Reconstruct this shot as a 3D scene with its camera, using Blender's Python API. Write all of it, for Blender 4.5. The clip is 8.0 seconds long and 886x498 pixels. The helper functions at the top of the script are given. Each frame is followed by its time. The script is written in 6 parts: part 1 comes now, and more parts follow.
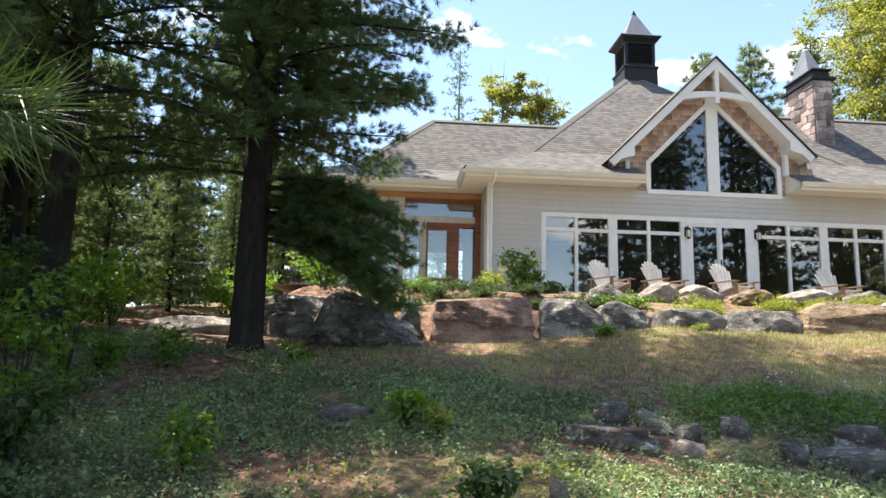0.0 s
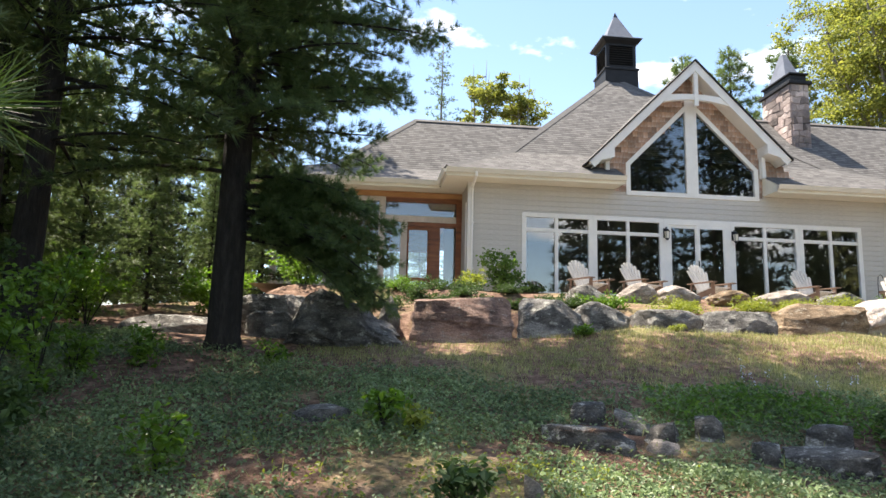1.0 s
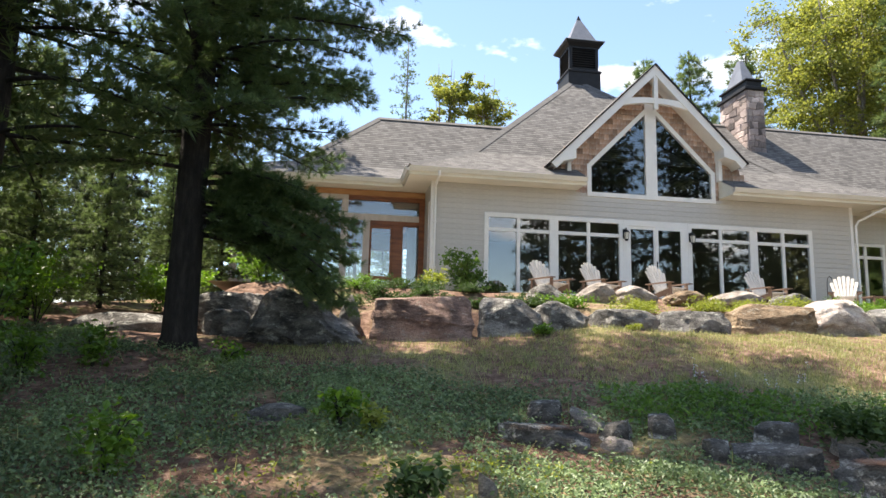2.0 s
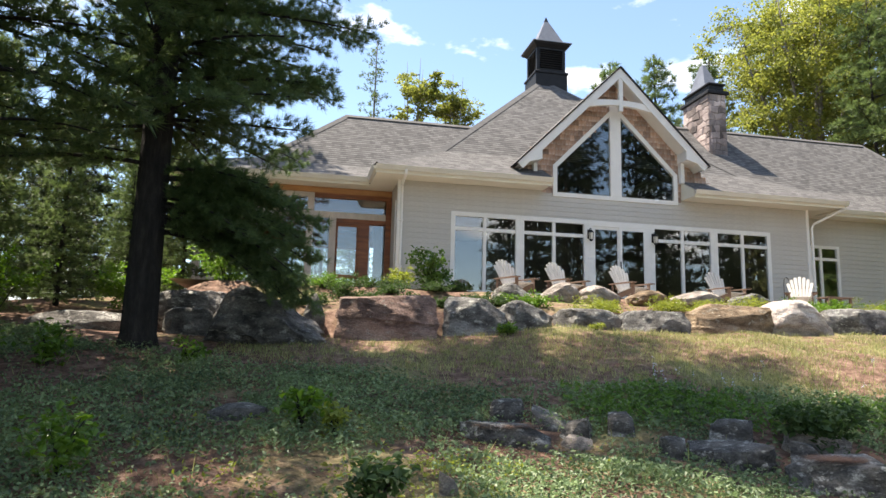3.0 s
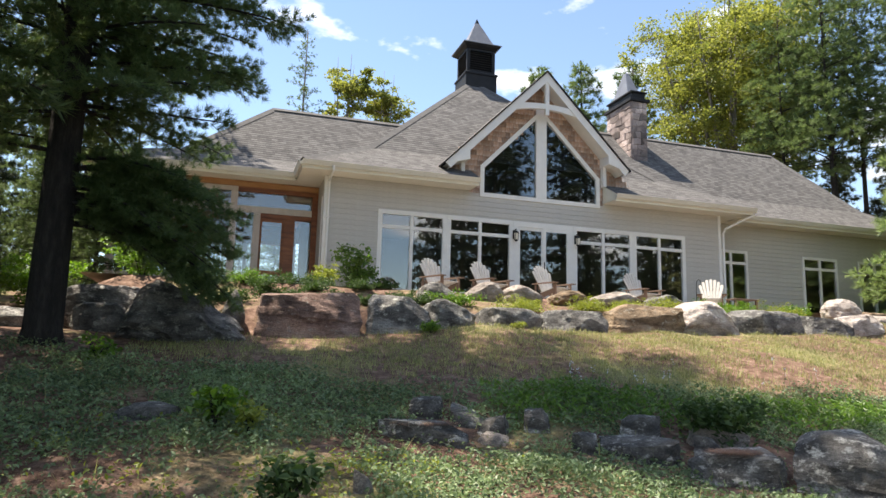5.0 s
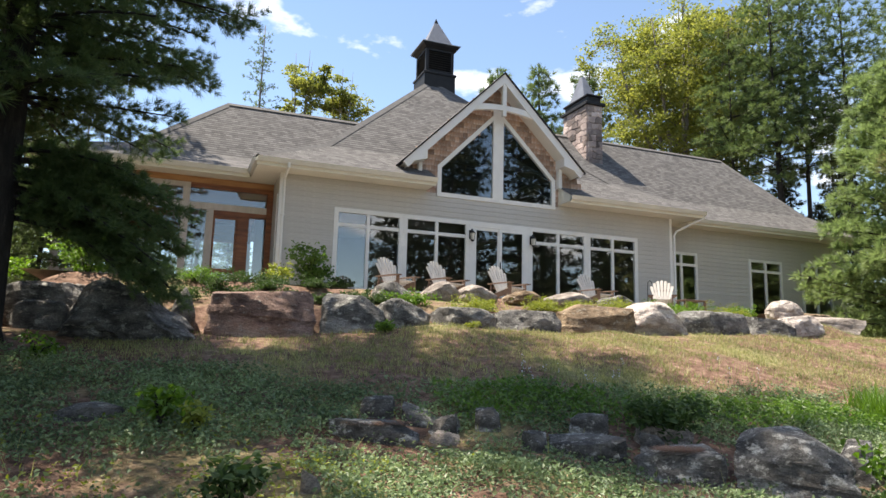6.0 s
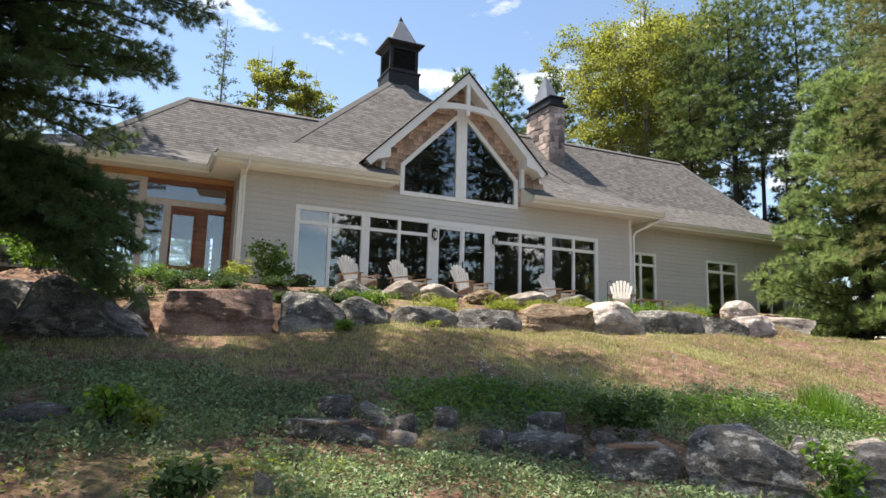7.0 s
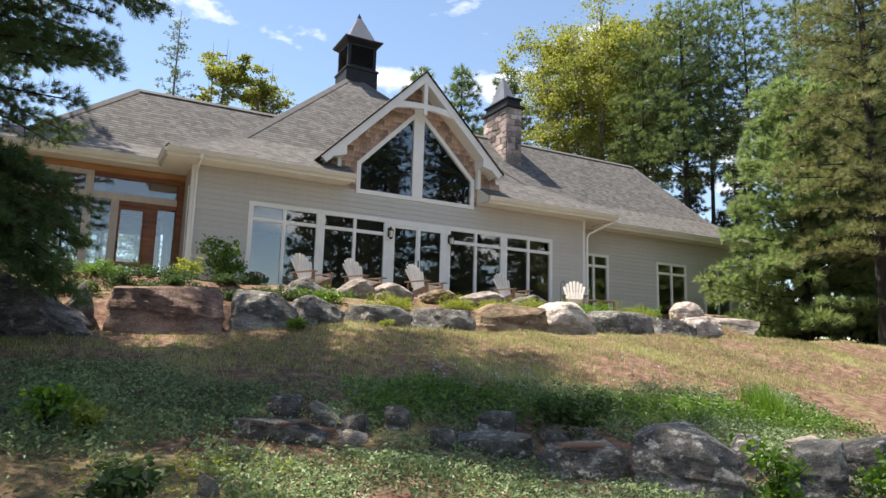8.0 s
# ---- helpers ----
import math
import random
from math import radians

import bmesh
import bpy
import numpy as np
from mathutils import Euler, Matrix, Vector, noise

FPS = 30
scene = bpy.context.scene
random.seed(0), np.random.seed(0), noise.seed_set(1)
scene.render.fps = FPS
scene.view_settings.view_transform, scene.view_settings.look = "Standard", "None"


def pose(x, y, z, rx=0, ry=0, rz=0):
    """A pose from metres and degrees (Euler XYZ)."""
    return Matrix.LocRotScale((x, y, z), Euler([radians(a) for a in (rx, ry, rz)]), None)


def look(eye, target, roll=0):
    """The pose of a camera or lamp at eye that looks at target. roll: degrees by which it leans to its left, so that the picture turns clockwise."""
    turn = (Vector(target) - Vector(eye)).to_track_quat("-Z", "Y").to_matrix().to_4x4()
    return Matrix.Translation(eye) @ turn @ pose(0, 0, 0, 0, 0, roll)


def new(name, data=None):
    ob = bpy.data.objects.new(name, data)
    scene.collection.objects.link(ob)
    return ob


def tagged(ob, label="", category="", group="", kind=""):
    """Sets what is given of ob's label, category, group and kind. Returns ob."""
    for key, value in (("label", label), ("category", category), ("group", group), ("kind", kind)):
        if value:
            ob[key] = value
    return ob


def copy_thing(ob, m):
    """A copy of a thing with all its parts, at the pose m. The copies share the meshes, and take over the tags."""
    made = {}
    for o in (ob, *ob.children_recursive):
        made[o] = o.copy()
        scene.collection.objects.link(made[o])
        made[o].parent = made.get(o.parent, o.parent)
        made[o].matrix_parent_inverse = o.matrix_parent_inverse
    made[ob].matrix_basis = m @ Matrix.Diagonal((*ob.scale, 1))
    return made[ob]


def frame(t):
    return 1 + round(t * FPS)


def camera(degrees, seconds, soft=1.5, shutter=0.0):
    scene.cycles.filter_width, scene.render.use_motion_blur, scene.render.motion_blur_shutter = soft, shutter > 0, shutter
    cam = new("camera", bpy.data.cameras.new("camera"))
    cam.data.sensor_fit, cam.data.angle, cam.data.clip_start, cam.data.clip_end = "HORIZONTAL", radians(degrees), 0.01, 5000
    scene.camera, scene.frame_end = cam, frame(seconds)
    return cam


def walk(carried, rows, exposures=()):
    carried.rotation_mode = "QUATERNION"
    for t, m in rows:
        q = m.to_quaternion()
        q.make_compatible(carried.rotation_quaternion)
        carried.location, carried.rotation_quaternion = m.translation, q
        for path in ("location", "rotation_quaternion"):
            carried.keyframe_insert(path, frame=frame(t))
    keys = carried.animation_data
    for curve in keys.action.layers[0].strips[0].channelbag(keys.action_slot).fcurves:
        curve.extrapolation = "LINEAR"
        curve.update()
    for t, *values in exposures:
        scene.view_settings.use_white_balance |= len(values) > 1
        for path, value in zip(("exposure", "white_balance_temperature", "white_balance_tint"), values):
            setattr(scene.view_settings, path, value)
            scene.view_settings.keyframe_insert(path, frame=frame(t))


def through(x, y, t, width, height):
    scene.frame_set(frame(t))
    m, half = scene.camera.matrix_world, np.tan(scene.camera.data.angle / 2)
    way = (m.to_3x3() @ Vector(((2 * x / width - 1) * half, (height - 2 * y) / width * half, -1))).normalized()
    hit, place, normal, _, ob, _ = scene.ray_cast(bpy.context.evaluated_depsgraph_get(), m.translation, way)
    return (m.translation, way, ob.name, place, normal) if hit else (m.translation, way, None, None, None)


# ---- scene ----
cam = camera(65.8, 8.0)
EXPOSURES = [(0.0, 1.66, 7200, 11), (1.5, 1.57, 7200, 11), (3.5, 1.40, 7200, 11), (6.0, 1.19, 7200, 11), (8.0, 1.09, 7200, 11)]
PATH = [
    (0, (-1.957, -18.844, -1.884), (-1.803, -16.875, -1.57), 1.3),
    (0.5, (-1.931, -18.833, -1.884), (-1.752, -16.866, -1.569), 1.4),
    (1, (-1.917, -18.849, -1.88), (-1.711, -16.885, -1.566), 1.4),
    (1.5, (-1.885, -18.857, -1.883), (-1.628, -16.899, -1.569), 1.4),
    (3, (-1.822, -18.887, -1.875), (-1.421, -16.953, -1.563), 1.4),
    (3.5, (-1.795, -18.897, -1.877), (-1.344, -16.973, -1.565), 1.4),
    (4, (-1.779, -18.905, -1.872), (-1.271, -16.996, -1.561), 1.5),
    (4.5, (-1.767, -18.911, -1.874), (-1.218, -17.013, -1.563), 1.5),
    (6, (-1.701, -18.943, -1.878), (-0.986, -17.102, -1.564), 1.5),
    (6.5, (-1.675, -18.948, -1.872), (-0.915, -17.125, -1.559), 1.5),
    (7, (-1.651, -18.948, -1.874), (-0.839, -17.147, -1.561), 1.5),
    (7.5, (-1.626, -18.958, -1.869), (-0.761, -17.183, -1.556), 1.6),
    (8, (-1.61, -18.96, -1.871), (-0.686, -17.215, -1.557), 1.6),
]
walk(cam, [(t, look(eye, target, roll)) for t, eye, target, roll in PATH], EXPOSURES)

# ---- world and sun ----
SUN_TO = Vector((1.30, -1.1, -4.0)).normalized()      # the way the sunlight goes
SUN_EL = math.asin(-SUN_TO.z)
SUN_AZ = math.atan2(-SUN_TO.x, -SUN_TO.y)             # from +y towards +x


def nodes_of(tree):
    return tree.nodes, tree.links


def build_world():
    w = bpy.data.worlds.new("sky")
    scene.world = w
    w.use_nodes = True
    n, l = nodes_of(w.node_tree)
    n.clear()
    out = n.new("ShaderNodeOutputWorld")
    sky = n.new("ShaderNodeTexSky")
    sky.sky_type = "NISHITA"
    sky.sun_disc = False
    sky.sun_elevation = SUN_EL
    sky.sun_rotation = SUN_AZ
    sky.air_density = 1.0
    sky.dust_density = 0.0
    sky.ozone_density = 2.0
    bg = n.new("ShaderNodeBackground")
    bg.inputs["Strength"].default_value = 0.115
    # broken fair-weather cloud over the whole sky
    tc = n.new("ShaderNodeTexCoord")
    mp = n.new("ShaderNodeMapping")
    mp.inputs["Location"].default_value = (0.35, 0.1, 0.2)
    mp.inputs["Scale"].default_value = (1.0, 1.0, 2.2)
    big = n.new("ShaderNodeTexNoise")
    big.inputs["Scale"].default_value = 3.6
    big.inputs["Detail"].default_value = 9
    big.inputs["Roughness"].default_value = 0.56
    ramp = n.new("ShaderNodeValToRGB")
    ramp.color_ramp.elements[0].position = 0.548
    ramp.color_ramp.elements[1].position = 0.645
    mix = n.new("ShaderNodeMix")
    mix.data_type = "RGBA"
    mix.inputs[7].default_value = (7.2, 7.4, 7.8, 1)
    l.new(tc.outputs["Generated"], mp.inputs[0])
    l.new(mp.outputs[0], big.inputs["Vector"])
    l.new(big.outputs["Fac"], ramp.inputs[0])
    l.new(ramp.outputs[0], mix.inputs[0])
    l.new(sky.outputs[0], mix.inputs[6])
    l.new(mix.outputs[2], bg.inputs[0])
    l.new(bg.outputs[0], out.inputs[0])


build_world()
sun = new("sun", bpy.data.lights.new("sun", "SUN"))
sun.data.energy = 5.0
sun.data.angle = radians(0.53)
sun.data.color = (1.0, 0.95, 0.87)
sun.matrix_world = look((-20, 20, 50), Vector((-20, 20, 50)) + SUN_TO)


# ---- materials ----
def material(name, rough=0.7, metal=0.0, spec=0.5):
    m = bpy.data.materials.new(name)
    m.use_nodes = True
    n, l = nodes_of(m.node_tree)
    b = n["Principled BSDF"]
    b.inputs["Roughness"].default_value = rough
    b.inputs["Metallic"].default_value = metal
    b.inputs["Specular IOR Level"].default_value = spec
    return m, n, l, b


def coords(n, l, scale=(1, 1, 1), kind="Object"):
    tc = n.new("ShaderNodeTexCoord")
    mp = n.new("ShaderNodeMapping")
    mp.inputs["Scale"].default_value = scale
    l.new(tc.outputs[kind], mp.inputs[0])
    return mp.outputs[0]


def noise_node(n, l, vec, scale, detail=4, rough=0.55):
    t = n.new("ShaderNodeTexNoise")
    t.inputs["Scale"].default_value = scale
    t.inputs["Detail"].default_value = detail
    t.inputs["Roughness"].default_value = rough
    l.new(vec, t.inputs["Vector"])
    return t.outputs["Fac"]


def ramp_node(n, l, fac, stops):
    r = n.new("ShaderNodeValToRGB")
    e = r.color_ramp.elements
    while len(e) < len(stops):
        e.new(0.5)
    for k, (p, c) in zip(e, stops):
        k.position = p
        k.color = (*c, 1) if len(c) == 3 else c
    l.new(fac, r.inputs[0])
    return r.outputs[0]


def mix_node(n, l, fac, a, b, blend="MIX"):
    m = n.new("ShaderNodeMix")
    m.data_type = "RGBA"
    m.blend_type = blend
    for sock, v in ((m.inputs[0], fac), (m.inputs[6], a), (m.inputs[7], b)):
        if isinstance(v, (int, float)):
            sock.default_value = v
        elif isinstance(v, tuple):
            sock.default_value = (*v, 1)
        else:
            l.new(v, sock)
    return m.outputs[2]


def bump_node(n, l, b, height, strength=0.4, distance=0.02):
    u = n.new("ShaderNodeBump")
    u.inputs["Strength"].default_value = strength
    u.inputs["Distance"].default_value = distance
    l.new(height, u.inputs["Height"])
    l.new(u.outputs[0], b.inputs["Normal"])


def vary_node(n, l, color, amount=0.15, source="Random"):
    """Lighter or darker from object to object."""
    o = n.new("ShaderNodeObjectInfo")
    r = n.new("ShaderNodeMapRange")
    r.inputs["To Min"].default_value = 1 - amount
    r.inputs["To Max"].default_value = 1 + amount
    l.new(o.outputs["Random"], r.inputs["Value"])
    h = n.new("ShaderNodeHueSaturation")
    l.new(r.outputs[0], h.inputs["Value"])
    l.new(color, h.inputs["Color"])
    return h.outputs[0]


def mottled(name, stops, scale=3.0, fine=40.0, rough=0.8, bump=0.3, dist=0.01, stretch=(1, 1, 1), vary=0.0, metal=0.0, spec=0.5, kind="Object"):
    m, n, l, b = material(name, rough, metal, spec)
    v = coords(n, l, stretch, kind)
    c = ramp_node(n, l, noise_node(n, l, v, scale, 6, 0.6), stops)
    f = noise_node(n, l, v, fine, 3, 0.6)
    c = mix_node(n, l, 0.35, c, ramp_node(n, l, f, [(0.3, (0.35, 0.35, 0.35)), (0.7, (0.65, 0.65, 0.65))]), "OVERLAY")
    if vary:
        c = vary_node(n, l, c, vary)
    l.new(c, b.inputs["Base Color"])
    if bump:
        bump_node(n, l, b, f, bump, dist)
    return m


def leaf_material(name, a, b_, rough=0.45, through=0.35, per_island=True):
    """Thin leaves: colour differs from leaf to leaf, some light comes through."""
    m, n, l, b = material(name, rough, 0, 0.5)
    g = n.new("ShaderNodeNewGeometry")
    v = coords(n, l)
    big = noise_node(n, l, v, 0.6, 2)
    f = n.new("ShaderNodeMath")
    f.operation = "MULTIPLY_ADD"
    l.new(g.outputs["Random Per Island"], f.inputs[0])
    f.inputs[1].default_value = 0.55
    f2 = n.new("ShaderNodeMath")
    f2.operation = "MULTIPLY_ADD"
    l.new(big, f2.inputs[0])
    f2.inputs[1].default_value = 0.9
    f2.inputs[2].default_value = -0.22
    l.new(f2.outputs[0], f.inputs[2])
    c = ramp_node(n, l, f.outputs[0], [(0.05, a), (0.95, b_)])
    l.new(c, b.inputs["Base Color"])
    t = n.new("ShaderNodeBsdfTranslucent")
    br = n.new("ShaderNodeHueSaturation")
    br.inputs["Value"].default_value = 1.5
    br.inputs["Saturation"].default_value = 1.1
    l.new(c, br.inputs["Color"])
    l.new(br.outputs[0], t.inputs["Color"])
    s = n.new("ShaderNodeMixShader")
    s.inputs[0].default_value = through
    l.new(b.outputs[0], s.inputs[1])
    l.new(t.outputs[0], s.inputs[2])
    l.new(s.outputs[0], n["Material Output"].inputs["Surface"])
    return m


def rock_material(name, a, b_, c_, lichen=(0.42, 0.42, 0.38), amount=0.62):
    m, n, l, b = material(name, 0.88, 0, 0.3)
    v = coords(n, l, (1, 1, 1.5))
    base = ramp_node(n, l, noise_node(n, l, v, 2.2, 8, 0.65), [(0.3, a), (0.5, b_), (0.7, c_)])
    beds = coords(n, l, (1.0, 1.0, 3.2))
    streak = ramp_node(n, l, noise_node(n, l, beds, 2.6, 7, 0.68), [(0.38, (0.12, 0.12, 0.12)), (0.48, (0.46, 0.46, 0.46)), (0.60, (0.74, 0.74, 0.74))])
    c = mix_node(n, l, 0.5, base, streak, "OVERLAY")
    spots = ramp_node(n, l, noise_node(n, l, v, 7, 8, 0.72), [(amount - 0.08, (0, 0, 0)), (amount + 0.02, (1, 1, 1))])
    c = mix_node(n, l, spots, c, lichen)
    fine = noise_node(n, l, v, 45, 6, 0.75)
    c = mix_node(n, l, 0.8, c, ramp_node(n, l, fine, [(0.34, (0.2, 0.2, 0.2)), (0.66, (0.8, 0.8, 0.8))]), "OVERLAY")
    l.new(vary_node(n, l, c, 0.12), b.inputs["Base Color"])
    rough_h = mix_node(n, l, 0.5, noise_node(n, l, v, 11, 10, 0.74), noise_node(n, l, beds, 4.0, 8, 0.7))
    bump_node(n, l, b, rough_h, 1.0, 0.14)
    return m


def shingle_material():
    """Asphalt shingles: tabs and course lines follow the slope."""
    m, n, l, b = material("asphalt_shingles", 0.95, 0, 0.25)
    tc = n.new("ShaderNodeTexCoord")
    br = n.new("ShaderNodeTexBrick")
    br.inputs["Scale"].default_value = 1.0
    br.inputs["Brick Width"].default_value = 0.19
    br.inputs["Row Height"].default_value = 0.145
    br.inputs["Mortar Size"].default_value = 0.0
    br.inputs["Color1"].default_value = (0.092, 0.089, 0.090, 1)
    br.inputs["Color2"].default_value = (0.165, 0.160, 0.160, 1)
    l.new(tc.outputs["UV"], br.inputs["Vector"])
    sep = n.new("ShaderNodeSeparateXYZ")
    l.new(tc.outputs["UV"], sep.inputs[0])
    dv = n.new("ShaderNodeMath")
    dv.operation = "DIVIDE"
    dv.inputs[1].default_value = 0.145
    l.new(sep.outputs["Y"], dv.inputs[0])
    fr = n.new("ShaderNodeMath")
    fr.operation = "FRACT"
    l.new(dv.outputs[0], fr.inputs[0])
    line = ramp_node(n, l, fr.outputs[0], [(0.0, (0.22, 0.22, 0.22)), (0.16, (0.36, 0.36, 0.36)), (0.26, (1, 1, 1)), (0.9, (1, 1, 1)), (1.0, (0.75, 0.75, 0.75))])
    v = coords(n, l)
    c = mix_node(n, l, 1.0, br.outputs["Color"], line, "MULTIPLY")
    c = mix_node(n, l, 0.5, c, ramp_node(n, l, noise_node(n, l, v, 0.9, 5), [(0.3, (0.40, 0.40, 0.40)), (0.7, (0.60, 0.59, 0.58))]), "OVERLAY")
    c = mix_node(n, l, 0.6, c, ramp_node(n, l, noise_node(n, l, v, 30, 3), [(0.3, (0.34, 0.34, 0.34)), (0.7, (0.66, 0.66, 0.66))]), "OVERLAY")
    l.new(c, b.inputs["Base Color"])
    bump_node(n, l, b, fr.outputs[0], 0.5, 0.02)
    return m


def glass_material():
    m, n, l, b = material("window_glass", 0.0, 0, 0.5)
    b.inputs["Base Color"].default_value = (0.90, 0.94, 0.95, 1)
    b.inputs["Transmission Weight"].default_value = 1.0
    b.inputs["IOR"].default_value = 1.95
    return m


def ground_material():
    """Woodland soil under needle litter, with thin grass where the lawn is."""
    m, n, l, b = material("ground_soil", 0.95, 0, 0.2)
    v = coords(n, l)
    patch = noise_node(n, l, v, 0.55, 6, 0.6)
    litter = ramp_node(n, l, noise_node(n, l, v, 7, 6, 0.7), [(0.28, (0.035, 0.021, 0.015)), (0.5, (0.155, 0.092, 0.066)), (0.72, (0.34, 0.23, 0.175))])
    grass = ramp_node(n, l, noise_node(n, l, v, 14, 5, 0.7), [(0.3, (0.10, 0.12, 0.04)), (0.7, (0.38, 0.365, 0.16))])
    f = ramp_node(n, l, patch, [(0.50, (0, 0, 0)), (0.66, (0.7, 0.7, 0.7))])
    c = mix_node(n, l, f, litter, grass)
    c = mix_node(n, l, 0.6, c, ramp_node(n, l, noise_node(n, l, v, 60, 4, 0.7), [(0.3, (0.25, 0.25, 0.25)), (0.7, (0.75, 0.75, 0.75))]), "OVERLAY")
    l.new(c, b.inputs["Base Color"])
    bump_node(n, l, b, noise_node(n, l, v, 25, 6, 0.7), 0.7, 0.04)
    return m


SIDING = mottled("painted_siding", [(0.3, (0.475, 0.458, 0.425)), (0.7, (0.535, 0.518, 0.482))], 1.2, 25, 0.6, 0.1, 0.003, (0.4, 1, 3), 0.03)
TRIM = mottled("white_trim", [(0.3, (0.74, 0.73, 0.70)), (0.7, (0.82, 0.81, 0.78))], 2.0, 30, 0.45, 0.05, 0.002)
SOFFIT = mottled("soffit_paint", [(0.3, (0.70, 0.66, 0.55)), (0.7, (0.78, 0.74, 0.63))], 1.5, 30, 0.6, 0.05, 0.002)
GUTTER = mottled("gutter_paint", [(0.3, (0.60, 0.57, 0.49)), (0.7, (0.68, 0.65, 0.57))], 1.5, 30, 0.35, 0.05, 0.002)
ROOF = shingle_material()
RIDGE = mottled("ridge_cap", [(0.3, (0.085, 0.082, 0.082)), (0.7, (0.135, 0.13, 0.13))], 4, 40, 0.95, 0.3, 0.01)
CEDAR_SHAKE = mottled("weathered_cedar_shake", [(0.28, (0.22, 0.085, 0.042)), (0.46, (0.37, 0.235, 0.165)), (0.60, (0.48, 0.41, 0.365))], 0.9, 30, 0.9, 0.5, 0.012, (3, 3, 1.2), 0.42)
CEDAR = mottled("oiled_cedar", [(0.25, (0.09, 0.026, 0.008)), (0.5, (0.20, 0.062, 0.018)), (0.75, (0.31, 0.115, 0.036))], 3.0, 30, 0.5, 0.2, 0.006, (0.5, 3, 4), 0.1)
PALE_WOOD = mottled("pale_weathered_wood", [(0.3, (0.44, 0.385, 0.34)), (0.7, (0.56, 0.50, 0.45))], 2.5, 30, 0.6, 0.15, 0.004, (3, 3, 0.6), 0.06)
CEDAR_LIGHT = mottled("knotty_cedar", [(0.30, (0.10, 0.032, 0.012)), (0.42, (0.40, 0.19, 0.075)), (0.75, (0.56, 0.30, 0.13))], 2.2, 30, 0.5, 0.2, 0.006, (0.6, 3, 4), 0.1)
BLACK = mottled("black_metal", [(0.3, (0.010, 0.010, 0.012)), (0.7, (0.020, 0.020, 0.022))], 3, 40, 0.6, 0.1, 0.004, spec=0.3)
ZINC = mottled("grey_metal_roof", [(0.3, (0.24, 0.23, 0.23)), (0.7, (0.34, 0.33, 0.32))], 2, 30, 0.4, 0.1, 0.003, metal=0.7)
STONE = mottled("chimney_stone", [(0.3, (0.12, 0.105, 0.105)), (0.48, (0.30, 0.235, 0.215)), (0.66, (0.50, 0.41, 0.375))], 0.8, 22, 0.9, 0.8, 0.04, vary=0.6)
MORTAR = mottled("mortar", [(0.3, (0.36, 0.33, 0.30)), (0.7, (0.46, 0.43, 0.39))], 6, 40, 0.95)
GLASS = glass_material()
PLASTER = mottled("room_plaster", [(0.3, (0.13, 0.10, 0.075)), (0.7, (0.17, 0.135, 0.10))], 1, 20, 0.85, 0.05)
BOARDS = mottled("room_floor", [(0.3, (0.08, 0.045, 0.025)), (0.7, (0.13, 0.075, 0.04))], 2, 20, 0.5, 0.1, 0.005, (0.3, 4, 1))
ROCK_GREY = rock_material("grey_granite", (0.055, 0.052, 0.050), (0.165, 0.157, 0.148), (0.31, 0.295, 0.275))
ROCK_RED = rock_material("reddish_granite", (0.10, 0.06, 0.048), (0.24, 0.155, 0.125), (0.37, 0.27, 0.225), (0.36, 0.33, 0.29), 0.66)
ROCK_BROWN = rock_material("brown_granite", (0.10, 0.07, 0.045), (0.24, 0.17, 0.11), (0.38, 0.30, 0.21), (0.40, 0.36, 0.29), 0.64)
ROCK_PALE = rock_material("pale_granite", (0.34, 0.29, 0.26), (0.54, 0.475, 0.43), (0.68, 0.615, 0.57), (0.36, 0.26, 0.22), 0.64)
ROCK_TAN = rock_material("tan_granite", (0.20, 0.17, 0.15), (0.36, 0.31, 0.275), (0.52, 0.46, 0.41), (0.30, 0.27, 0.24), 0.60)
ROCK_DARK = rock_material("dark_lichened_rock", (0.035, 0.033, 0.031), (0.15, 0.14, 0.13), (0.32, 0.30, 0.28), (0.50, 0.485, 0.45), 0.60)
GROUND = ground_material()
GRAVEL = mottled("terrace_gravel", [(0.25, (0.24, 0.20, 0.17)), (0.75, (0.46, 0.40, 0.35))], 8, 60, 0.95, 0.6, 0.03)
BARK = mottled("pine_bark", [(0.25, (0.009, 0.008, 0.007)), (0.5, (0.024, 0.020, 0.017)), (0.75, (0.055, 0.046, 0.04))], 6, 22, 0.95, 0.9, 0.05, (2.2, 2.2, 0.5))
BARK_PALE = mottled("grey_bark", [(0.25, (0.10, 0.09, 0.08)), (0.75, (0.28, 0.25, 0.22))], 5, 22, 0.95, 0.8, 0.04, (2.2, 2.2, 0.5))
NEEDLE_DARK = leaf_material("dark_pine_needles", (0.050, 0.088, 0.034), (0.15, 0.21, 0.078), 0.5, 0.48)
NEEDLE_NEAR = leaf_material("bough_needles", (0.02, 0.045, 0.012), (0.075, 0.125, 0.03), 0.5, 0.25)
NEEDLE = leaf_material("pine_needles", (0.055, 0.092, 0.036), (0.19, 0.25, 0.09), 0.5, 0.38)
NEEDLE_BLUE = leaf_material("young_pine_needles", (0.10, 0.155, 0.06), (0.30, 0.38, 0.155), 0.5, 0.45)
NEEDLE_RUSTY = leaf_material("rusty_pine_needles", (0.09, 0.115, 0.045), (0.30, 0.30, 0.125), 0.5, 0.3)
LEAF_MAPLE = leaf_material("yellow_green_maple_leaves", (0.08, 0.112, 0.028), (0.33, 0.335, 0.085), 0.5, 0.52)
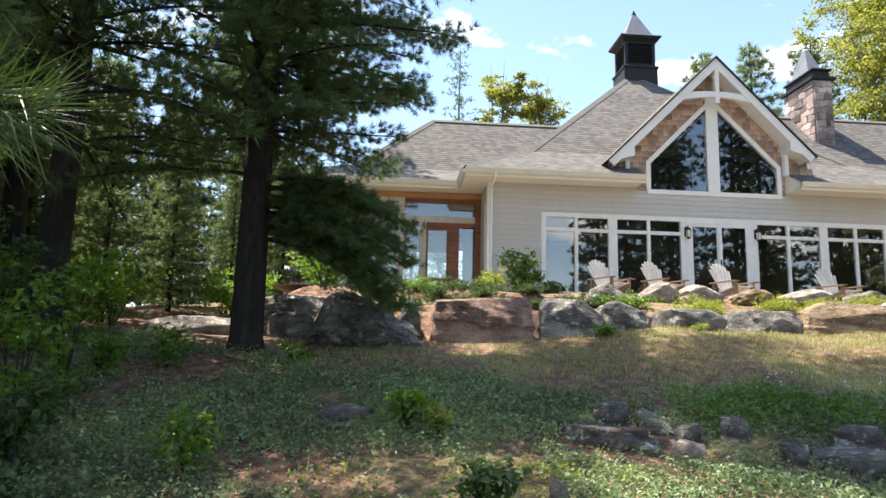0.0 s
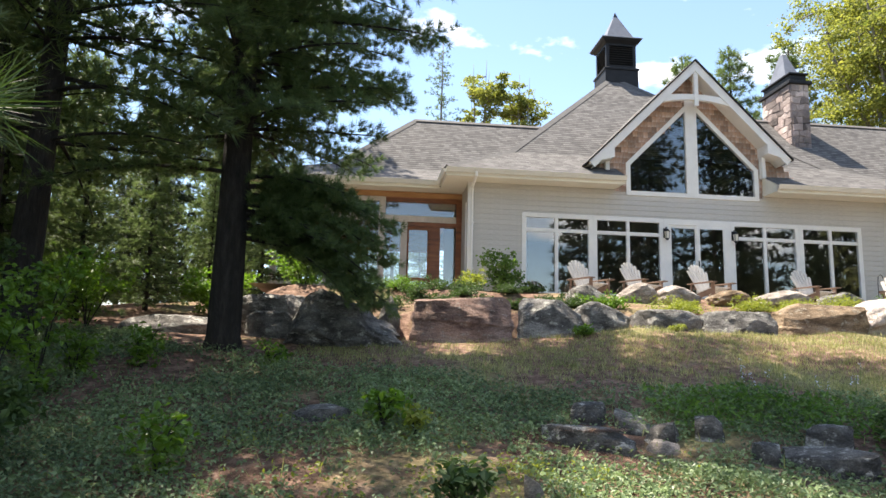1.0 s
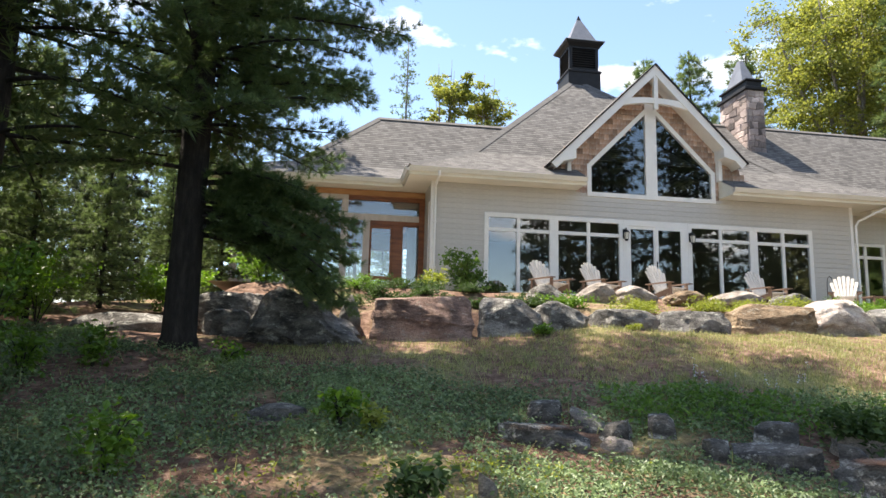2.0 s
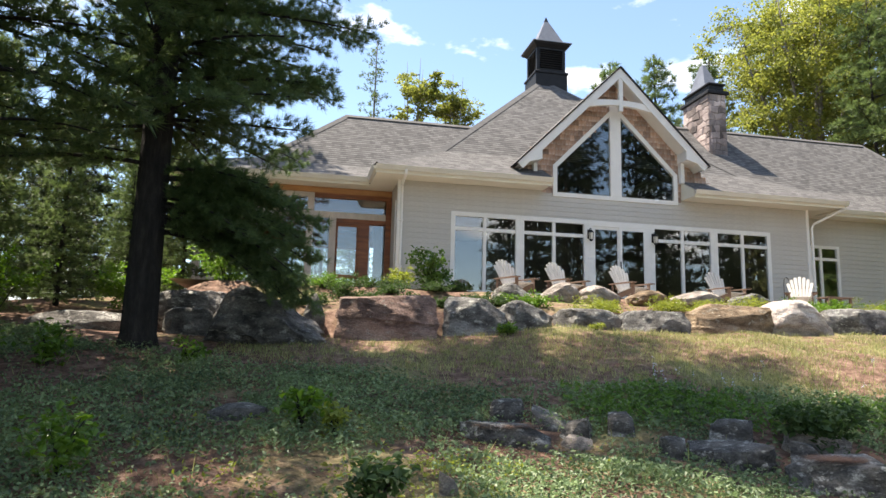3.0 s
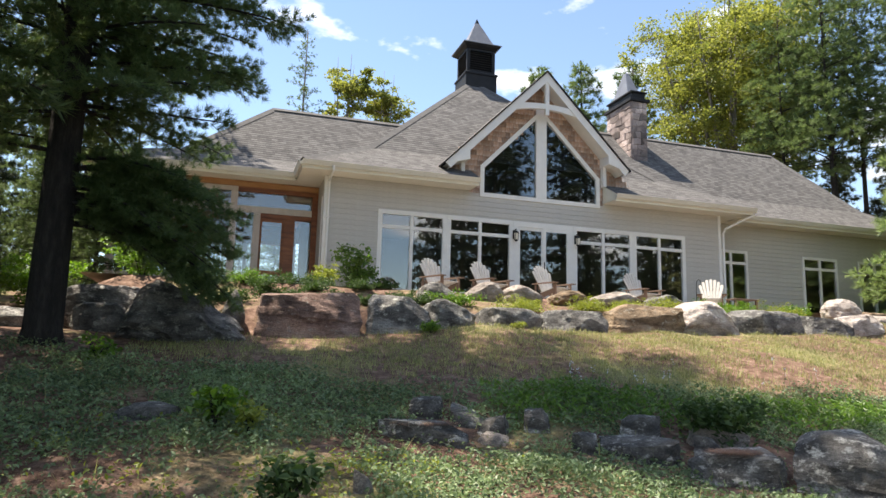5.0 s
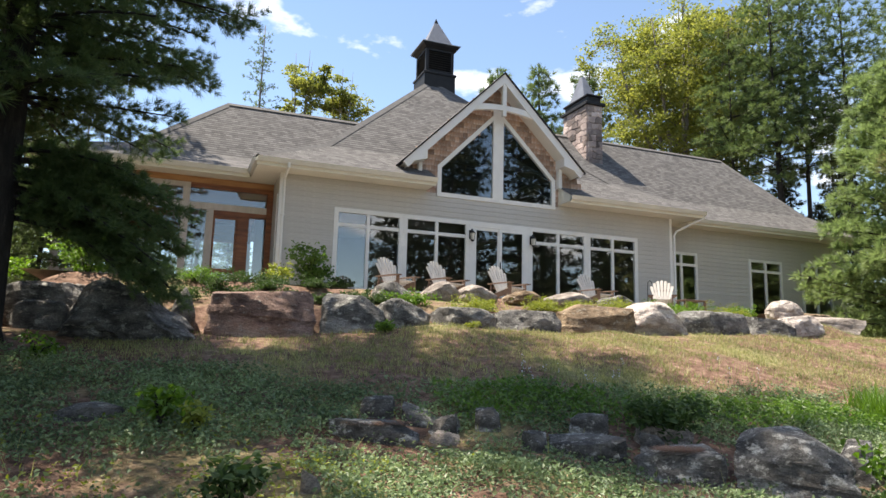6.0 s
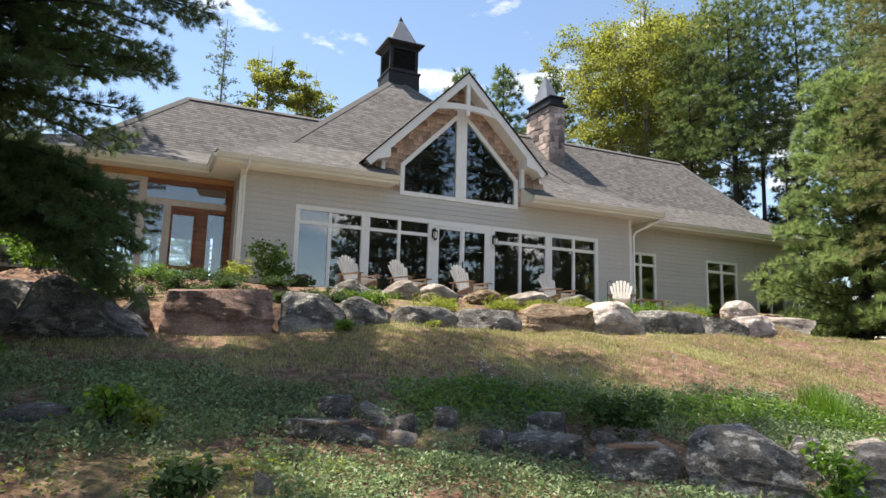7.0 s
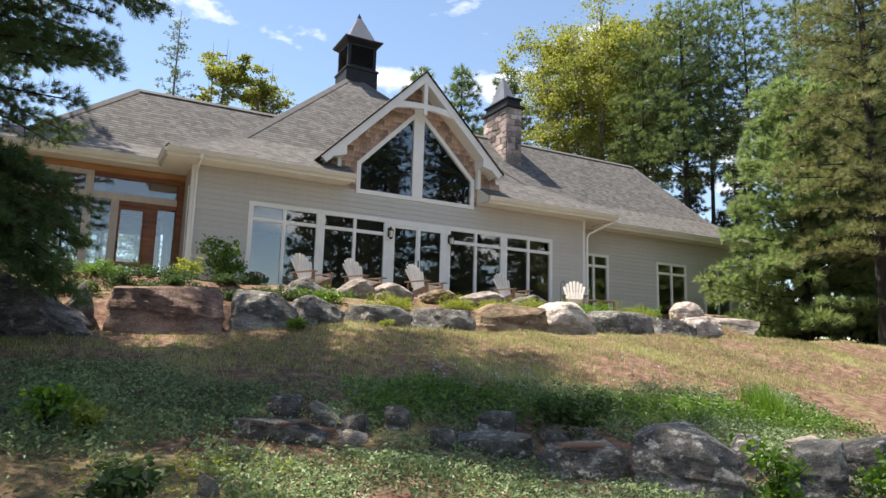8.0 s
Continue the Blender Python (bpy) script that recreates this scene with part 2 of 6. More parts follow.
LEAF_BRIGHT = leaf_material("bright_sapling_leaves", (0.06, 0.13, 0.018), (0.17, 0.29, 0.04), 0.4, 0.4)
LEAF_MID = leaf_material("mid_green_leaves", (0.05, 0.11, 0.02), (0.17, 0.28, 0.055), 0.45, 0.4)
LEAF_DARK = leaf_material("shrub_leaves", (0.025, 0.055, 0.015), (0.07, 0.12, 0.03), 0.6, 0.3)
LEAF_COVER = leaf_material("ground_cover_leaves", (0.034, 0.066, 0.028), (0.27, 0.36, 0.17), 0.5, 0.25)
LEAF_LIME = leaf_material("lime_leaves", (0.15, 0.19, 0.025), (0.31, 0.34, 0.075), 0.5, 0.4)
GRASS = leaf_material("grass_blades", (0.075, 0.105, 0.03), (0.48, 0.465, 0.20), 0.6, 0.3)
CHAIR_WOOD = mottled("weathered_chair_wood", [(0.3, (0.52, 0.485, 0.44)), (0.7, (0.70, 0.66, 0.61))], 4, 40, 0.85, 0.2, 0.004, (4, 4, 0.5), 0.06)
CHAIR_BROWN = mottled("brown_chair_wood", [(0.3, (0.12, 0.075, 0.055)), (0.7, (0.21, 0.14, 0.105))], 4, 40, 0.8, 0.2, 0.004, (0.6, 4, 4), 0.06)


# ---- helpers for meshes ----
def part(name, bm, mat, parent=None, label=""):
    me = bpy.data.meshes.new(name)
    bm.to_mesh(me)
    bm.free()
    me.materials.append(mat)
    ob = new(name, me)
    if parent is not None:
        ob.parent = parent
    if label:
        ob["label"] = label
    return ob


def mesh_part(name, verts, faces, mat, parent=None, label="", smooth=False):
    me = bpy.data.meshes.new(name)
    me.from_pydata([tuple(v) for v in verts] if not isinstance(verts, np.ndarray) else verts.tolist(), [], faces if not isinstance(faces, np.ndarray) else faces.tolist())
    me.materials.append(mat)
    if smooth:
        me.polygons.foreach_set("use_smooth", [True] * len(me.polygons))
    me.update()
    ob = new(name, me)
    if parent is not None:
        ob.parent = parent
    if label:
        ob["label"] = label
    return ob


def thing(name, label, category="", group="", kind="", at=(0, 0, 0)):
    ob = new(name)
    ob.location = at
    ob.empty_display_size = 0.1
    return tagged(ob, label, category, group, kind)


def add_box(bm, x0, x1, y0, y1, z0, z1, m=None):
    vs = [bm.verts.new(Vector(p) if m is None else m @ Vector(p)) for p in
          ((x0, y0, z0), (x1, y0, z0), (x1, y1, z0), (x0, y1, z0), (x0, y0, z1), (x1, y0, z1), (x1, y1, z1), (x0, y1, z1))]
    for f in ((0, 3, 2, 1), (4, 5, 6, 7), (0, 1, 5, 4), (1, 2, 6, 5), (2, 3, 7, 6), (3, 0, 4, 7)):
        bm.faces.new([vs[i] for i in f])
    return vs


def bevel_all(bm, width, segments=1):
    bmesh.ops.bevel(bm, geom=list(bm.edges), offset=width, segments=segments, affect="EDGES", profile=0.5)


def box_part(name, x0, x1, y0, y1, z0, z1, mat, parent=None, label="", bevel=0.0, m=None):
    bm = bmesh.new()
    add_box(bm, x0, x1, y0, y1, z0, z1, m)
    if bevel:
        bevel_all(bm, bevel)
    return part(name, bm, mat, parent, label)


def add_prism(bm, outline, axis_from, axis_to, place):
    """Outline of (u, v) pairs swept from axis_from to axis_to; place(u, v, w) gives the point."""
    a = [bm.verts.new(place(u, v, axis_from)) for u, v in outline]
    b = [bm.verts.new(place(u, v, axis_to)) for u, v in outline]
    k = len(outline)
    bm.faces.new(a[::-1])
    bm.faces.new(b)
    for i in range(k):
        bm.faces.new((a[i], a[(i + 1) % k], b[(i + 1) % k], b[i]))
    bmesh.ops.recalc_face_normals(bm, faces=bm.faces[:])


def tube_arrays(points, radii, sides=8):
    """Vertices and faces of a tapered round tube along the points."""
    pts = [Vector(p) for p in points]
    verts, faces = [], []
    for i, p in enumerate(pts):
        d = (pts[min(i + 1, len(pts) - 1)] - pts[max(i - 1, 0)]).normalized()
        side = d.cross(Vector((0.13, 0.97, 0.21))).normalized()
        up = d.cross(side)
        for k in range(sides):
            a = 2 * math.pi * k / sides
            verts.append(p + (side * math.cos(a) + up * math.sin(a)) * radii[i])
    for i in range(len(pts) - 1):
        for k in range(sides):
            j = (k + 1) % sides
            faces.append((i * sides + k, i * sides + j, (i + 1) * sides + j, (i + 1) * sides + k))
    faces.append(tuple(range(sides))[::-1])
    faces.append(tuple((len(pts) - 1) * sides + k for k in range(sides)))
    return verts, faces


def joined(pieces):
    verts, faces = [], []
    for v, f in pieces:
        o = len(verts)
        verts += list(v)
        faces += [tuple(i + o for i in g) for g in f]
    return verts, faces


# ---- ground ----
def smooth01(a, b, x):
    t = np.clip((x - a) / (b - a), 0, 1)
    return t * t * (3 - 2 * t)


def ground_z(x, y):
    x, y = np.asarray(x, float), np.asarray(y, float)
    rise = np.interp(x, [-2, 0.5, 3, 8, 14], [0, 0.10, 0.30, 0.34, 0.46]) * smooth01(-13, -7.5, y)
    lawn = np.interp(y, [-60, -34, -26, -19, -14, -12.5, -11, -9, -7.5], [-9, -7.2, -5.0, -3.5, -2.95, -2.70, -2.35, -1.92, -1.66]) + rise
    steep = np.interp(y, [-6.75, -6.2, -4.9, -4.3, -4.0, 16, 40], [0.03, 0.52, 0.90, 1.06, 1.25, 1.25, 1.4])
    bank = np.interp(y, [-7.3, -5.0, -1.0, 3.0, 16, 40], [0, 0.25, 0.95, 1.3, 1.36, 1.5])
    w = np.clip(smooth01(13.0, 15.5, x) + smooth01(-3.4, -5.5, x), 0, 1)
    up = steep * (1 - w) + bank * w
    z = np.where(y > -7.5, -1.66 + rise * (1 - smooth01(-7.0, -4.0, y)) + up, lawn)
    z = z - 0.5 * smooth01(-6, -14, x) * smooth01(-16, -4, y)
    return z


def wobble(x, y):
    return 0.05 * np.sin(1.3 * x + 0.7 * y) * np.sin(0.9 * y - 0.4 * x) + 0.02 * np.sin(3.1 * x - 1.7 * y) + 0.012 * np.sin(7.3 * x + 5.1 * y)


def surface_z(x, y):
    near_house = smooth01(-4.3, -3.7, np.asarray(y, float)) * smooth01(-6, -4, np.asarray(x, float))
    return ground_z(x, y) + wobble(np.asarray(x, float), np.asarray(y, float)) * (1 - near_house)


def build_ground():
    gx = np.concatenate([[-1500, -700, -350, -180, -110, -75, -50, -38, -30, -24], np.arange(-20, 32, 0.28), [34, 38, 45, 60, 85, 130, 220, 420, 800, 1500]])
    gy = np.concatenate([[-1500, -700, -350, -180, -110, -75, -60, -50, -42, -36, -31, -27], np.arange(-24, 4, 0.25), np.arange(4, 22, 1.5), [26, 32, 40, 60, 85, 130, 220, 420, 800, 1500]])
    X, Y = np.meshgrid(gx, gy)
    Z = surface_z(X, Y)
    v = np.stack([X, Y, Z], -1).reshape(-1, 3)
    nx, ny = len(gx), len(gy)
    i = np.arange(ny - 1)[:, None] * nx + np.arange(nx - 1)[None]
    f = np.stack([i, i + 1, i + nx + 1, i + nx], -1).reshape(-1, 4)
    g = mesh_part("ground", v, f, GROUND, smooth=True)
    tagged(g, "sloping woodland soil with needle litter and thin lawn", "ground", kind="structure")


build_ground()
WATER, wn, wl, wb = material("lake_water", 0.06, 0, 0.5)
wb.inputs["Base Color"].default_value = (0.03, 0.06, 0.08, 1)
wv = coords(wn, wl)
bump_node(wn, wl, wb, noise_node(wn, wl, wv, 0.8, 4), 0.25, 0.15)
lake = mesh_part("water", [(-1500, -1500, -6.4), (1500, -1500, -6.4), (1500, -30, -6.4), (-1500, -30, -6.4)], [(0, 1, 2, 3)], WATER)
tagged(lake, "rippled blue lake water below the slope", "water", kind="structure")
terrace = mesh_part("terrace", [(-4.5, -3.95, -0.395), (15.2, -3.95, -0.395), (15.2, 1.0, -0.395), (-4.5, 1.0, -0.395)], [(0, 1, 2, 3)], GRAVEL)
tagged(terrace, "pale gravel terrace along the house", "terrace", kind="structure")

# ---- the house ----
FLOOR = -0.10        # inside floor and door sill
EAVE = 3.30          # roof edge
OVER = 0.80          # overhang
# for each roof: width of the flatter foot of the slope, and its two pitches
MAIN_PITCH = (2.2, 0.545, 0.955)
PORCH_PITCH = (2.4, 0.41, 0.955)


def roof_z(d, pitch=MAIN_PITCH):
    return EAVE + pitch[1] * min(d, pitch[0]) + pitch[2] * max(d - pitch[0], 0)


house = thing("house", "single-storey cottage with greige lap siding and grey shingle roof", "house")


def roof_mesh(name, polys, label=""):
    """Polygons of points with matching (along, up-slope) coordinates for the shingle courses."""
    bm = bmesh.new()
    uv = bm.loops.layers.uv.new("courses")
    for pts, uvs in polys:
        f = bm.faces.new([bm.verts.new(p) for p in pts])
        for lp, c in zip(f.loops, uvs):
            lp[uv].uv = c
    return part(name, bm, ROOF, house, label)


def slope_len(d, pitch):
    return math.hypot(1, pitch[1]) * min(d, pitch[0]) + math.hypot(1, pitch[2]) * max(d - pitch[0], 0)


def slope_polys(x0, x1, y0, inward, cuts, to_world, gap=None, pitch=MAIN_PITCH):
    """One hipped slope: eave from x0 to x1 on the line y0, going inward; cuts: plan run of the hip at start, end."""
    polys = []
    half = inward
    foot = pitch[0]
    levels = [0, foot, half]
    for a, b in zip(levels, levels[1:]):
        spans = [(x0, x1)]
        if gap and a < foot:
            spans = [(x0, gap[0]), (gap[1], x1)]
        for s, e in spans:
            def edge(x, d, start):
                if start:
                    return x + d * cuts[0] if abs(x - x0) < 1e-6 else x
                return x - d * cuts[1] if abs(x - x1) < 1e-6 else x
            ring = [(edge(s, a, True), a), (edge(e, a, False), a), (edge(e, b, False), b), (edge(s, b, True), b)]
            pts = [to_world(x, d, roof_z(d, pitch)) for x, d in ring]
            uvs = [(x, slope_len(d, pitch)) for x, d in ring]
            if abs(ring[2][0] - ring[3][0]) < 1e-4:
                pts, uvs = pts[:3], uvs[:3]
            polys.append((pts, uvs))
    return polys


MX0, MX1, MY0 = 0.01, 14.94, -0.80
MHALF = (MX1 - MX0) / 2
MY1 = MY0 + 2 * MHALF
GAP = (5.10, 9.62)       # where the gable wall breaks the eave
main = slope_polys(MX0, MX1, MY0, MHALF, (1, 1), lambda x, d, z: (x, MY0 + d, z), GAP)
main += slope_polys(MY0, MY1, 0, MHALF, (1, 1), lambda y, d, z: (MX0 + d, y, z))
main += slope_polys(MY0, MY1, 0, MHALF, (1, 1), lambda y, d, z: (MX1 - d, y, z))
main += slope_polys(MX0, MX1, 0, MHALF, (1, 1), lambda x, d, z: (x, MY1 - d, z))
roof_mesh("roof", main, "grey asphalt shingle roof with flared eaves")
PX0, PY0, PHALF = -5.7, 0.75, 5.22
porch = slope_polys(PX0, 5.0, 0, PHALF, (1, 0), lambda x, d, z: (x, PY0 + d, z), None, PORCH_PITCH)
porch += slope_polys(PX0, 5.0, 0, PHALF, (1, 0), lambda x, d, z: (x, PY0 + 2 * PHALF - d, z), None, PORCH_PITCH)
porch += slope_polys(PY0, PY0 + 2 * PHALF, 0, PHALF, (1, 1), lambda y, d, z: (PX0 + d, y, z), None, PORCH_PITCH)
roof_mesh("porch_roof", porch, "grey shingle hip roof over the porch")
WX1, WY0, WHALF, WRUN = 24.2, 0.20, 5.6, 0.4      # the wing's end slope is steep: its hips run in by 0.4
wing = slope_polys(9.5, WX1, 0, WHALF, (0, WRUN), lambda x, d, z: (x, WY0 + d, z))
wing += slope_polys(9.5, WX1, 0, WHALF, (0, WRUN), lambda x, d, z: (x, WY0 + 2 * WHALF - d, z))
wing += slope_polys(WY0, WY0 + 2 * WHALF, 0, WHALF, (1, 1), lambda y, d, z: (WX1 - WRUN * d, y, z))
roof_mesh("wing_roof", wing, "grey shingle hip roof over the wing")


def ridge_strip(name, a, b, lift=0.02, width=0.15):
    a, b = Vector(a), Vector(b)
    d = (b - a).normalized()
    s = d.cross(Vector((0, 0, 1))).normalized() * width
    up = s.cross(d).normalized() * lift
    drop = Vector((0, 0, -0.10))
    v = [a - s + drop + up, a + up * 2.5, a + s + drop + up, b - s + drop + up, b + up * 2.5, b + s + drop + up]
    mesh_part(name, v, [(0, 1, 4, 3), (1, 2, 5, 4)], RIDGE, house)


for x, y, sx, sy, top, pitch in ((MX0, MY0, 1, 1, MHALF, MAIN_PITCH), (MX1, MY0, -1, 1, MHALF, MAIN_PITCH), (PX0, PY0, 1, 1, PHALF, PORCH_PITCH), (WX1, WY0, -WRUN, 1, WHALF, MAIN_PITCH)):
    foot, mid_hip, peak = [(x + sx * d, y + sy * d, roof_z(d, pitch)) for d in (0.02, pitch[0], top)]
    ridge_strip("ridge_cap", foot, mid_hip)
    ridge_strip("ridge_cap", mid_hip, peak)
ridge_strip("ridge_cap", (PX0 + PHALF, PY0 + PHALF, roof_z(PHALF, PORCH_PITCH)), (5.0, PY0 + PHALF, roof_z(PHALF, PORCH_PITCH)))
ridge_strip("ridge_cap", (9.5, WY0 + WHALF, roof_z(WHALF)), (WX1 - WRUN * WHALF, WY0 + WHALF, roof_z(WHALF)))


def eave_run(a, b, out):
    """Gutter and fascia from a to b (plan points); out: unit plan vector away from the wall."""
    a, b, out = Vector((*a, 0)), Vector((*b, 0)), Vector((*out, 0))
    profile = [(0.0, -0.02), (0.0, -0.14), (0.07, -0.15), (0.11, -0.06), (0.125, -0.02), (0.105, -0.02), (0.09, -0.07), (0.02, -0.05)]
    bm = bmesh.new()
    add_prism(bm, profile, 0, 1, lambda u, v, w: a.lerp(b, w) + out * (u - 0.02) + Vector((0, 0, EAVE + v)))
    part("gutter", bm, GUTTER, house, "greige painted metal gutter")
    bm = bmesh.new()
    add_prism(bm, [(-0.045, -0.03), (-0.045, -0.235), (-0.024, -0.235), (-0.024, -0.03)], 0, 1, lambda u, v, w: a.lerp(b, w) + out * u + Vector((0, 0, EAVE + v)))
    part("fascia", bm, SOFFIT, house)


eave_run((MX0, MY0), (GAP[0], MY0), (0, -1))
eave_run((GAP[1], MY0), (MX1, MY0), (0, -1))
eave_run((MX0, PY0 + 0.12), (MX0, MY0), (-1, 0))
eave_run((MX1, MY0), (MX1, WY0 + 0.3), (1, 0))
eave_run((PX0, PY0), (MX0 - 0.02, PY0), (0, -1))
eave_run((PX0, PY0 + 9), (PX0, PY0), (-1, 0))
eave_run((MX1 + 0.13, WY0), (WX1, WY0), (0, -1))

SOF = 3.105


def soffit(x0, x1, y0, y1, z):
    box_part("soffit", x0, x1, y0, y1, z, z + 0.02, SOFFIT, house, "cream painted soffit")


soffit(MX0 + 0.05, GAP[0] - 0.004, MY0 + 0.05, 0.0, SOF)
soffit(GAP[1] + 0.004, MX1 - 0.05, MY0 + 0.05, 0.0, SOF)
soffit(MX0 + 0.05, 0.90, 0.0, 1.60, SOF)
soffit(PX0 + 0.05, MX0 + 0.05, PY0 + 0.05, 1.60, SOF - 0.005)
soffit(14.15, MX1 - 0.05, 0.0, 1.0, SOF)
soffit(MX1 - 0.05, WX1 - 0.05, WY0 + 0.05, 1.02, SOF - 0.005)
for x, a in ((GAP[0], -1), (GAP[1], 1)):      # closed ends of the broken eave
    bm = bmesh.new()
    add_prism(bm, [(MY0 + 0.0, SOF), (MY0 + 0.0, EAVE - 0.02), (0.0, roof_z(0.8) - 0.02), (0.0, SOF)], min(x, x + a * 0.02), max(x, x + a * 0.02), lambda u, v, w: Vector((w, u, v)))
    part("eave_return", bm, SOFFIT, house)


# walls with openings: rectangles (x0, x1, z0, z1) on a plane y
def cut_spans(x0, x1, z0, z1, openings):
    spans = [(x0, x1)]
    for ox0, ox1, oz0, oz1 in openings:
        if oz1 <= z0 + 0.002 or oz0 >= z1 - 0.002:
            continue
        nxt = []
        for a, b in spans:
            if ox1 <= a or ox0 >= b:
                nxt.append((a, b))
            else:
                if ox0 > a:
                    nxt.append((a, ox0))
                if ox1 < b:
                    nxt.append((ox1, b))
        spans = nxt
    return spans


def wall_core(name, x0, x1, y, z0, z1, openings, mat, thick=0.16):
    """The wall behind its cladding, from y to y + thick, with its openings cut through."""
    zs = sorted({z0, z1, *[z for o in openings for z in o[2:] if z0 < z < z1]})
    bm = bmesh.new()
    for a, b in zip(zs, zs[1:]):
        for s, e in cut_spans(x0, x1, a, b, openings):
            add_box(bm, s, e, y, y + thick, a, b)
    return part(name, bm, mat, house, "greige wall behind lap siding")


def lap_siding(wall, x0, x1, y, z0, z1, openings, pitch=0.15):
    shapes = {}
    k = 0
    z = z0
    while z < z1 - 0.01:
        top = min(z + pitch, z1)
        edges = sorted({z, top, *[q for o in openings for q in o[2:] if z + 0.01 < q < top - 0.01]})
        for a, b in zip(edges, edges[1:]):
            for s, e in cut_spans(x0, x1, a, b, openings):
                if e - s < 0.03:
                    continue
                key = (round(e - s, 2), round(b - a, 3), round(a - z, 3))
                if key not in shapes:
                    t0, t1 = 0.022 - 0.016 * (a - z) / pitch, 0.022 - 0.016 * (b - z) / pitch
                    bm = bmesh.new()
                    add_prism(bm, [(-t0, 0.0), (0.0, 0.0), (0.0, b - a), (-t1, b - a)], 0, e - s, lambda u, v, w: Vector((w, u, v)))
                    me = bpy.data.meshes.new("board")
                    bm.to_mesh(me)
                    bm.free()
                    me.materials.append(SIDING)
                    shapes[key] = me
                ob = new("board", shapes[key])
                ob.location = (s, y - 0.002, a)
                ob.parent = wall
        z += pitch
        k += 1


# the long band of windows and the patio door: casing from 2.30 to 12.70
BAND = (2.30, 12.70, FLOOR, 2.29)
GW = dict(x0=5.40, x1=9.50, z0=2.95, side=3.91, apex=5.97, mid=7.43)
openings_main = [BAND]
WALL_L, WALL_R = 0.77, 14.15
wall_main = wall_core("wall", WALL_L, WALL_R, 0.0, -0.5, 2.92, openings_main, SIDING)
wall_top_l = wall_core("wall", WALL_L, GW["x0"], 0.0, 2.92, SOF + 0.02, [], SIDING)
wall_top_r = wall_core("wall", GW["x1"], WALL_R, 0.0, 2.92, SOF + 0.02, [], SIDING)
lap_siding(wall_main, WALL_L + 0.1, WALL_R - 0.1, 0.0, -0.35, 2.95, openings_main)
lap_siding(wall_top_l, WALL_L + 0.1, GW["x0"] - 0.02, 0.0, 2.95, 3.10, [])
lap_siding(wall_top_r, GW["x1"] + 0.02, WALL_R - 0.1, 0.0, 2.95, 3.10, [])
# side walls and back of the main block
box_part("wall", WALL_L, WALL_L + 0.16, 0.16, 1.49, -0.5, SOF + 0.02, SIDING, house)
box_part("wall", WALL_R - 0.16, WALL_R, 0.16, 1.0, -0.5, SOF + 0.02, SIDING, house)
for x, w in ((WALL_L, 0.1), (WALL_R, -0.1)):
    box_part("corner_board", min(x, x + w), max(x, x + w), -0.035, 0.0, -0.4, SOF, TRIM, house, "white corner board")
box_part("corner_board", WALL_L - 0.03, WALL_L - 0.002, -0.035, 0.10, -0.4, SOF, TRIM, house, "white corner board")
box_part("corner_board", WALL_L - 0.03, WALL_L - 0.002, 0.42, 0.50, -0.3, 2.6, TRIM, house, "white corner board")


def pane(parent, x0, x1, z0, z1, y):
    p = box_part("pane", x0, x1, y, y + 0.012, z0, z1, GLASS, parent, "reflecting window glass")
    p.visible_shadow = False
    return p


def window_unit(name, y, x0, x1, z0, z1, mullions, rails, casing=0.10, label="white-framed window with dark reflecting panes"):
    """A framed window; mullions and rails: centre lines of the bars, each 0.07 wide."""
    w = thing(name, label)
    w.parent = house
    bars = 0.05
    for a, b, c, d in ((x0, x1, z1 - casing, z1), (x0, x1, z0, z0 + casing), (x0, x0 + casing, z0 + casing, z1 - casing), (x1 - casing, x1, z0 + casing, z1 - casing)):
        box_part("casing", a, b, y - 0.045, y + 0.06, c, d, TRIM, w, bevel=0.004)
    xs = [x0 + casing] + [m for m in mullions] + [x1 - casing]
    zs = [z0 + casing] + list(rails) + [z1 - casing]
    for m in mullions:
        box_part("mullion", m - bars, m + bars, y - 0.035, y + 0.05, z0 + casing, z1 - casing, TRIM, w, bevel=0.004)
    for i in range(len(xs) - 1):
        a = xs[i] + (bars if i else 0)
        b = xs[i + 1] - (bars if i < len(xs) - 2 else 0)
        for r in rails:
            box_part("rail", a, b, y - 0.03, y + 0.045, r - bars, r + bars, TRIM, w, bevel=0.004)
        for j in range(len(zs) - 1):
            c = zs[j] + (bars if j else 0)
            d = zs[j + 1] - (bars if j < len(zs) - 2 else 0)
            pane(w, a, b, c, d, y + 0.005)
    return w


BAND_UNITS = [(2.30, 4.375, 3.31), (4.375, 6.50, 5.43), (8.55, 10.70, 9.62), (10.70, 12.70, 11.70)]
for k, (a, b, mid) in enumerate(BAND_UNITS):
    window_unit("window", 0.0, a, b, FLOOR, 2.29, [mid], [1.80], 0.13)

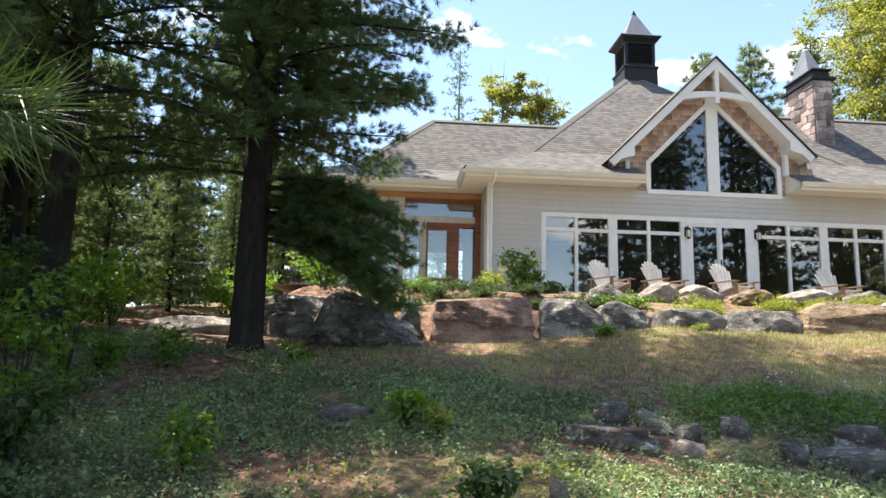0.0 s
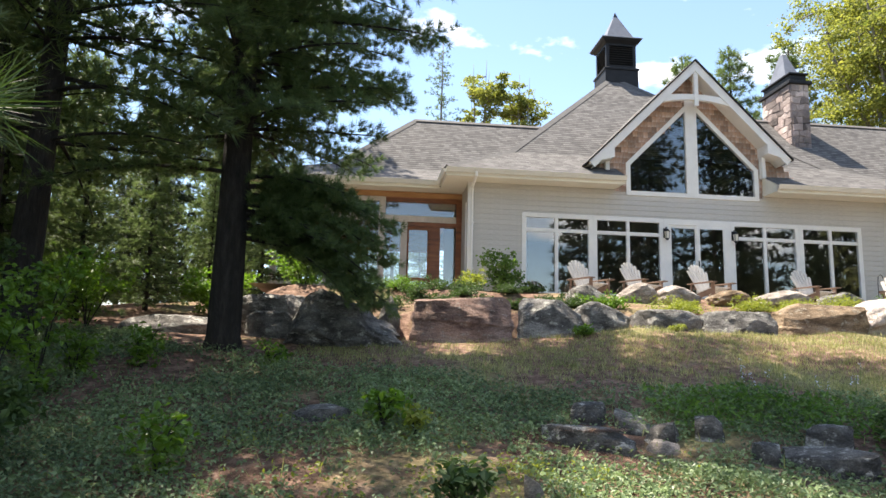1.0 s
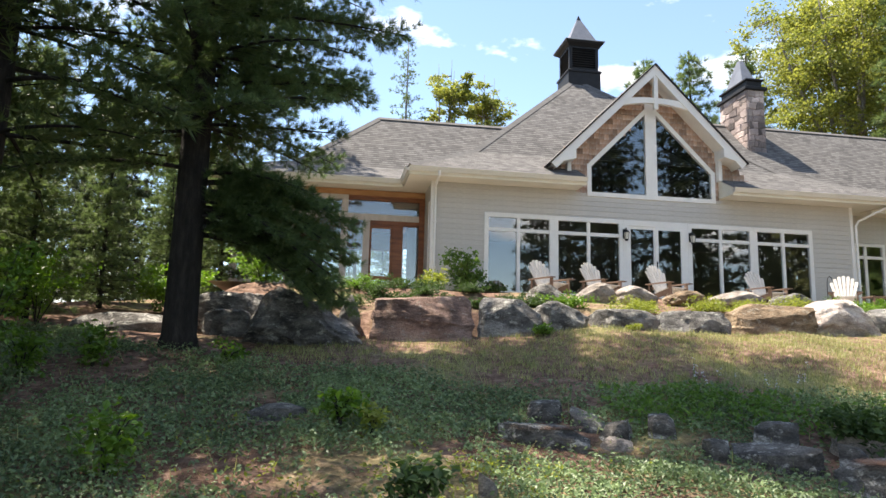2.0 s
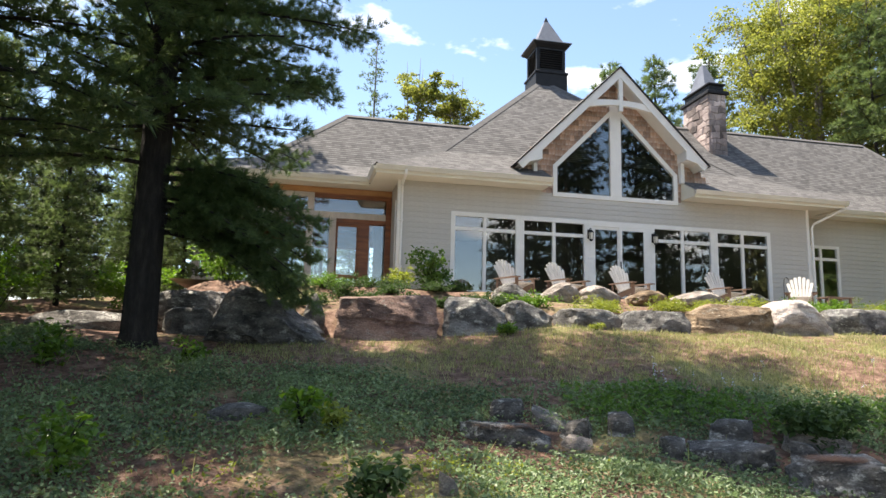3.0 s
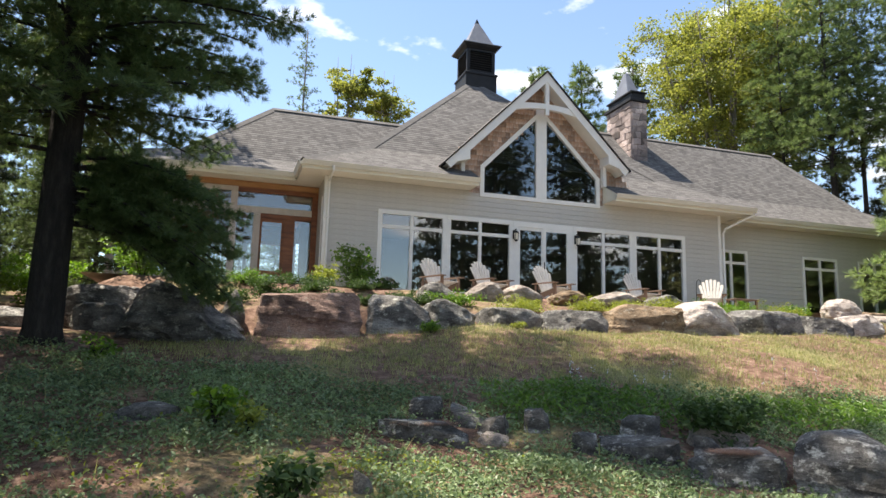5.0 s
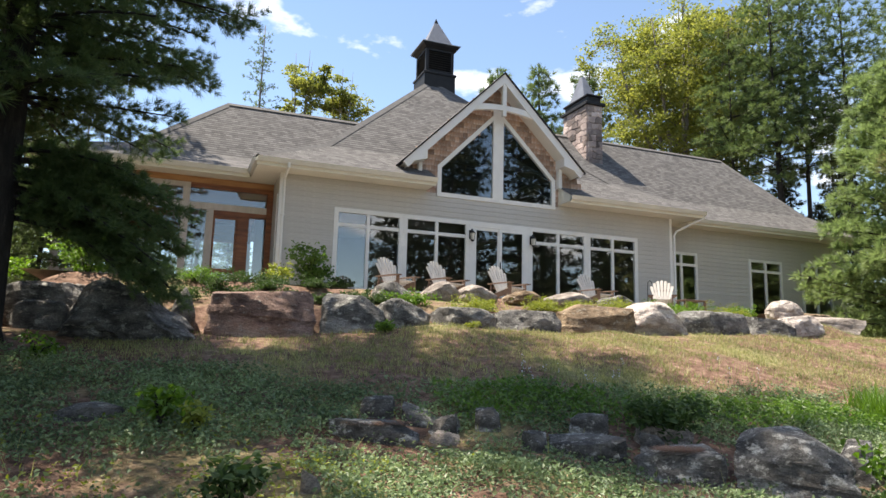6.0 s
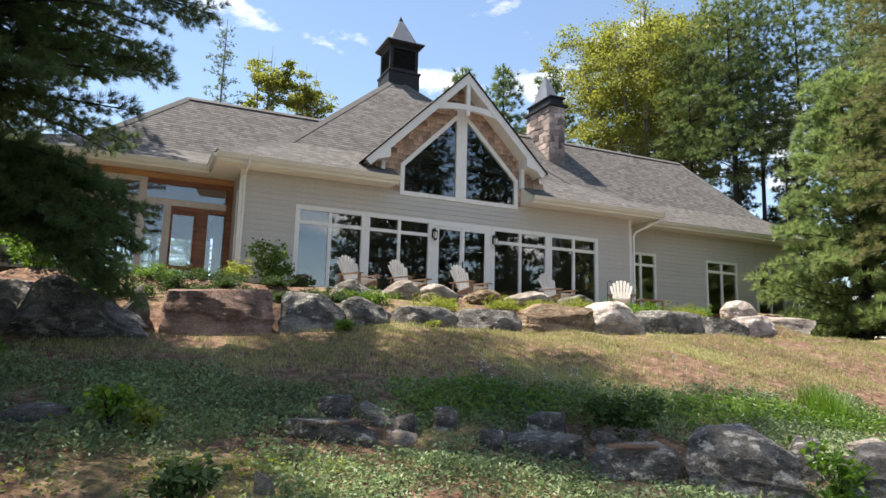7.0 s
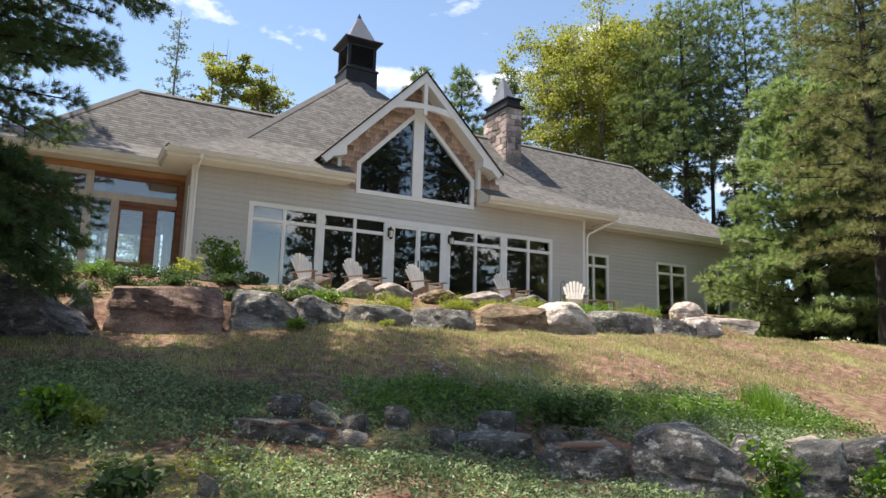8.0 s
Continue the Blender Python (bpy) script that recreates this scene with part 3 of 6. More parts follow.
# patio door between the windows
patio = thing("patio_door", "white patio door with two tall dark glass leaves")
patio.parent = house
box_part("casing", 6.50, 8.55, -0.045, 0.06, 2.12, 2.29, TRIM, patio, bevel=0.004)
box_part("casing", 6.50, 6.64, -0.045, 0.06, FLOOR, 2.12, TRIM, patio, bevel=0.004)
box_part("casing", 8.41, 8.55, -0.045, 0.06, FLOOR, 2.12, TRIM, patio, bevel=0.004)
box_part("sill", 6.64, 8.41, -0.10, 0.06, FLOOR - 0.05, FLOOR + 0.03, TRIM, patio)
for a, b, y in ((6.64, 7.56, 0.0), (7.50, 8.41, -0.028)):
    leaf = box_part("leaf_top", a, b, y - 0.02, y + 0.02, 2.03, 2.12, TRIM, patio)
    box_part("leaf_bottom", a, b, y - 0.02, y + 0.02, FLOOR + 0.03, FLOOR + 0.16, TRIM, patio)
    box_part("leaf_stile", a, a + 0.10, y - 0.02, y + 0.02, FLOOR + 0.16, 2.03, TRIM, patio)
    box_part("leaf_stile", b - 0.10, b, y - 0.02, y + 0.02, FLOOR + 0.16, 2.03, TRIM, patio)
    pane(patio, a + 0.10, b - 0.10, FLOOR + 0.16, 2.03, y - 0.006)
box_part("door_handle", 7.53, 7.56, -0.075, -0.048, 0.85, 1.08, BLACK, patio, "black door handle")


def board_between(name, a, b, width, y0, y1, mat, parent, label="", side=0.0, bevel=0.0):
    """A straight board in a plane of constant y from a to b (x, z); side shifts it across its length."""
    a, b = Vector((a[0], 0, a[1])), Vector((b[0], 0, b[1]))
    d = (b - a).normalized()
    n = Vector((-d.z, 0, d.x))
    lo, hi = n * (side - width / 2), n * (side + width / 2)
    bm = bmesh.new()
    add_prism(bm, [(0, 0), (1, 0), (1, 1), (0, 1)], y0, y1, lambda u, v, w: (a if u == 0 else b) + (lo if v == 0 else hi) + Vector((0, w, 0)))
    if bevel:
        bevel_all(bm, bevel)
    return part(name, bm, mat, parent, label)


# ---- the gable ----
AX, AZ = 7.38, 7.06
FOOT_L, FOOT_R = 3.25, 2.88
gw = thing("gable_window", "large white-framed gable window split by a centre post")
gw.parent = house
x0, x1, z0, sh, ap, mid = GW["x0"], GW["x1"], GW["z0"], GW["side"], GW["apex"], GW["mid"]
T = 0.13
board_between("casing", (x0, z0 + T / 2), (x1, z0 + T / 2), T, -0.05, 0.06, TRIM, gw)
for x, s in ((x0, 1), (x1, -1)):
    board_between("casing", (x + s * T / 2, z0 + T), (x + s * T / 2, sh + 0.02), T, -0.05, 0.06, TRIM, gw)
    board_between("casing", (x, sh), (mid, ap), T, -0.053, 0.06, TRIM, gw, side=-s * T / 2)
board_between("centre_post", (mid, z0 + T), (mid, ap - 0.02), 0.36, -0.057, 0.06, TRIM, gw)
for s in (-1, 1):
    xa, xb = (x0 + 0.1, mid - 0.17) if s < 0 else (mid + 0.17, x1 - 0.1)
    lowx, highx = (xa, xb) if s < 0 else (xb, xa)
    k = (ap - sh) / (mid - x0)
    zt = lambda x: sh + k * ((x - x0) if s < 0 else (x1 - x)) - 0.12
    bm = bmesh.new()
    add_prism(bm, [(lowx, z0 + 0.1), (highx, z0 + 0.1), (highx, zt(highx)), (lowx, zt(lowx))], 0.0, 0.012, lambda u, v, w: Vector((u, w, v)))
    p = part("pane", bm, GLASS, gw, "reflecting window glass")
    p.visible_shadow = False

for s in (-1, 1):
    xs = GW["x0"] if s < 0 else GW["x1"]
    gx = GAP[0] - 0.1 if s < 0 else GAP[1] + 0.1
    bm = bmesh.new()
    add_prism(bm, [(gx, 3.0), (xs, 3.0), (xs, sh), (mid, ap), (mid, AZ - 0.25), (AX + s * 3.15, 3.72), (gx, 3.6)], 0.0, 0.16, lambda u, v, w: Vector((u, w, v)))
    part("gable_wall", bm, CEDAR_SHAKE, house)
gable_cladding = thing("gable_cladding", "weathered cedar shakes in the gable")
gable_cladding.parent = house
shake_shapes = []
for w in (0.11, 0.14, 0.17, 0.20, 0.24):
    bm = bmesh.new()
    add_prism(bm, [(-0.024, 0.0), (0.0, 0.0), (0.0, 0.20), (-0.006, 0.20)], 0, w, lambda u, v, k: Vector((k, u, v)))
    me = bpy.data.meshes.new("shake")
    bm.to_mesh(me)
    bm.free()
    me.materials.append(CEDAR_SHAKE)
    shake_shapes.append((w, me))


def inside_gable(x, z):
    if abs(x - AX) > AZ - 0.12 - z:
        return False
    k = (ap - sh) / (mid - x0)
    if x0 + 0.03 < x < x1 - 0.03 and z < sh + k * min(x - x0, x1 - x) - 0.03:
        return False
    return z > 3.05 and (GAP[0] - 0.03 < x < GAP[1] + 0.03 or z > roof_z(0.8) - 0.2)


rng = random.Random(5)
row = 0
z = 3.05
while z < 6.9:
    x = AX - 3.4 + rng.random() * 0.1
    while x < AX + 3.4:
        w, me = rng.choice(shake_shapes)
        c = x + w / 2
        if inside_gable(c, z + 0.08) or inside_gable(c, z + 0.17):
            ob = new("shake", me)
            ob.location = (x, -0.004 - rng.random() * 0.006, z + rng.uniform(-0.012, 0.012))
            ob.parent = gable_cladding
        x += w + 0.006
    z += 0.168
    row += 1

for s, foot in ((-1, FOOT_L), (1, FOOT_R)):
    a, b = (AX, AZ), (AX + s * foot, AZ - foot)
    # roof slab with its own shingles, barge board and soffit
    q = 1 / math.sqrt(2)
    n = Vector((s * q, 0, q))
    A, B = Vector((AX, 0, AZ)), Vector((AX + s * (foot + 0.06), 0, AZ - foot - 0.06))
    bm = bmesh.new()
    uv = bm.loops.layers.uv.new("courses")
    pts = [A + Vector((0, -0.60, 0)), B + Vector((0, -0.60, 0)), B + Vector((0, 2.2, 0)), A + Vector((0, 4.9, 0))]
    low = [p - n * 0.045 for p in pts]
    top = [bm.verts.new(p) for p in pts]
    bot = [bm.verts.new(p) for p in low]
    f = bm.faces.new(top)
    for lp, c in zip(f.loops, ((-0.5, foot * 1.41), (-0.5, 0), (2.2, 0), (4.8, foot * 1.41))):
        lp[uv].uv = c
    bm.faces.new(bot[::-1])
    for i in range(4):
        bm.faces.new((top[i], bot[i], bot[(i + 1) % 4], top[(i + 1) % 4]))
    part("gable_roof", bm, ROOF, house)
    drop = 0.066
    ex, ez = AX + s * foot, AZ - foot - drop
    bm = bmesh.new()
    add_prism(bm, [(AX, AZ - drop), (AX, AZ - drop - 0.31), (ex - s * 0.155, ez - 0.155), (ex, ez)], -0.56, -0.50, lambda u, v, w: Vector((u, w, v)))
    part("barge_board", bm, TRIM, house, "white barge board")
    board_between("rake_soffit", a, b, 0.03, -0.50, 0.0, TRIM, house, side=(0.235 if s < 0 else -0.235))
    # boxed foot and the short post under it
    fx, fz = AX + s * foot, AZ - foot
    bm = bmesh.new()
    add_prism(bm, [(fx - s * 0.03, fz - 0.10), (fx - s * 0.74, fz + 0.10), (fx - s * 0.74, fz + 0.50), (fx - s * 0.10, fz - 0.06)], -0.575, -0.02, lambda u, v, w: Vector((u, w, v)))
    part("rake_return", bm, TRIM, house, "white boxed rake return")
    p0, p1 = sorted((fx - s * 0.60, fx - s * 0.72))
    box_part("rake_post", p0, p1, -0.20, -0.03, fz - 0.55, fz + 0.30, TRIM, house, bevel=0.006)
board_between("king_post", (AX + 0.02, 5.62), (AX + 0.02, AZ - 0.25), 0.13, -0.54, -0.42, TRIM, house, "white king post", bevel=0.006)
bm = bmesh.new()
N = 14
arch = []
for i in range(N + 1):
    u = -1.22 + 2.44 * i / N
    arch.append((AX + u, 5.97 - 0.085 * u * u))
under = [(x, zz - 0.17 - 0.04 * (x - AX) ** 2) for x, zz in arch]
for i in range(N):
    add_prism(bm, [under[i], under[i + 1], arch[i + 1], arch[i]], -0.535, -0.43, lambda u, v, w: Vector((u, w, v)))
bmesh.ops.remove_doubles(bm, verts=bm.verts[:], dist=0.0005)
part("collar_beam", bm, TRIM, house, "white arched collar beam")

# ---- cupola ----
cup = thing("cupola", "black louvred roof cupola with grey metal spire", "cupola")
CX, CY, CW = 7.76, 6.95, 0.62


def square_ring_part(name, levels, mat, parent, label=""):
    """A square-plan body from (half width, z) levels."""
    v, f = [], []
    for w, zz in levels:
        v += [(CX - w, CY - w, zz), (CX + w, CY - w, zz), (CX + w, CY + w, zz), (CX - w, CY + w, zz)]
    for i in range(len(levels) - 1):
        for k in range(4):
            f.append((i * 4 + k, i * 4 + (k + 1) % 4, i * 4 + 4 + (k + 1) % 4, i * 4 + 4 + k))
    f.append((3, 2, 1, 0))
    t = 4 * (len(levels) - 1)
    f.append((t, t + 1, t + 2, t + 3))
    return mesh_part(name, v, f, mat, parent, label)


square_ring_part("base", [(CW + 0.06, 8.2), (CW + 0.06, 9.70), (CW + 0.10, 9.72), (CW + 0.10, 9.79), (CW + 0.04, 9.83)], BLACK, cup)
square_ring_part("shaft", [(CW - 0.08, 9.83), (CW - 0.08, 10.85)], BLACK, cup)
for sx, sy in ((-1, -1), (1, -1), (1, 1), (-1, 1)):
    a, b = sorted((CX + sx * CW, CX + sx * (CW - 0.13)))
    c, d = sorted((CY + sy * CW, CY + sy * (CW - 0.13)))
    box_part("corner_post", a, b, c, d, 9.83, 10.85, BLACK, cup, bevel=0.005)
for k in range(9):
    zz = 9.93 + k * 0.098
    for side in range(2):
        m = Matrix.Translation((CX, CY, zz)) @ Matrix.Rotation(-math.pi / 2 * side, 4, "Z") @ Matrix.Translation((0, -CW + 0.045, 0)) @ Matrix.Rotation(radians(38), 4, "X")
        box_part("louvre", -CW + 0.13, CW - 0.13, -0.045, 0.045, -0.008, 0.008, BLACK, cup, m=m)
for zz in (9.83, 10.76):
    for side in range(2):
        m = Matrix.Translation((CX, CY, zz)) @ Matrix.Rotation(-math.pi / 2 * side, 4, "Z") @ Matrix.Translation((0, -CW, 0))
        box_part("rail", -CW + 0.13, CW - 0.13, 0.0, 0.10, 0, 0.09, BLACK, cup, m=m)
square_ring_part("cornice", [(CW + 0.02, 10.85), (CW + 0.07, 10.90), (CW + 0.16, 10.96), (CW + 0.20, 11.03)], BLACK, cup)
square_ring_part("spire", [(CW + 0.22, 11.03), (CW + 0.22, 11.06), (CW - 0.06, 11.20), (0.52, 11.28), (0.08, 12.28), (0.05, 12.32)], ZINC, cup, "grey metal pyramid spire")
square_ring_part("finial", [(0.085, 12.27), (0.06, 12.36), (0.005, 12.52)], BLACK, cup)

# ---- chimney ----
chim = thing("chimney", "fieldstone chimney with black cap and grey metal peak", "chimney")
HX0, HX1, HY0, HY1, HZ = 13.54, 14.24, 4.20, 6.02, 8.66
box_part("core", HX0 + 0.05, HX1 - 0.05, HY0 + 0.05, HY1 - 0.05, 4.5, HZ, MORTAR, chim, "mortar")
rng = random.Random(11)


def stone_face(to_world, width, z0, z1, rows, cols):
    """Irregular stones in rough courses; corner points jittered, joints left open."""
    grid = {}
    for r in range(rows + 1):
        for c in range(2 * cols + 1):
            ju = 0 if c in (0, 2 * cols) else rng.uniform(-0.055, 0.055)
            jv = 0 if r in (0, rows) else rng.uniform(-0.06, 0.06)
            grid[r, c] = (width * c / (2 * cols) + ju, z0 + (z1 - z0) * r / rows + jv)
    for r in range(rows):
        c = 0
        first = r % 2
        while c < 2 * cols:
            step = 1 if (c == 0 and first) else rng.choice((1, 2, 2, 3))
            step = min(step, 2 * cols - c)
            loop = [grid[r, k] for k in range(c, c + step + 1)] + [grid[r + 1, k] for k in range(c + step, c - 1, -1)]
            mu = sum(p[0] for p in loop) / len(loop)
            mv = sum(p[1] for p in loop) / len(loop)
            out = 0.03 + rng.random() * 0.025
            bm = bmesh.new()
            def inset(p, g):
                du, dv = p[0] - mu, p[1] - mv
                L = max(math.hypot(du, dv), 1e-4)
                return (mu + du * (1 - g / L), mv + dv * (1 - g / L))
            base = [bm.verts.new(to_world(*inset(p, 0.003), 0.045)) for p in loop]
            mid_ = [bm.verts.new(to_world(*inset(p, 0.007), -out * 0.6)) for p in loop]
            top_ = [bm.verts.new(to_world(*inset(p, 0.035), -out)) for p in loop]
            k = len(loop)
            for i in range(k):
                j = (i + 1) % k
                bm.faces.new((base[i], base[j], mid_[j], mid_[i]))
                bm.faces.new((mid_[i], mid_[j], top_[j], top_[i]))
            bm.faces.new(top_)
            bmesh.ops.recalc_face_normals(bm, faces=bm.faces[:])
            part("stone", bm, STONE, chim)
            c += step


stone_face(lambda u, v, w: Vector((HX0 + u, HY0 + w, v)), HX1 - HX0, 5.3, HZ, 13, 2)
stone_face(lambda u, v, w: Vector((HX0 + w, HY1 - u, v)), HY1 - HY0, 5.3, HZ, 13, 4)
box_part("cap_ledge", HX0 - 0.12, HX1 + 0.12, HY0 - 0.12, HY1 + 0.12, HZ, HZ + 0.13, BLACK, chim, "black cap ledge", 0.015)
box_part("cap_box", HX0 + 0.03, HX1 - 0.03, HY0 + 0.03, HY1 - 0.03, HZ + 0.13, HZ + 0.40, BLACK, chim, bevel=0.01)
box_part("cap_lid", HX0 - 0.04, HX1 + 0.04, HY0 - 0.04, HY1 + 0.04, HZ + 0.40, HZ + 0.47, BLACK, chim, bevel=0.01)
hx, hy = (HX0 + HX1) / 2, (HY0 + HY1) / 2
bm = bmesh.new()
v = [bm.verts.new(p) for p in ((hx - 0.30, hy - 0.58, HZ + 0.47), (hx + 0.30, hy - 0.58, HZ + 0.47), (hx + 0.30, hy + 0.58, HZ + 0.47), (hx - 0.30, hy + 0.58, HZ + 0.47),
                               (hx - 0.07, hy - 0.10, HZ + 1.58), (hx + 0.07, hy - 0.10, HZ + 1.58), (hx + 0.07, hy + 0.10, HZ + 1.58), (hx - 0.07, hy + 0.10, HZ + 1.58))]
for q in ((0, 1, 5, 4), (1, 2, 6, 5), (2, 3, 7, 6), (3, 0, 4, 7), (4, 5, 6, 7), (3, 2, 1, 0)):
    bm.faces.new([v[i] for i in q])
part("peak", bm, ZINC, chim, "grey metal peak")

# ---- wing wall and its windows ----
WY = 1.0
wing_open = [(14.98, 16.12, FLOOR, 2.18), (18.60, 20.27, FLOOR, 2.16), (21.31, 22.95, FLOOR, 2.16)]
wall_wing = wall_core("wall", 14.15, 23.7, WY, -0.7, SOF + 0.02, wing_open, SIDING)
lap_siding(wall_wing, 14.16, 23.6, WY, -0.5, 3.10, wing_open)
box_part("corner_board", 23.6, 23.7, WY - 0.035, WY, -0.5, SOF, TRIM, house)
box_part("wall", 23.54, 23.7, WY + 0.16, 10.8, -0.7, SOF, SIDING, house)
for k, (a, b, c, d) in enumerate(wing_open):
    window_unit("window", WY, a, b, c, d, [(a + b) / 2 - (0.16 if k == 0 else 0)], [1.72], 0.10)

# ---- downspouts ----
def downspout(points, label="white metal downspout"):
    v, f = tube_arrays(points, [0.04] * len(points), 8)
    mesh_part("downspout", v, f, TRIM, house, label)


downspout([(0.84, -0.86, 3.19), (0.84, -0.86, 3.09), (0.85, -0.10, 2.95), (0.85, -0.085, 2.87), (0.85, -0.085, -0.25)])
downspout([(14.90, -0.76, 3.20), (14.88, -0.74, 3.06), (14.28, -0.12, 2.66), (14.20, -0.085, 2.5), (14.20, -0.085, -0.25)])
for zz in (0.6, 1.9):
    for xx in (0.85, 14.20):
        box_part("strap", xx - 0.06, xx + 0.06, -0.13, -0.03, zz, zz + 0.03, TRIM, house)

# ---- porch ----
PW = 1.55
PL, PR = -4.9, 0.88
box_part("beam", PL, PR, PW - 0.06, PW + 0.14, 2.92, SOF - 0.01, CEDAR_LIGHT, house, "knotty cedar beam", 0.006)
box_part("beam", -1.55, PR, PW - 0.05, PW + 0.13, 2.78, 2.916, CEDAR, house, "oiled cedar header", 0.006)
box_part("beam", PL, -1.555, PW - 0.05, PW + 0.13, 2.78, 2.916, PALE_WOOD, house, "pale header", 0.006)
box_part("beam", PL, PL + 0.2, PW + 0.14, 9.0, 2.78, SOF - 0.01, CEDAR_LIGHT, house, "knotty cedar beam", 0.006)
porch_bits = thing("porch_glazing", "glazed porch front with pale posts and cedar door")
porch_bits.parent = house
for a, b in ((PL, PL + 0.2), (-3.35, -3.15), (-1.75, -1.55)):
    box_part("post", a, b, PW - 0.05, PW + 0.12, FLOOR - 0.2, 2.78, PALE_WOOD, porch_bits, "pale post", 0.006)
box_part("post", -1.08, -0.88, PW - 0.05, PW + 0.12, FLOOR - 0.2, 2.17, PALE_WOOD, porch_bits, "pale post", 0.006)
box_part("post", 0.60, PR, PW - 0.055, PW + 0.12, FLOOR - 0.2, 2.78, CEDAR, porch_bits, "oiled cedar post", 0.006)
box_part("post", -0.20, 0.12, PW - 0.045, PW + 0.12, FLOOR - 0.2, 2.03, CEDAR, porch_bits, "oiled cedar post", 0.006)
box_part("header", -0.88, 0.60, PW - 0.05, PW + 0.12, 2.03, 2.166, CEDAR, porch_bits, "oiled cedar door header", 0.006)
box_part("rail", -1.55, 0.60, PW - 0.05, PW + 0.12, 2.17, 2.36, PALE_WOOD, porch_bits, "pale rail", 0.006)
for a, b in ((PL + 0.2, -3.35), (-3.15, -1.75)):
    box_part("rail", a, b, PW - 0.045, PW + 0.11, 2.17, 2.36, PALE_WOOD, porch_bits, "pale rail", 0.006)
for a, b in ((PL + 0.2, -3.35), (-3.15, -1.75), (-1.55, 0.60)):
    pane(porch_bits, a, b, 2.36, 2.78, PW + 0.03)
for a, b in ((PL + 0.2, -3.35), (-3.15, -1.75), (-1.55, -1.08)):
    pane(porch_bits, a, b, FLOOR + 0.34, 2.17, PW + 0.03)
    box_part("sill_rail", a, b, PW - 0.04, PW + 0.10, FLOOR - 0.2, FLOOR + 0.34, PALE_WOOD, porch_bits, "pale rail")
pane(porch_bits, 0.12, 0.60, FLOOR, 2.03, PW + 0.03)
porch_door = thing("porch_door", "cedar-framed glass porch door")
porch_door.parent = house
for a, b, c, d in ((-0.88, -0.82, FLOOR, 2.03), (-0.26, -0.20, FLOOR, 2.03), (-0.82, -0.26, 1.93, 2.03), (-0.82, -0.26, FLOOR, FLOOR + 0.2), (-0.82, -0.26, 0.36, 0.48)):
    box_part("leaf_frame", a, b, PW - 0.02, PW + 0.03, c, d, CEDAR, porch_door, "oiled cedar door frame", 0.004)
pane(porch_door, -0.82, -0.26, FLOOR + 0.2, 1.93, PW)
box_part("door_handle", -0.855, -0.835, PW - 0.06, PW - 0.02, 0.82, 1.02, BLACK, porch_door, "black door handle")
for k in range(4):      # glazed side of the porch
    ya = PW + 0.2 + k * 1.9
    pp = box_part("pane", PL + 0.09, PL + 0.10, ya, ya + 1.7, FLOOR + 0.2, 2.78, GLASS, porch_bits)
    pp.visible_shadow = False
    box_part("post", PL, PL + 0.2, ya + 1.7, ya + 1.9, FLOOR - 0.2, 2.78, PALE_WOOD, porch_bits, "pale post")
box_part("porch_floor", PL, PR, PW - 0.1, 9.0, FLOOR - 0.3, FLOOR - 0.01, BOARDS, house)
box_part("porch_ceiling", PL, PR, PW + 0.15, 9.0, SOF + 0.03, SOF + 0.06, CEDAR, house)
# the glazed far side of the porch, open to the trees
box_part("beam", PL, PR, 9.0, 9.16, 2.4, SOF, CEDAR, house, "oiled cedar beam")
for a, b in ((FLOOR - 0.3, 0.36), (0.84, 0.98)):
    box_part("rail", PL, PR, 9.03, 9.12, a, b, PALE_WOOD, porch_bits, "pale rail")
for k in range(4):
    box_part("post", PL + 1.88 * k, PL + 1.88 * k + 0.14, 8.99, 9.17, FLOOR - 0.3, 2.4, PALE_WOOD, porch_bits, "pale post")
    pp = box_part("pane", PL + 1.88 * k + 0.14, min(PL + 1.88 * (k + 1), PR), 9.07, 9.08, 0.98, 2.4, GLASS, porch_bits)
    pp.visible_shadow = False

# ---- rooms behind the glass ----
box_part("floor", PR, 23.5, 0.17, 10.8, FLOOR - 0.06, FLOOR - 0.004, BOARDS, house)
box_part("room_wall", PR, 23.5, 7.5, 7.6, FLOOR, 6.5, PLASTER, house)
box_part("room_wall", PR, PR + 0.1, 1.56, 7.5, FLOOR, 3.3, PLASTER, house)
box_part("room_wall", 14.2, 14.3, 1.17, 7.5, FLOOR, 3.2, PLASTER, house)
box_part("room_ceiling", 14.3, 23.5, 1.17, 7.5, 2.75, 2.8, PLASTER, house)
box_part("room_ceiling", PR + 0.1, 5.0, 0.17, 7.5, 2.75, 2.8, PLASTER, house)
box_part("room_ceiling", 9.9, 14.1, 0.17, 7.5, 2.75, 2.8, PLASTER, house)


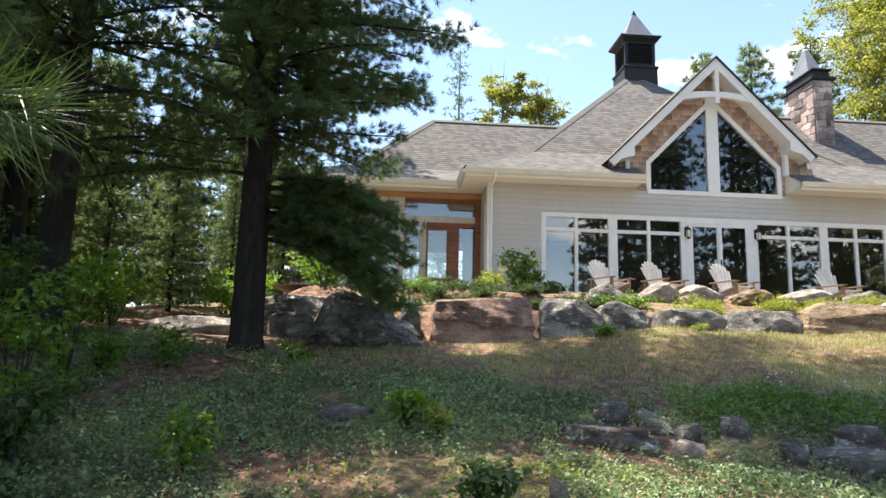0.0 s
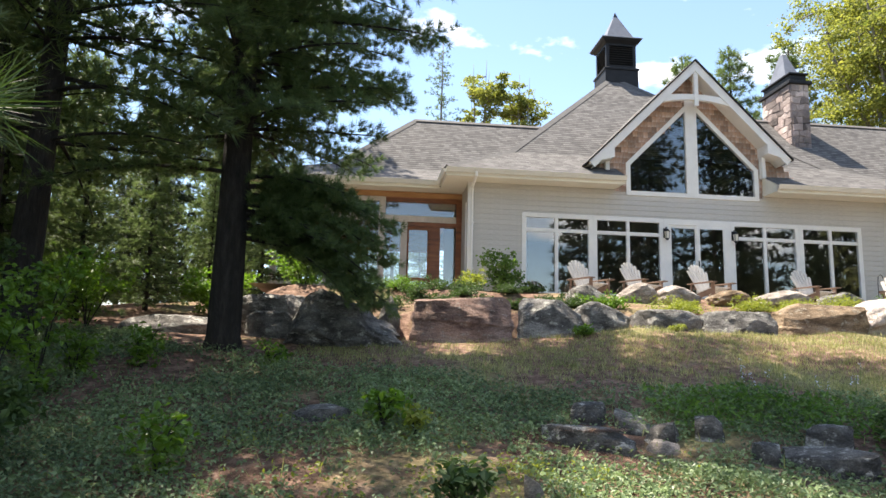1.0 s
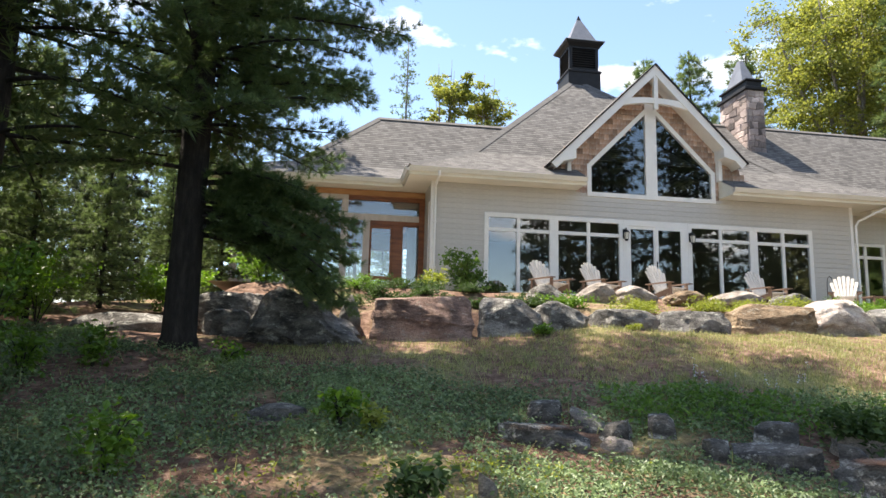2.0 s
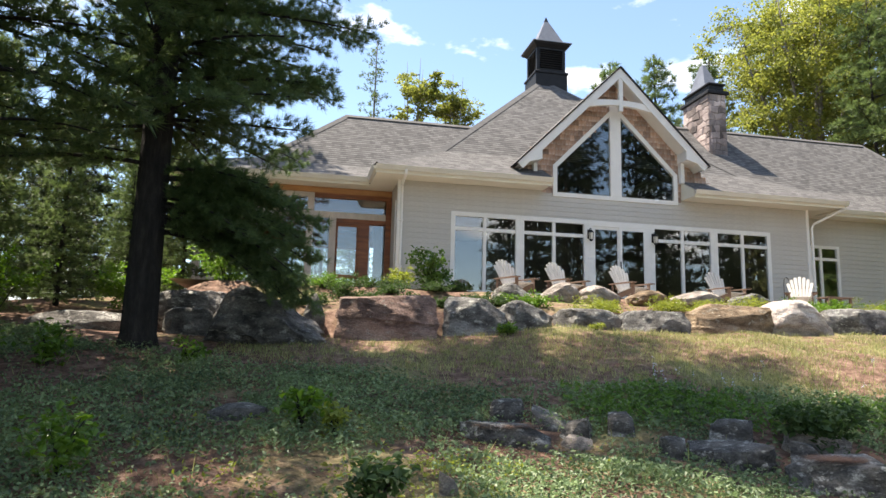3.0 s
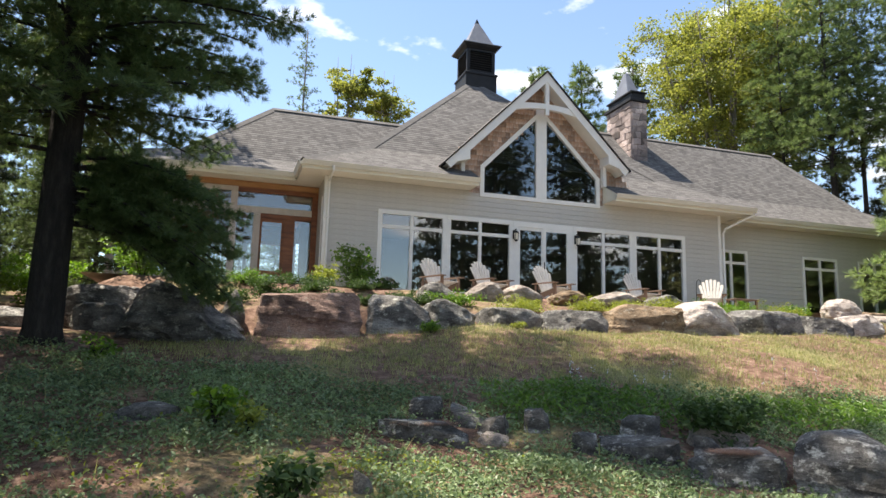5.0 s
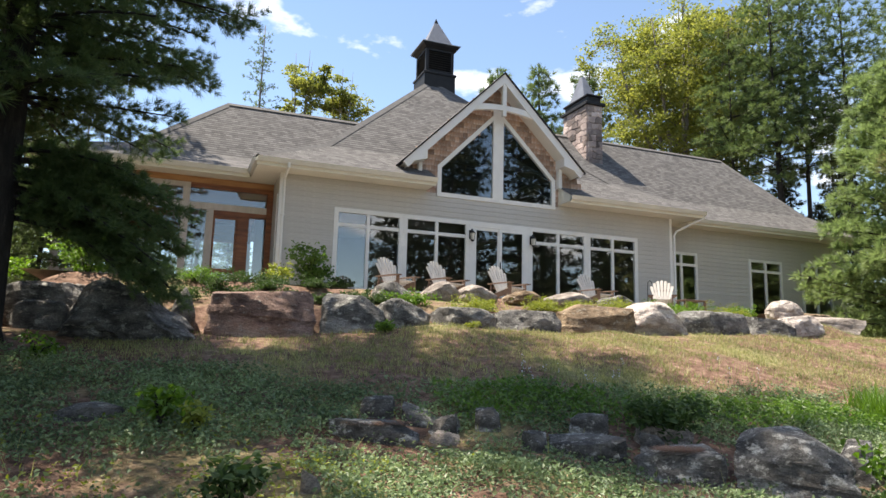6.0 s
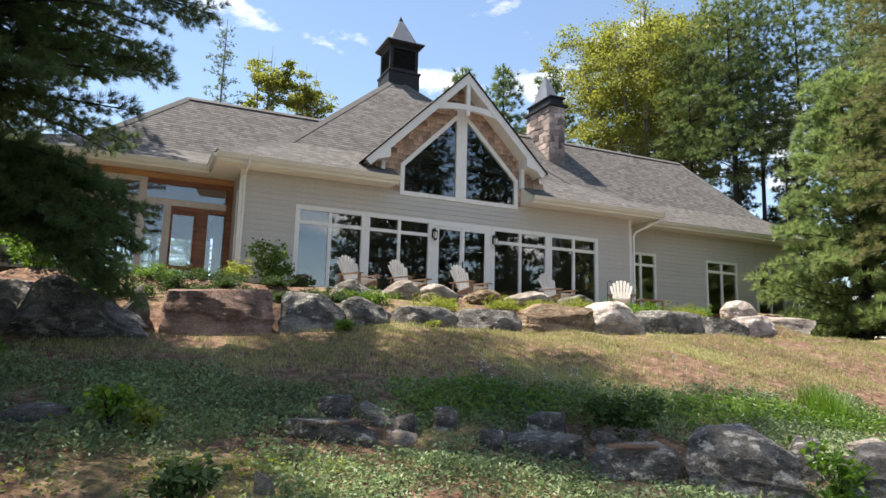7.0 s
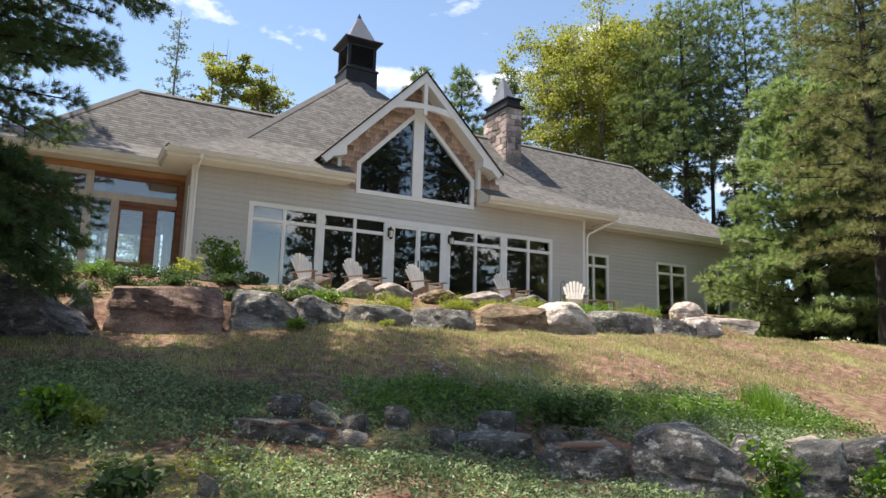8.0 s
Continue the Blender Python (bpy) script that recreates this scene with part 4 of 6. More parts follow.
# ---- wall lanterns ----
def lantern(x):
    t = thing("wall_lantern", "black carriage lantern on the white door post", "wall lamp", "door lanterns", at=(x, -0.045, 1.80))
    box_part("back_plate", -0.05, 0.05, -0.02, 0.0, -0.08, 0.20, BLACK, t, bevel=0.006)
    v, f = tube_arrays([(0, -0.02, 0.14), (0, -0.08, 0.22), (0, -0.15, 0.21), (0, -0.16, 0.15)], [0.013] * 4, 6)
    mesh_part("arm", v, f, BLACK, t)
    bm = bmesh.new()
    bmesh.ops.create_cone(bm, cap_ends=True, segments=8, radius1=0.10, radius2=0.03, depth=0.08, matrix=Matrix.Translation((0, -0.16, 0.12)))
    part("hood", bm, BLACK, t)
    bm = bmesh.new()
    bmesh.ops.create_cone(bm, cap_ends=True, segments=8, radius1=0.055, radius2=0.075, depth=0.20, matrix=Matrix.Translation((0, -0.16, -0.02)))
    part("glass_body", bm, GUTTER, t, "frosted glass body")
    for k in range(4):
        a = k * math.pi / 2 + math.pi / 4
        v, f = tube_arrays([(0.06 * math.cos(a), -0.16 + 0.06 * math.sin(a), -0.12), (0.08 * math.cos(a), -0.16 + 0.08 * math.sin(a), 0.09)], [0.007, 0.007], 5)
        mesh_part("bar", v, f, BLACK, t)
    bm = bmesh.new()
    bmesh.ops.create_cone(bm, cap_ends=True, segments=8, radius1=0.03, radius2=0.065, depth=0.05, matrix=Matrix.Translation((0, -0.16, -0.145)))
    part("foot", bm, BLACK, t)


lantern(6.53)
lantern(8.62)


# ---- rocks ----
def rock(name, xr, yc, zr, depth, mat, label, seed, square=5.0, facets=9, group="", category="boulder", tilt=0.0, rough=1.0, fine=15, mirror=False, crest=None, cut=(0.82, 1.16), profile=None):
    """A weathered boulder that fills xr by zr; its front stands at yc."""
    r = random.Random(seed)
    cx, cz = (xr[0] + xr[1]) / 2, (zr[0] + zr[1]) / 2
    hx_, hz_ = (xr[1] - xr[0]) / 2, (zr[1] - zr[0]) / 2
    bm = bmesh.new()
    bmesh.ops.create_cube(bm, size=2)
    bmesh.ops.subdivide_edges(bm, edges=bm.edges[:], cuts=fine, use_grid_fill=True)
    planes = []
    for _ in range(facets):
        d = Vector((r.gauss(0, 1), r.gauss(0, 1), r.gauss(0, 0.9))).normalized()
        planes.append((d, r.uniform(*cut)))
    off = Vector((r.uniform(-50, 50), r.uniform(-50, 50), r.uniform(-50, 50)))
    big = max(hx_, hz_, depth / 2)
    for v in bm.verts:
        p = v.co.copy()
        s = (abs(p.x) ** square + abs(p.y) ** square + abs(p.z) ** square) ** (1 / square)
        p = p / s
        for d, k in planes:
            e = p.dot(d) - k
            if e > 0:
                p -= d * e
        q = Vector((p.x * hx_, p.y * depth / 2, p.z * hz_))
        nz = noise.fractal(q * (1.7 / big) + off, 0.9, 2.0, 6) * 0.075 * rough
        nz2 = (noise.ridged_multi_fractal(q * (2.6 / big) + off, 0.9, 2.1, 5, 1.0, 2.0) - 1.0) * 0.075 * rough
        dirn = p.normalized()
        q += Vector((dirn.x * hx_, dirn.y * depth / 2, dirn.z * hz_)) * (nz + nz2)
        v.co = q
    bm.normal_update()
    for f in bm.faces:
        f.smooth = True
    for e in bm.edges:
        e.smooth = e.calc_face_angle(0) < radians(24)
    lo = Vector((min(v.co.x for v in bm.verts), 0, min(v.co.z for v in bm.verts)))
    hi = Vector((max(v.co.x for v in bm.verts), 0, max(v.co.z for v in bm.verts)))
    sx, sz = 2 * hx_ / (hi.x - lo.x), 2 * hz_ / (hi.z - lo.z)
    for v in bm.verts:
        v.co = Vector(((v.co.x - (lo.x + hi.x) / 2) * sx * (-1 if mirror else 1), v.co.y, (v.co.z - (lo.z + hi.z) / 2) * sz))
    if crest:
        # the top falls away on both sides of its crest: (place, height at the near end, height at the far end)
        for v in bm.verts:
            u, w = v.co.x / hx_, (v.co.z / hz_ + 1) / 2
            drop = (1 - crest[1]) * smooth01(crest[0], -1.0, u) if u < crest[0] else (1 - crest[2]) * smooth01(crest[0], 1.0, u)
            v.co.z -= drop * w * 2 * hz_
    if profile:
        # height of the top along its length, from -1 to 1
        for v in bm.verts:
            w = (v.co.z / hz_ + 1) / 2
            v.co.z -= (1 - float(np.interp(v.co.x / hx_, [q[0] for q in profile], [q[1] for q in profile]))) * w * 2 * hz_
    if mirror:
        bmesh.ops.reverse_faces(bm, faces=bm.faces[:])
    ob = part(name, bm, mat)
    ob.location = (cx, yc + depth / 2, cz)
    ob.rotation_euler = (0, radians(tilt), 0)
    return tagged(ob, label, category, group)


def block_stone(at, width, zr, depth, turn, mat, label, seed, skew=0.2, back=0.0, side=0.0, fine=14, name="garden_stone", group="weathered stones in the ground cover", category="stone"):
    """A split, angular stone: a box with its corners pulled about, edges chipped, beds left as ledges.
    at: the middle of its front foot; turn: heading of its depth, degrees from north; back, side: slope of the top."""
    r = random.Random(seed)
    hx_, hy_, hz_ = width / 2, depth / 2, (zr[1] - zr[0]) / 2
    bm = bmesh.new()
    bmesh.ops.create_cube(bm, size=2)
    bmesh.ops.subdivide_edges(bm, edges=bm.edges[:], cuts=fine, use_grid_fill=True)
    corner = {(i, j, k): Vector((r.uniform(-skew, skew), r.uniform(-skew, skew) * 1.3 + (0.3 if j < 0 < k else 0), r.uniform(-skew, skew) * 0.6))
              for i in (-1, 1) for j in (-1, 1) for k in (-1, 1)}
    planes = []
    for _ in range(9):
        d = Vector((r.choice((-1, 1)) * r.uniform(0.2, 1), r.uniform(-1, 0.5), r.uniform(-0.3, 1))).normalized()
        planes.append((d, r.uniform(1.0, 1.3)))
    off = Vector((r.uniform(-50, 50), r.uniform(-50, 50), r.uniform(-50, 50)))
    big = max(hx_, hz_, hy_)
    pts = []
    for v in bm.verts:
        p = v.co.copy()
        for d, k in planes:
            e = p.dot(d) - k
            if e > 0:
                p -= d * e
        m = Vector((0, 0, 0))
        for (i, j, k), c in corner.items():
            m += c * ((1 + i * p.x) * (1 + j * p.y) * (1 + k * p.z) / 8)
        p += m
        p.z += max((p.z + 1) / 2, 0) * (back * p.y - side * p.x)
        q = Vector((p.x * hx_, p.y * hy_, p.z * hz_))
        bed = noise.noise(Vector((off.x, off.y, q.z * (4.5 / big) + off.z + 0.3 * q.x / big)))
        lump = noise.fractal(q * (2.6 / big) + off, 0.85, 2.1, 6)
        chip = noise.ridged_multi_fractal(q * (3.5 / big) + off, 0.9, 2.2, 4, 1.0, 2.0) - 1.0
        n = p.normalized()
        q += Vector((n.x * hx_, n.y * hy_, n.z * hz_ * 0.5)) * (0.05 * lump + 0.035 * chip + (0.05 if bed > 0.05 else 0.0) * (1 - abs(n.z)))
        v.co = q
    lo = [min(v.co[i] for v in bm.verts) for i in range(3)]
    hi = [max(v.co[i] for v in bm.verts) for i in range(3)]
    for v in bm.verts:
        v.co = Vector(((v.co.x - (lo[0] + hi[0]) / 2) * width / (hi[0] - lo[0]), (v.co.y - lo[1]) * depth / (hi[1] - lo[1]), (v.co.z - (lo[2] + hi[2]) / 2) * 2 * hz_ / (hi[2] - lo[2])))
    bm.normal_update()
    for f in bm.faces:
        f.smooth = True
    for e in bm.edges:
        e.smooth = e.calc_face_angle(0) < radians(18)
    ob = part(name, bm, mat)
    ob.matrix_basis = pose(at[0], at[1], (zr[0] + zr[1]) / 2, 0, 0, -turn)
    return tagged(ob, label, category, group)


WALLROW = "boulders of the retaining wall"
rock("boulder", (-3.95, -3.15), -7.5, (-1.95, -1.16), 1.0, ROCK_GREY, "dark grey granite boulder beside a pine trunk", 3, group=WALLROW)
rock("boulder", (-3.30, -1.34), -8.1, (-2.05, -0.80), 1.5, ROCK_GREY, "large grey lichened granite boulder with streaked face", 29, 6.0, 9, WALLROW, fine=34, rough=1.5, cut=(0.85, 1.15), profile=((-1, 0.66), (-0.7, 0.90), (-0.4, 1.0), (-0.05, 0.90), (0.3, 0.84), (0.55, 0.68), (0.8, 0.62), (1, 0.52)))
block_stone((-0.38, -7.65), 1.88, (-1.95, -0.78), 1.2, 4, ROCK_RED, "large flat-topped reddish granite boulder", 14, 0.11, 0.08, -0.10, 30, name="boulder", group=WALLROW, category="boulder")
block_stone((1.22, -7.35), 1.20, (-1.80, -0.77), 1.0, 8, ROCK_GREY, "blocky grey granite boulder in the retaining wall", 21, 0.10, 0.05, 0.05, 26, name="boulder", group=WALLROW, category="boulder")
rock("boulder", (1.76, 2.82), -7.2, (-1.70, -0.80), 1.0, ROCK_GREY, "grey granite boulder with sloping shoulder", 33, 4.5, 7, WALLROW, crest=(-0.3, 0.95, 0.72))
rock("boulder", (2.80, 4.16), -7.1, (-1.60, -0.90), 0.9, ROCK_GREY, "low dark rounded boulder in the retaining wall", 41, 4.5, 6, WALLROW)
rock("boulder", (4.16, 5.60), -7.1, (-1.60, -0.88), 0.9, ROCK_GREY, "low slate-grey boulder in the retaining wall", 52, 4.5, 6, WALLROW)
block_stone((6.42, -7.15), 1.68, (-1.60, -0.68), 1.0, 12, ROCK_BROWN, "brown granite boulder with pale top", 64, 0.16, 0.1, 0.08, 26, name="boulder", group=WALLROW, category="boulder")
rock("boulder", (7.22, 8.80), -7.1, (-1.55, -0.52), 1.1, ROCK_PALE, "pale pinkish-white granite boulder in full sun", 70, 4.5, 8, WALLROW, crest=(-0.1, 0.75, 0.62), fine=20)
rock("boulder", (8.85, 10.70), -6.9, (-1.50, -0.66), 0.9, ROCK_GREY, "long low grey boulder in the retaining wall", 81, 4.5, 7, WALLROW)
block_stone((11.2, -6.95), 1.40, (-1.45, -0.70), 0.9, 20, ROCK_GREY, "grey angular boulder at the lawn edge", 92, 0.2, 0.1, 0.15, 20, name="boulder", group=WALLROW, category="boulder")
rock("boulder", (12.05, 13.40), -6.6, (-1.40, -0.60), 0.9, ROCK_PALE, "pale flat-sided boulder at the lawn edge", 103, 5.5, 8, WALLROW)
block_stone((14.1, -6.2), 1.6, (-1.25, -0.52), 1.0, 30, ROCK_TAN, "flat grey slab at the end of the wall", 113, 0.2, 0.1, 0.1, 20, name="boulder", group=WALLROW, category="boulder")
rock("boulder", (12.95, 13.90), -5.6, (-0.85, -0.12), 0.8, ROCK_PALE, "round pale boulder on the planting bed", 124, 2.2, 3, WALLROW)
rock("boulder", (14.3, 15.6), -5.0, (-0.95, -0.35), 0.9, ROCK_BROWN, "low brown slab at the end of the wall", 131, 5.5, 8, WALLROW)
rock("boulder", (-1.76, -1.36), -6.9, (-1.70, -0.80), 0.5, ROCK_GREY, "small grey upright stone between two boulders", 135, 3.0, 8, WALLROW, profile=((-1, 0.70), (-0.2, 0.95), (0.1, 1.0), (1, 0.66)))
rock("boulder", (-6.2, -4.3), -7.0, (-1.95, -1.25), 1.0, ROCK_DARK, "low dark mossy ledge under the trees", 140, 3.2, 8, WALLROW)
rock("boulder", (-4.25, -2.8), -7.0, (-1.7, -0.84), 1.3, ROCK_DARK, "dark boulder behind the retaining wall", 143, 4.5, 8, WALLROW)
CAPS = "flat stones along the terrace edge"
for k, (a, b, za, zb, mt, top) in enumerate((
        (2.30, 3.30, -0.75, -0.22, ROCK_GREY, (-0.2, 0.8, 0.5)), (3.50, 4.30, -0.7, -0.13, ROCK_TAN, (0.2, 0.6, 0.7)), (4.38, 5.32, -0.65, -0.18, ROCK_TAN, (-0.4, 0.8, 0.6)),
        (5.60, 6.50, -0.62, -0.22, ROCK_BROWN, (0.0, 0.7, 0.6)), (6.66, 7.90, -0.6, -0.17, ROCK_TAN, (0.3, 0.6, 0.85)), (8.25, 9.25, -0.6, -0.20, ROCK_GREY, (-0.3, 0.8, 0.5)))):
    rock("terrace_stone", (a, b), -4.75, (za, zb), 0.9, mt, "sunlit flat stone edging the terrace", 200 + k, 4.0, 9, CAPS, "stone", fine=13, crest=top)
GARDEN = []      # where the garden stones stand, and how wide they are
for k, (x, y, w, za, zb, dp, turn, mt, bk, sd, lab) in enumerate((
        (0.18, -12.46, 0.92, -2.95, -2.53, 0.55, 14, ROCK_DARK, 0.0, 0.05, "long low dark slab with needle litter on top"),
        (0.40, -11.72, 0.40, -2.75, -2.34, 0.40, 16, ROCK_DARK, 0.1, 0.0, "low dark stone among leaves"),
        (0.77, -12.00, 0.42, -2.85, -2.40, 0.45, 24, ROCK_GREY, 0.2, 0.35, "grey sloping stone among leaves"),
        (0.94, -12.22, 0.37, -2.85, -2.48, 0.28, 30, ROCK_DARK, 0.2, -0.35, "dark angular stone tilted on edge"),
        (0.91, -12.48, 0.36, -2.90, -2.64, 0.40, 15, ROCK_TAN, 0.2, 0.0, "pale flat stone chip in litter"),
        (1.48, -12.22, 0.30, -2.80, -2.43, 0.28, 20, ROCK_DARK, 0.05, -0.1, "small cube-shaped dark stone"),
        (1.61, -12.94, 0.27, -2.92, -2.60, 0.26, 35, ROCK_DARK, 0.1, 0.1, "small dark stone in ground cover"),
        (2.07, -13.20, 0.78, -3.05, -2.63, 0.52, 30, ROCK_DARK, 0.15, -0.15, "low lichened slab in ground cover"),
        (2.42, -12.66, 0.43, -2.74, -2.46, 0.34, 34, ROCK_DARK, 0.05, 0.0, "dark flat-bottomed stone set on a slab"),
        (3.17, -12.88, 0.66, -2.90, -2.47, 0.48, 44, ROCK_TAN, 0.15, 0.4, "pale slanting stone with a peaked top"),
        (2.90, -13.08, 0.25, -2.86, -2.62, 0.22, 40, ROCK_DARK, 0.0, 0.1, "small rounded stone on a slab"),
        (2.53, -13.96, 0.84, -3.20, -2.66, 0.70, 36, ROCK_DARK, 0.1, -0.15, "large dark slab with rusty needle litter"),
        (3.36, -14.38, 0.98, -3.35, -2.47, 0.80, 46, ROCK_DARK, 0.12, 0.25, "big dark lichen-flecked block"),
        (4.47, -14.08, 0.34, -3.25, -2.62, 0.5, 50, ROCK_DARK, 0.1, 0.0, "dark stone behind leafy stems"),
        (4.43, -14.88, 0.60, -3.35, -2.58, 0.6, 54, ROCK_GREY, 0.15, 0.05, "grey lichened block with dark flecks"),
        (5.32, -14.82, 0.55, -3.35, -2.56, 0.7, 58, ROCK_DARK, 0.1, -0.2, "dark weathered block of granite"),
        (5.99, -13.80, 0.62, -3.15, -2.70, 0.5, 50, ROCK_TAN, 0.2, 0.0, "pale flat stone behind the blocks"),
        (-2.34, -11.84, 0.60, -2.72, -2.41, 0.36, -6, ROCK_GREY, 0.1, 0.0, "flat grey stone step in the ground cover"),
        (-0.68, -13.82, 0.16, -3.05, -2.74, 0.14, 10, ROCK_TAN, 0.0, 0.3, "small upright grey stone"))):
    GARDEN.append((x, y, w))
    block_stone((x, y), w, (za, zb + 0.035), dp, turn, mt, lab, 300 + k, 0.14 if w > 0.7 else 0.2 if w > 0.2 else 0.4, bk, sd, 10 if w < 0.5 else 22)


# ---- plants ----
def unit_rows(a):
    return a / np.maximum(np.linalg.norm(a, axis=1, keepdims=True), 1e-9)


def needle_arrays(rs, pos, way, size, count, width):
    """Tufts of thin tapering needles: pos, way (T, 3), size (T,)."""
    T = len(pos)
    p = np.repeat(pos, count, 0)
    d = unit_rows(np.repeat(way, count, 0) * 0.9 + unit_rows(rs.normal(size=(T * count, 3))) * 0.75)
    L = np.repeat(size, count) * rs.uniform(0.7, 1.15, T * count)
    side = unit_rows(np.cross(d, rs.normal(size=(T * count, 3)))) * (width * 0.5)
    p = p + d * (L * 0.06)[:, None] + rs.normal(scale=0.015, size=p.shape)
    v = np.stack([p - side, p + side, p + d * L[:, None]], 1).reshape(-1, 3)
    return v, np.arange(len(v)).reshape(-1, 3)


def leaf_arrays(rs, pos, size, up=0.6, wide=0.62):
    """One folded leaf at each point: two triangles on a midrib."""
    T = len(pos)
    nrm = unit_rows(rs.normal(size=(T, 3)) + np.array([0, 0, up * 2.2]))
    d = unit_rows(np.cross(nrm, rs.normal(size=(T, 3))))
    s = np.cross(nrm, d)
    L = size * rs.uniform(0.65, 1.25, T)
    W = L * wide * 0.5
    base = pos - d * (L * 0.5)[:, None]
    tip = pos + d * (L * 0.5)[:, None] - nrm * (L * 0.12)[:, None]
    a = pos + s * W[:, None] + nrm * (W * 0.35)[:, None]
    b = pos - s * W[:, None] + nrm * (W * 0.35)[:, None]
    v = np.stack([base, a, tip, b], 1).reshape(-1, 3)
    i = np.arange(T)[:, None] * 4
    f = np.concatenate([i + np.array([[0, 1, 2]]), i + np.array([[0, 2, 3]])], 0)
    return v, f


def broad_leaf_arrays(rs, pos, size, up=0.6, wide=0.62):
    """Broader leaves of four triangles, folded along the midrib and drooping at the tip."""
    T = len(pos)
    nrm = unit_rows(rs.normal(size=(T, 3)) + np.array([0, 0, up * 2.2]))
    d = unit_rows(np.cross(nrm, rs.normal(size=(T, 3))))
    s = np.cross(nrm, d)
    L = (size * rs.uniform(0.6, 1.25, T))[:, None]
    W = L * wide * 0.5
    base = pos - d * L * 0.5
    tip = pos + d * L * 0.5 - nrm * L * 0.16
    a1 = pos - d * L * 0.12 + s * W + nrm * W * 0.3
    b1 = pos - d * L * 0.12 - s * W + nrm * W * 0.3
    a2 = pos + d * L * 0.22 + s * W * 0.62 + nrm * W * 0.1
    b2 = pos + d * L * 0.22 - s * W * 0.62 + nrm * W * 0.1
    v = np.stack([base, a1, a2, tip, b2, b1], 1).reshape(-1, 3)
    i = np.arange(T)[:, None] * 6
    f = np.concatenate([i + np.array([[0, 1, 2]]), i + np.array([[0, 2, 3]]), i + np.array([[0, 3, 4]]), i + np.array([[0, 4, 5]])], 0)
    return v, f


def limb_points(base, azim, length, rise, droop, steps=7):
    d = np.array([math.cos(azim), math.sin(azim), 0.0])
    out = []
    for k in range(steps + 1):
        u = k / steps
        out.append(np.array(base) + d * (length * u) + np.array([0, 0, rise * length * u - droop * length * u * u]))
    return out


def limb_tufts(rs, pts, spacing, spread, start=0.25, flat=0.35):
    """Side shoots along a limb with tufts on them."""
    pts = np.array(pts)
    seg = np.linalg.norm(np.diff(pts, axis=0), axis=1)
    total = seg.sum()
    cum = np.concatenate([[0], np.cumsum(seg)])
    P, W = [], []
    s = start * total
    shoots = []
    while s < total:
        k = min(np.searchsorted(cum, s) - 1, len(seg) - 1)
        u = (s - cum[k]) / seg[k]
        p = pts[k] * (1 - u) + pts[k + 1] * u
        d = (pts[k + 1] - pts[k]) / seg[k]
        side = np.cross(d, [0, 0, 1.0])
        for sg in (-1, 1):
            L = spread * (1.1 - 0.65 * s / total) * rs.uniform(0.5, 1.15)
            w = d * rs.uniform(0.5, 0.9) + side * sg * rs.uniform(0.6, 1.0) + np.array([0, 0, rs.uniform(-flat, flat)])
            w /= np.linalg.norm(w)
            n = max(2, int(L / spacing))
            for j in range(1, n + 1):
                P.append(p + w * (L * j / n) + rs.normal(scale=spacing * 0.3, size=3))
                W.append(w + np.array([0, 0, 0.35]))
            shoots.append((p, p + w * L * 0.9))
        s += spacing * rs.uniform(1.1, 1.9)
    P.append(pts[-1])
    W.append(pts[-1] - pts[-2])
    return np.array(P), unit_rows(np.array(W)), shoots


def conifer(name, label, seed, height, radius, limbs, needle, count, width, spacing, spread, mat, bark, lean=(0, 0), category="pine tree", sides=10, twigs=True):
    """limbs: rows of (z, azimuth, length, rise, droop). The tree stands at its own origin."""
    rs = np.random.RandomState(seed)
    tree = thing(name, label, category)
    n = 12
    pts, rad = [], []
    for k in range(n + 1):
        u = k / n
        wob = 0.10 * math.sin(seed + 5 * u) * u
        pts.append((lean[0] * u + wob, lean[1] * u + 0.08 * math.cos(seed * 2 + 4 * u) * u, -0.35 + (height + 0.35) * u))
        rad.append(radius * (1 - 0.9 * u) * (1.0 + (0.55 if k == 0 else 0.0)) + 0.012)
    stem = tube_arrays([pts[0], tuple((a * 0.75 + b * 0.25) for a, b in zip(pts[0], pts[1]))] + pts[1:], [rad[0], radius * 1.08] + rad[1:], sides)
    pieces, P, W = [stem], [], []
    for z, az, L, rise, droop in limbs:
        u = (z + 0.35) / (height + 0.35)
        base = (lean[0] * u, lean[1] * u, z)
        lp = limb_points(base, az, L, rise, droop)
        r0 = 0.010 + 0.009 * L * (1.1 - 0.5 * u)
        pieces.append(tube_arrays(lp, [r0 * (1 - 0.85 * k / 7) + 0.003 for k in range(8)], 5))
        p, w, shoots = limb_tufts(rs, lp, spacing, spread * (0.5 + 0.2 * L), 0.14)
        P.append(p)
        W.append(w)
        if twigs:
            for a, b in shoots[::2]:
                pieces.append(tube_arrays([a, (a + b) / 2 + np.array([0, 0, 0.02]), b], [0.008, 0.006, 0.003], 3))
    v, f = joined(pieces)
    mesh_part("trunk", v, f, bark, tree, smooth=True)
    P, W = np.concatenate(P), np.concatenate(W)
    v, f = needle_arrays(rs, P, W, rs.uniform(0.8, 1.2, len(P)) * needle, count, width)
    mesh_part("crown", v, f, mat, tree)
    return tree


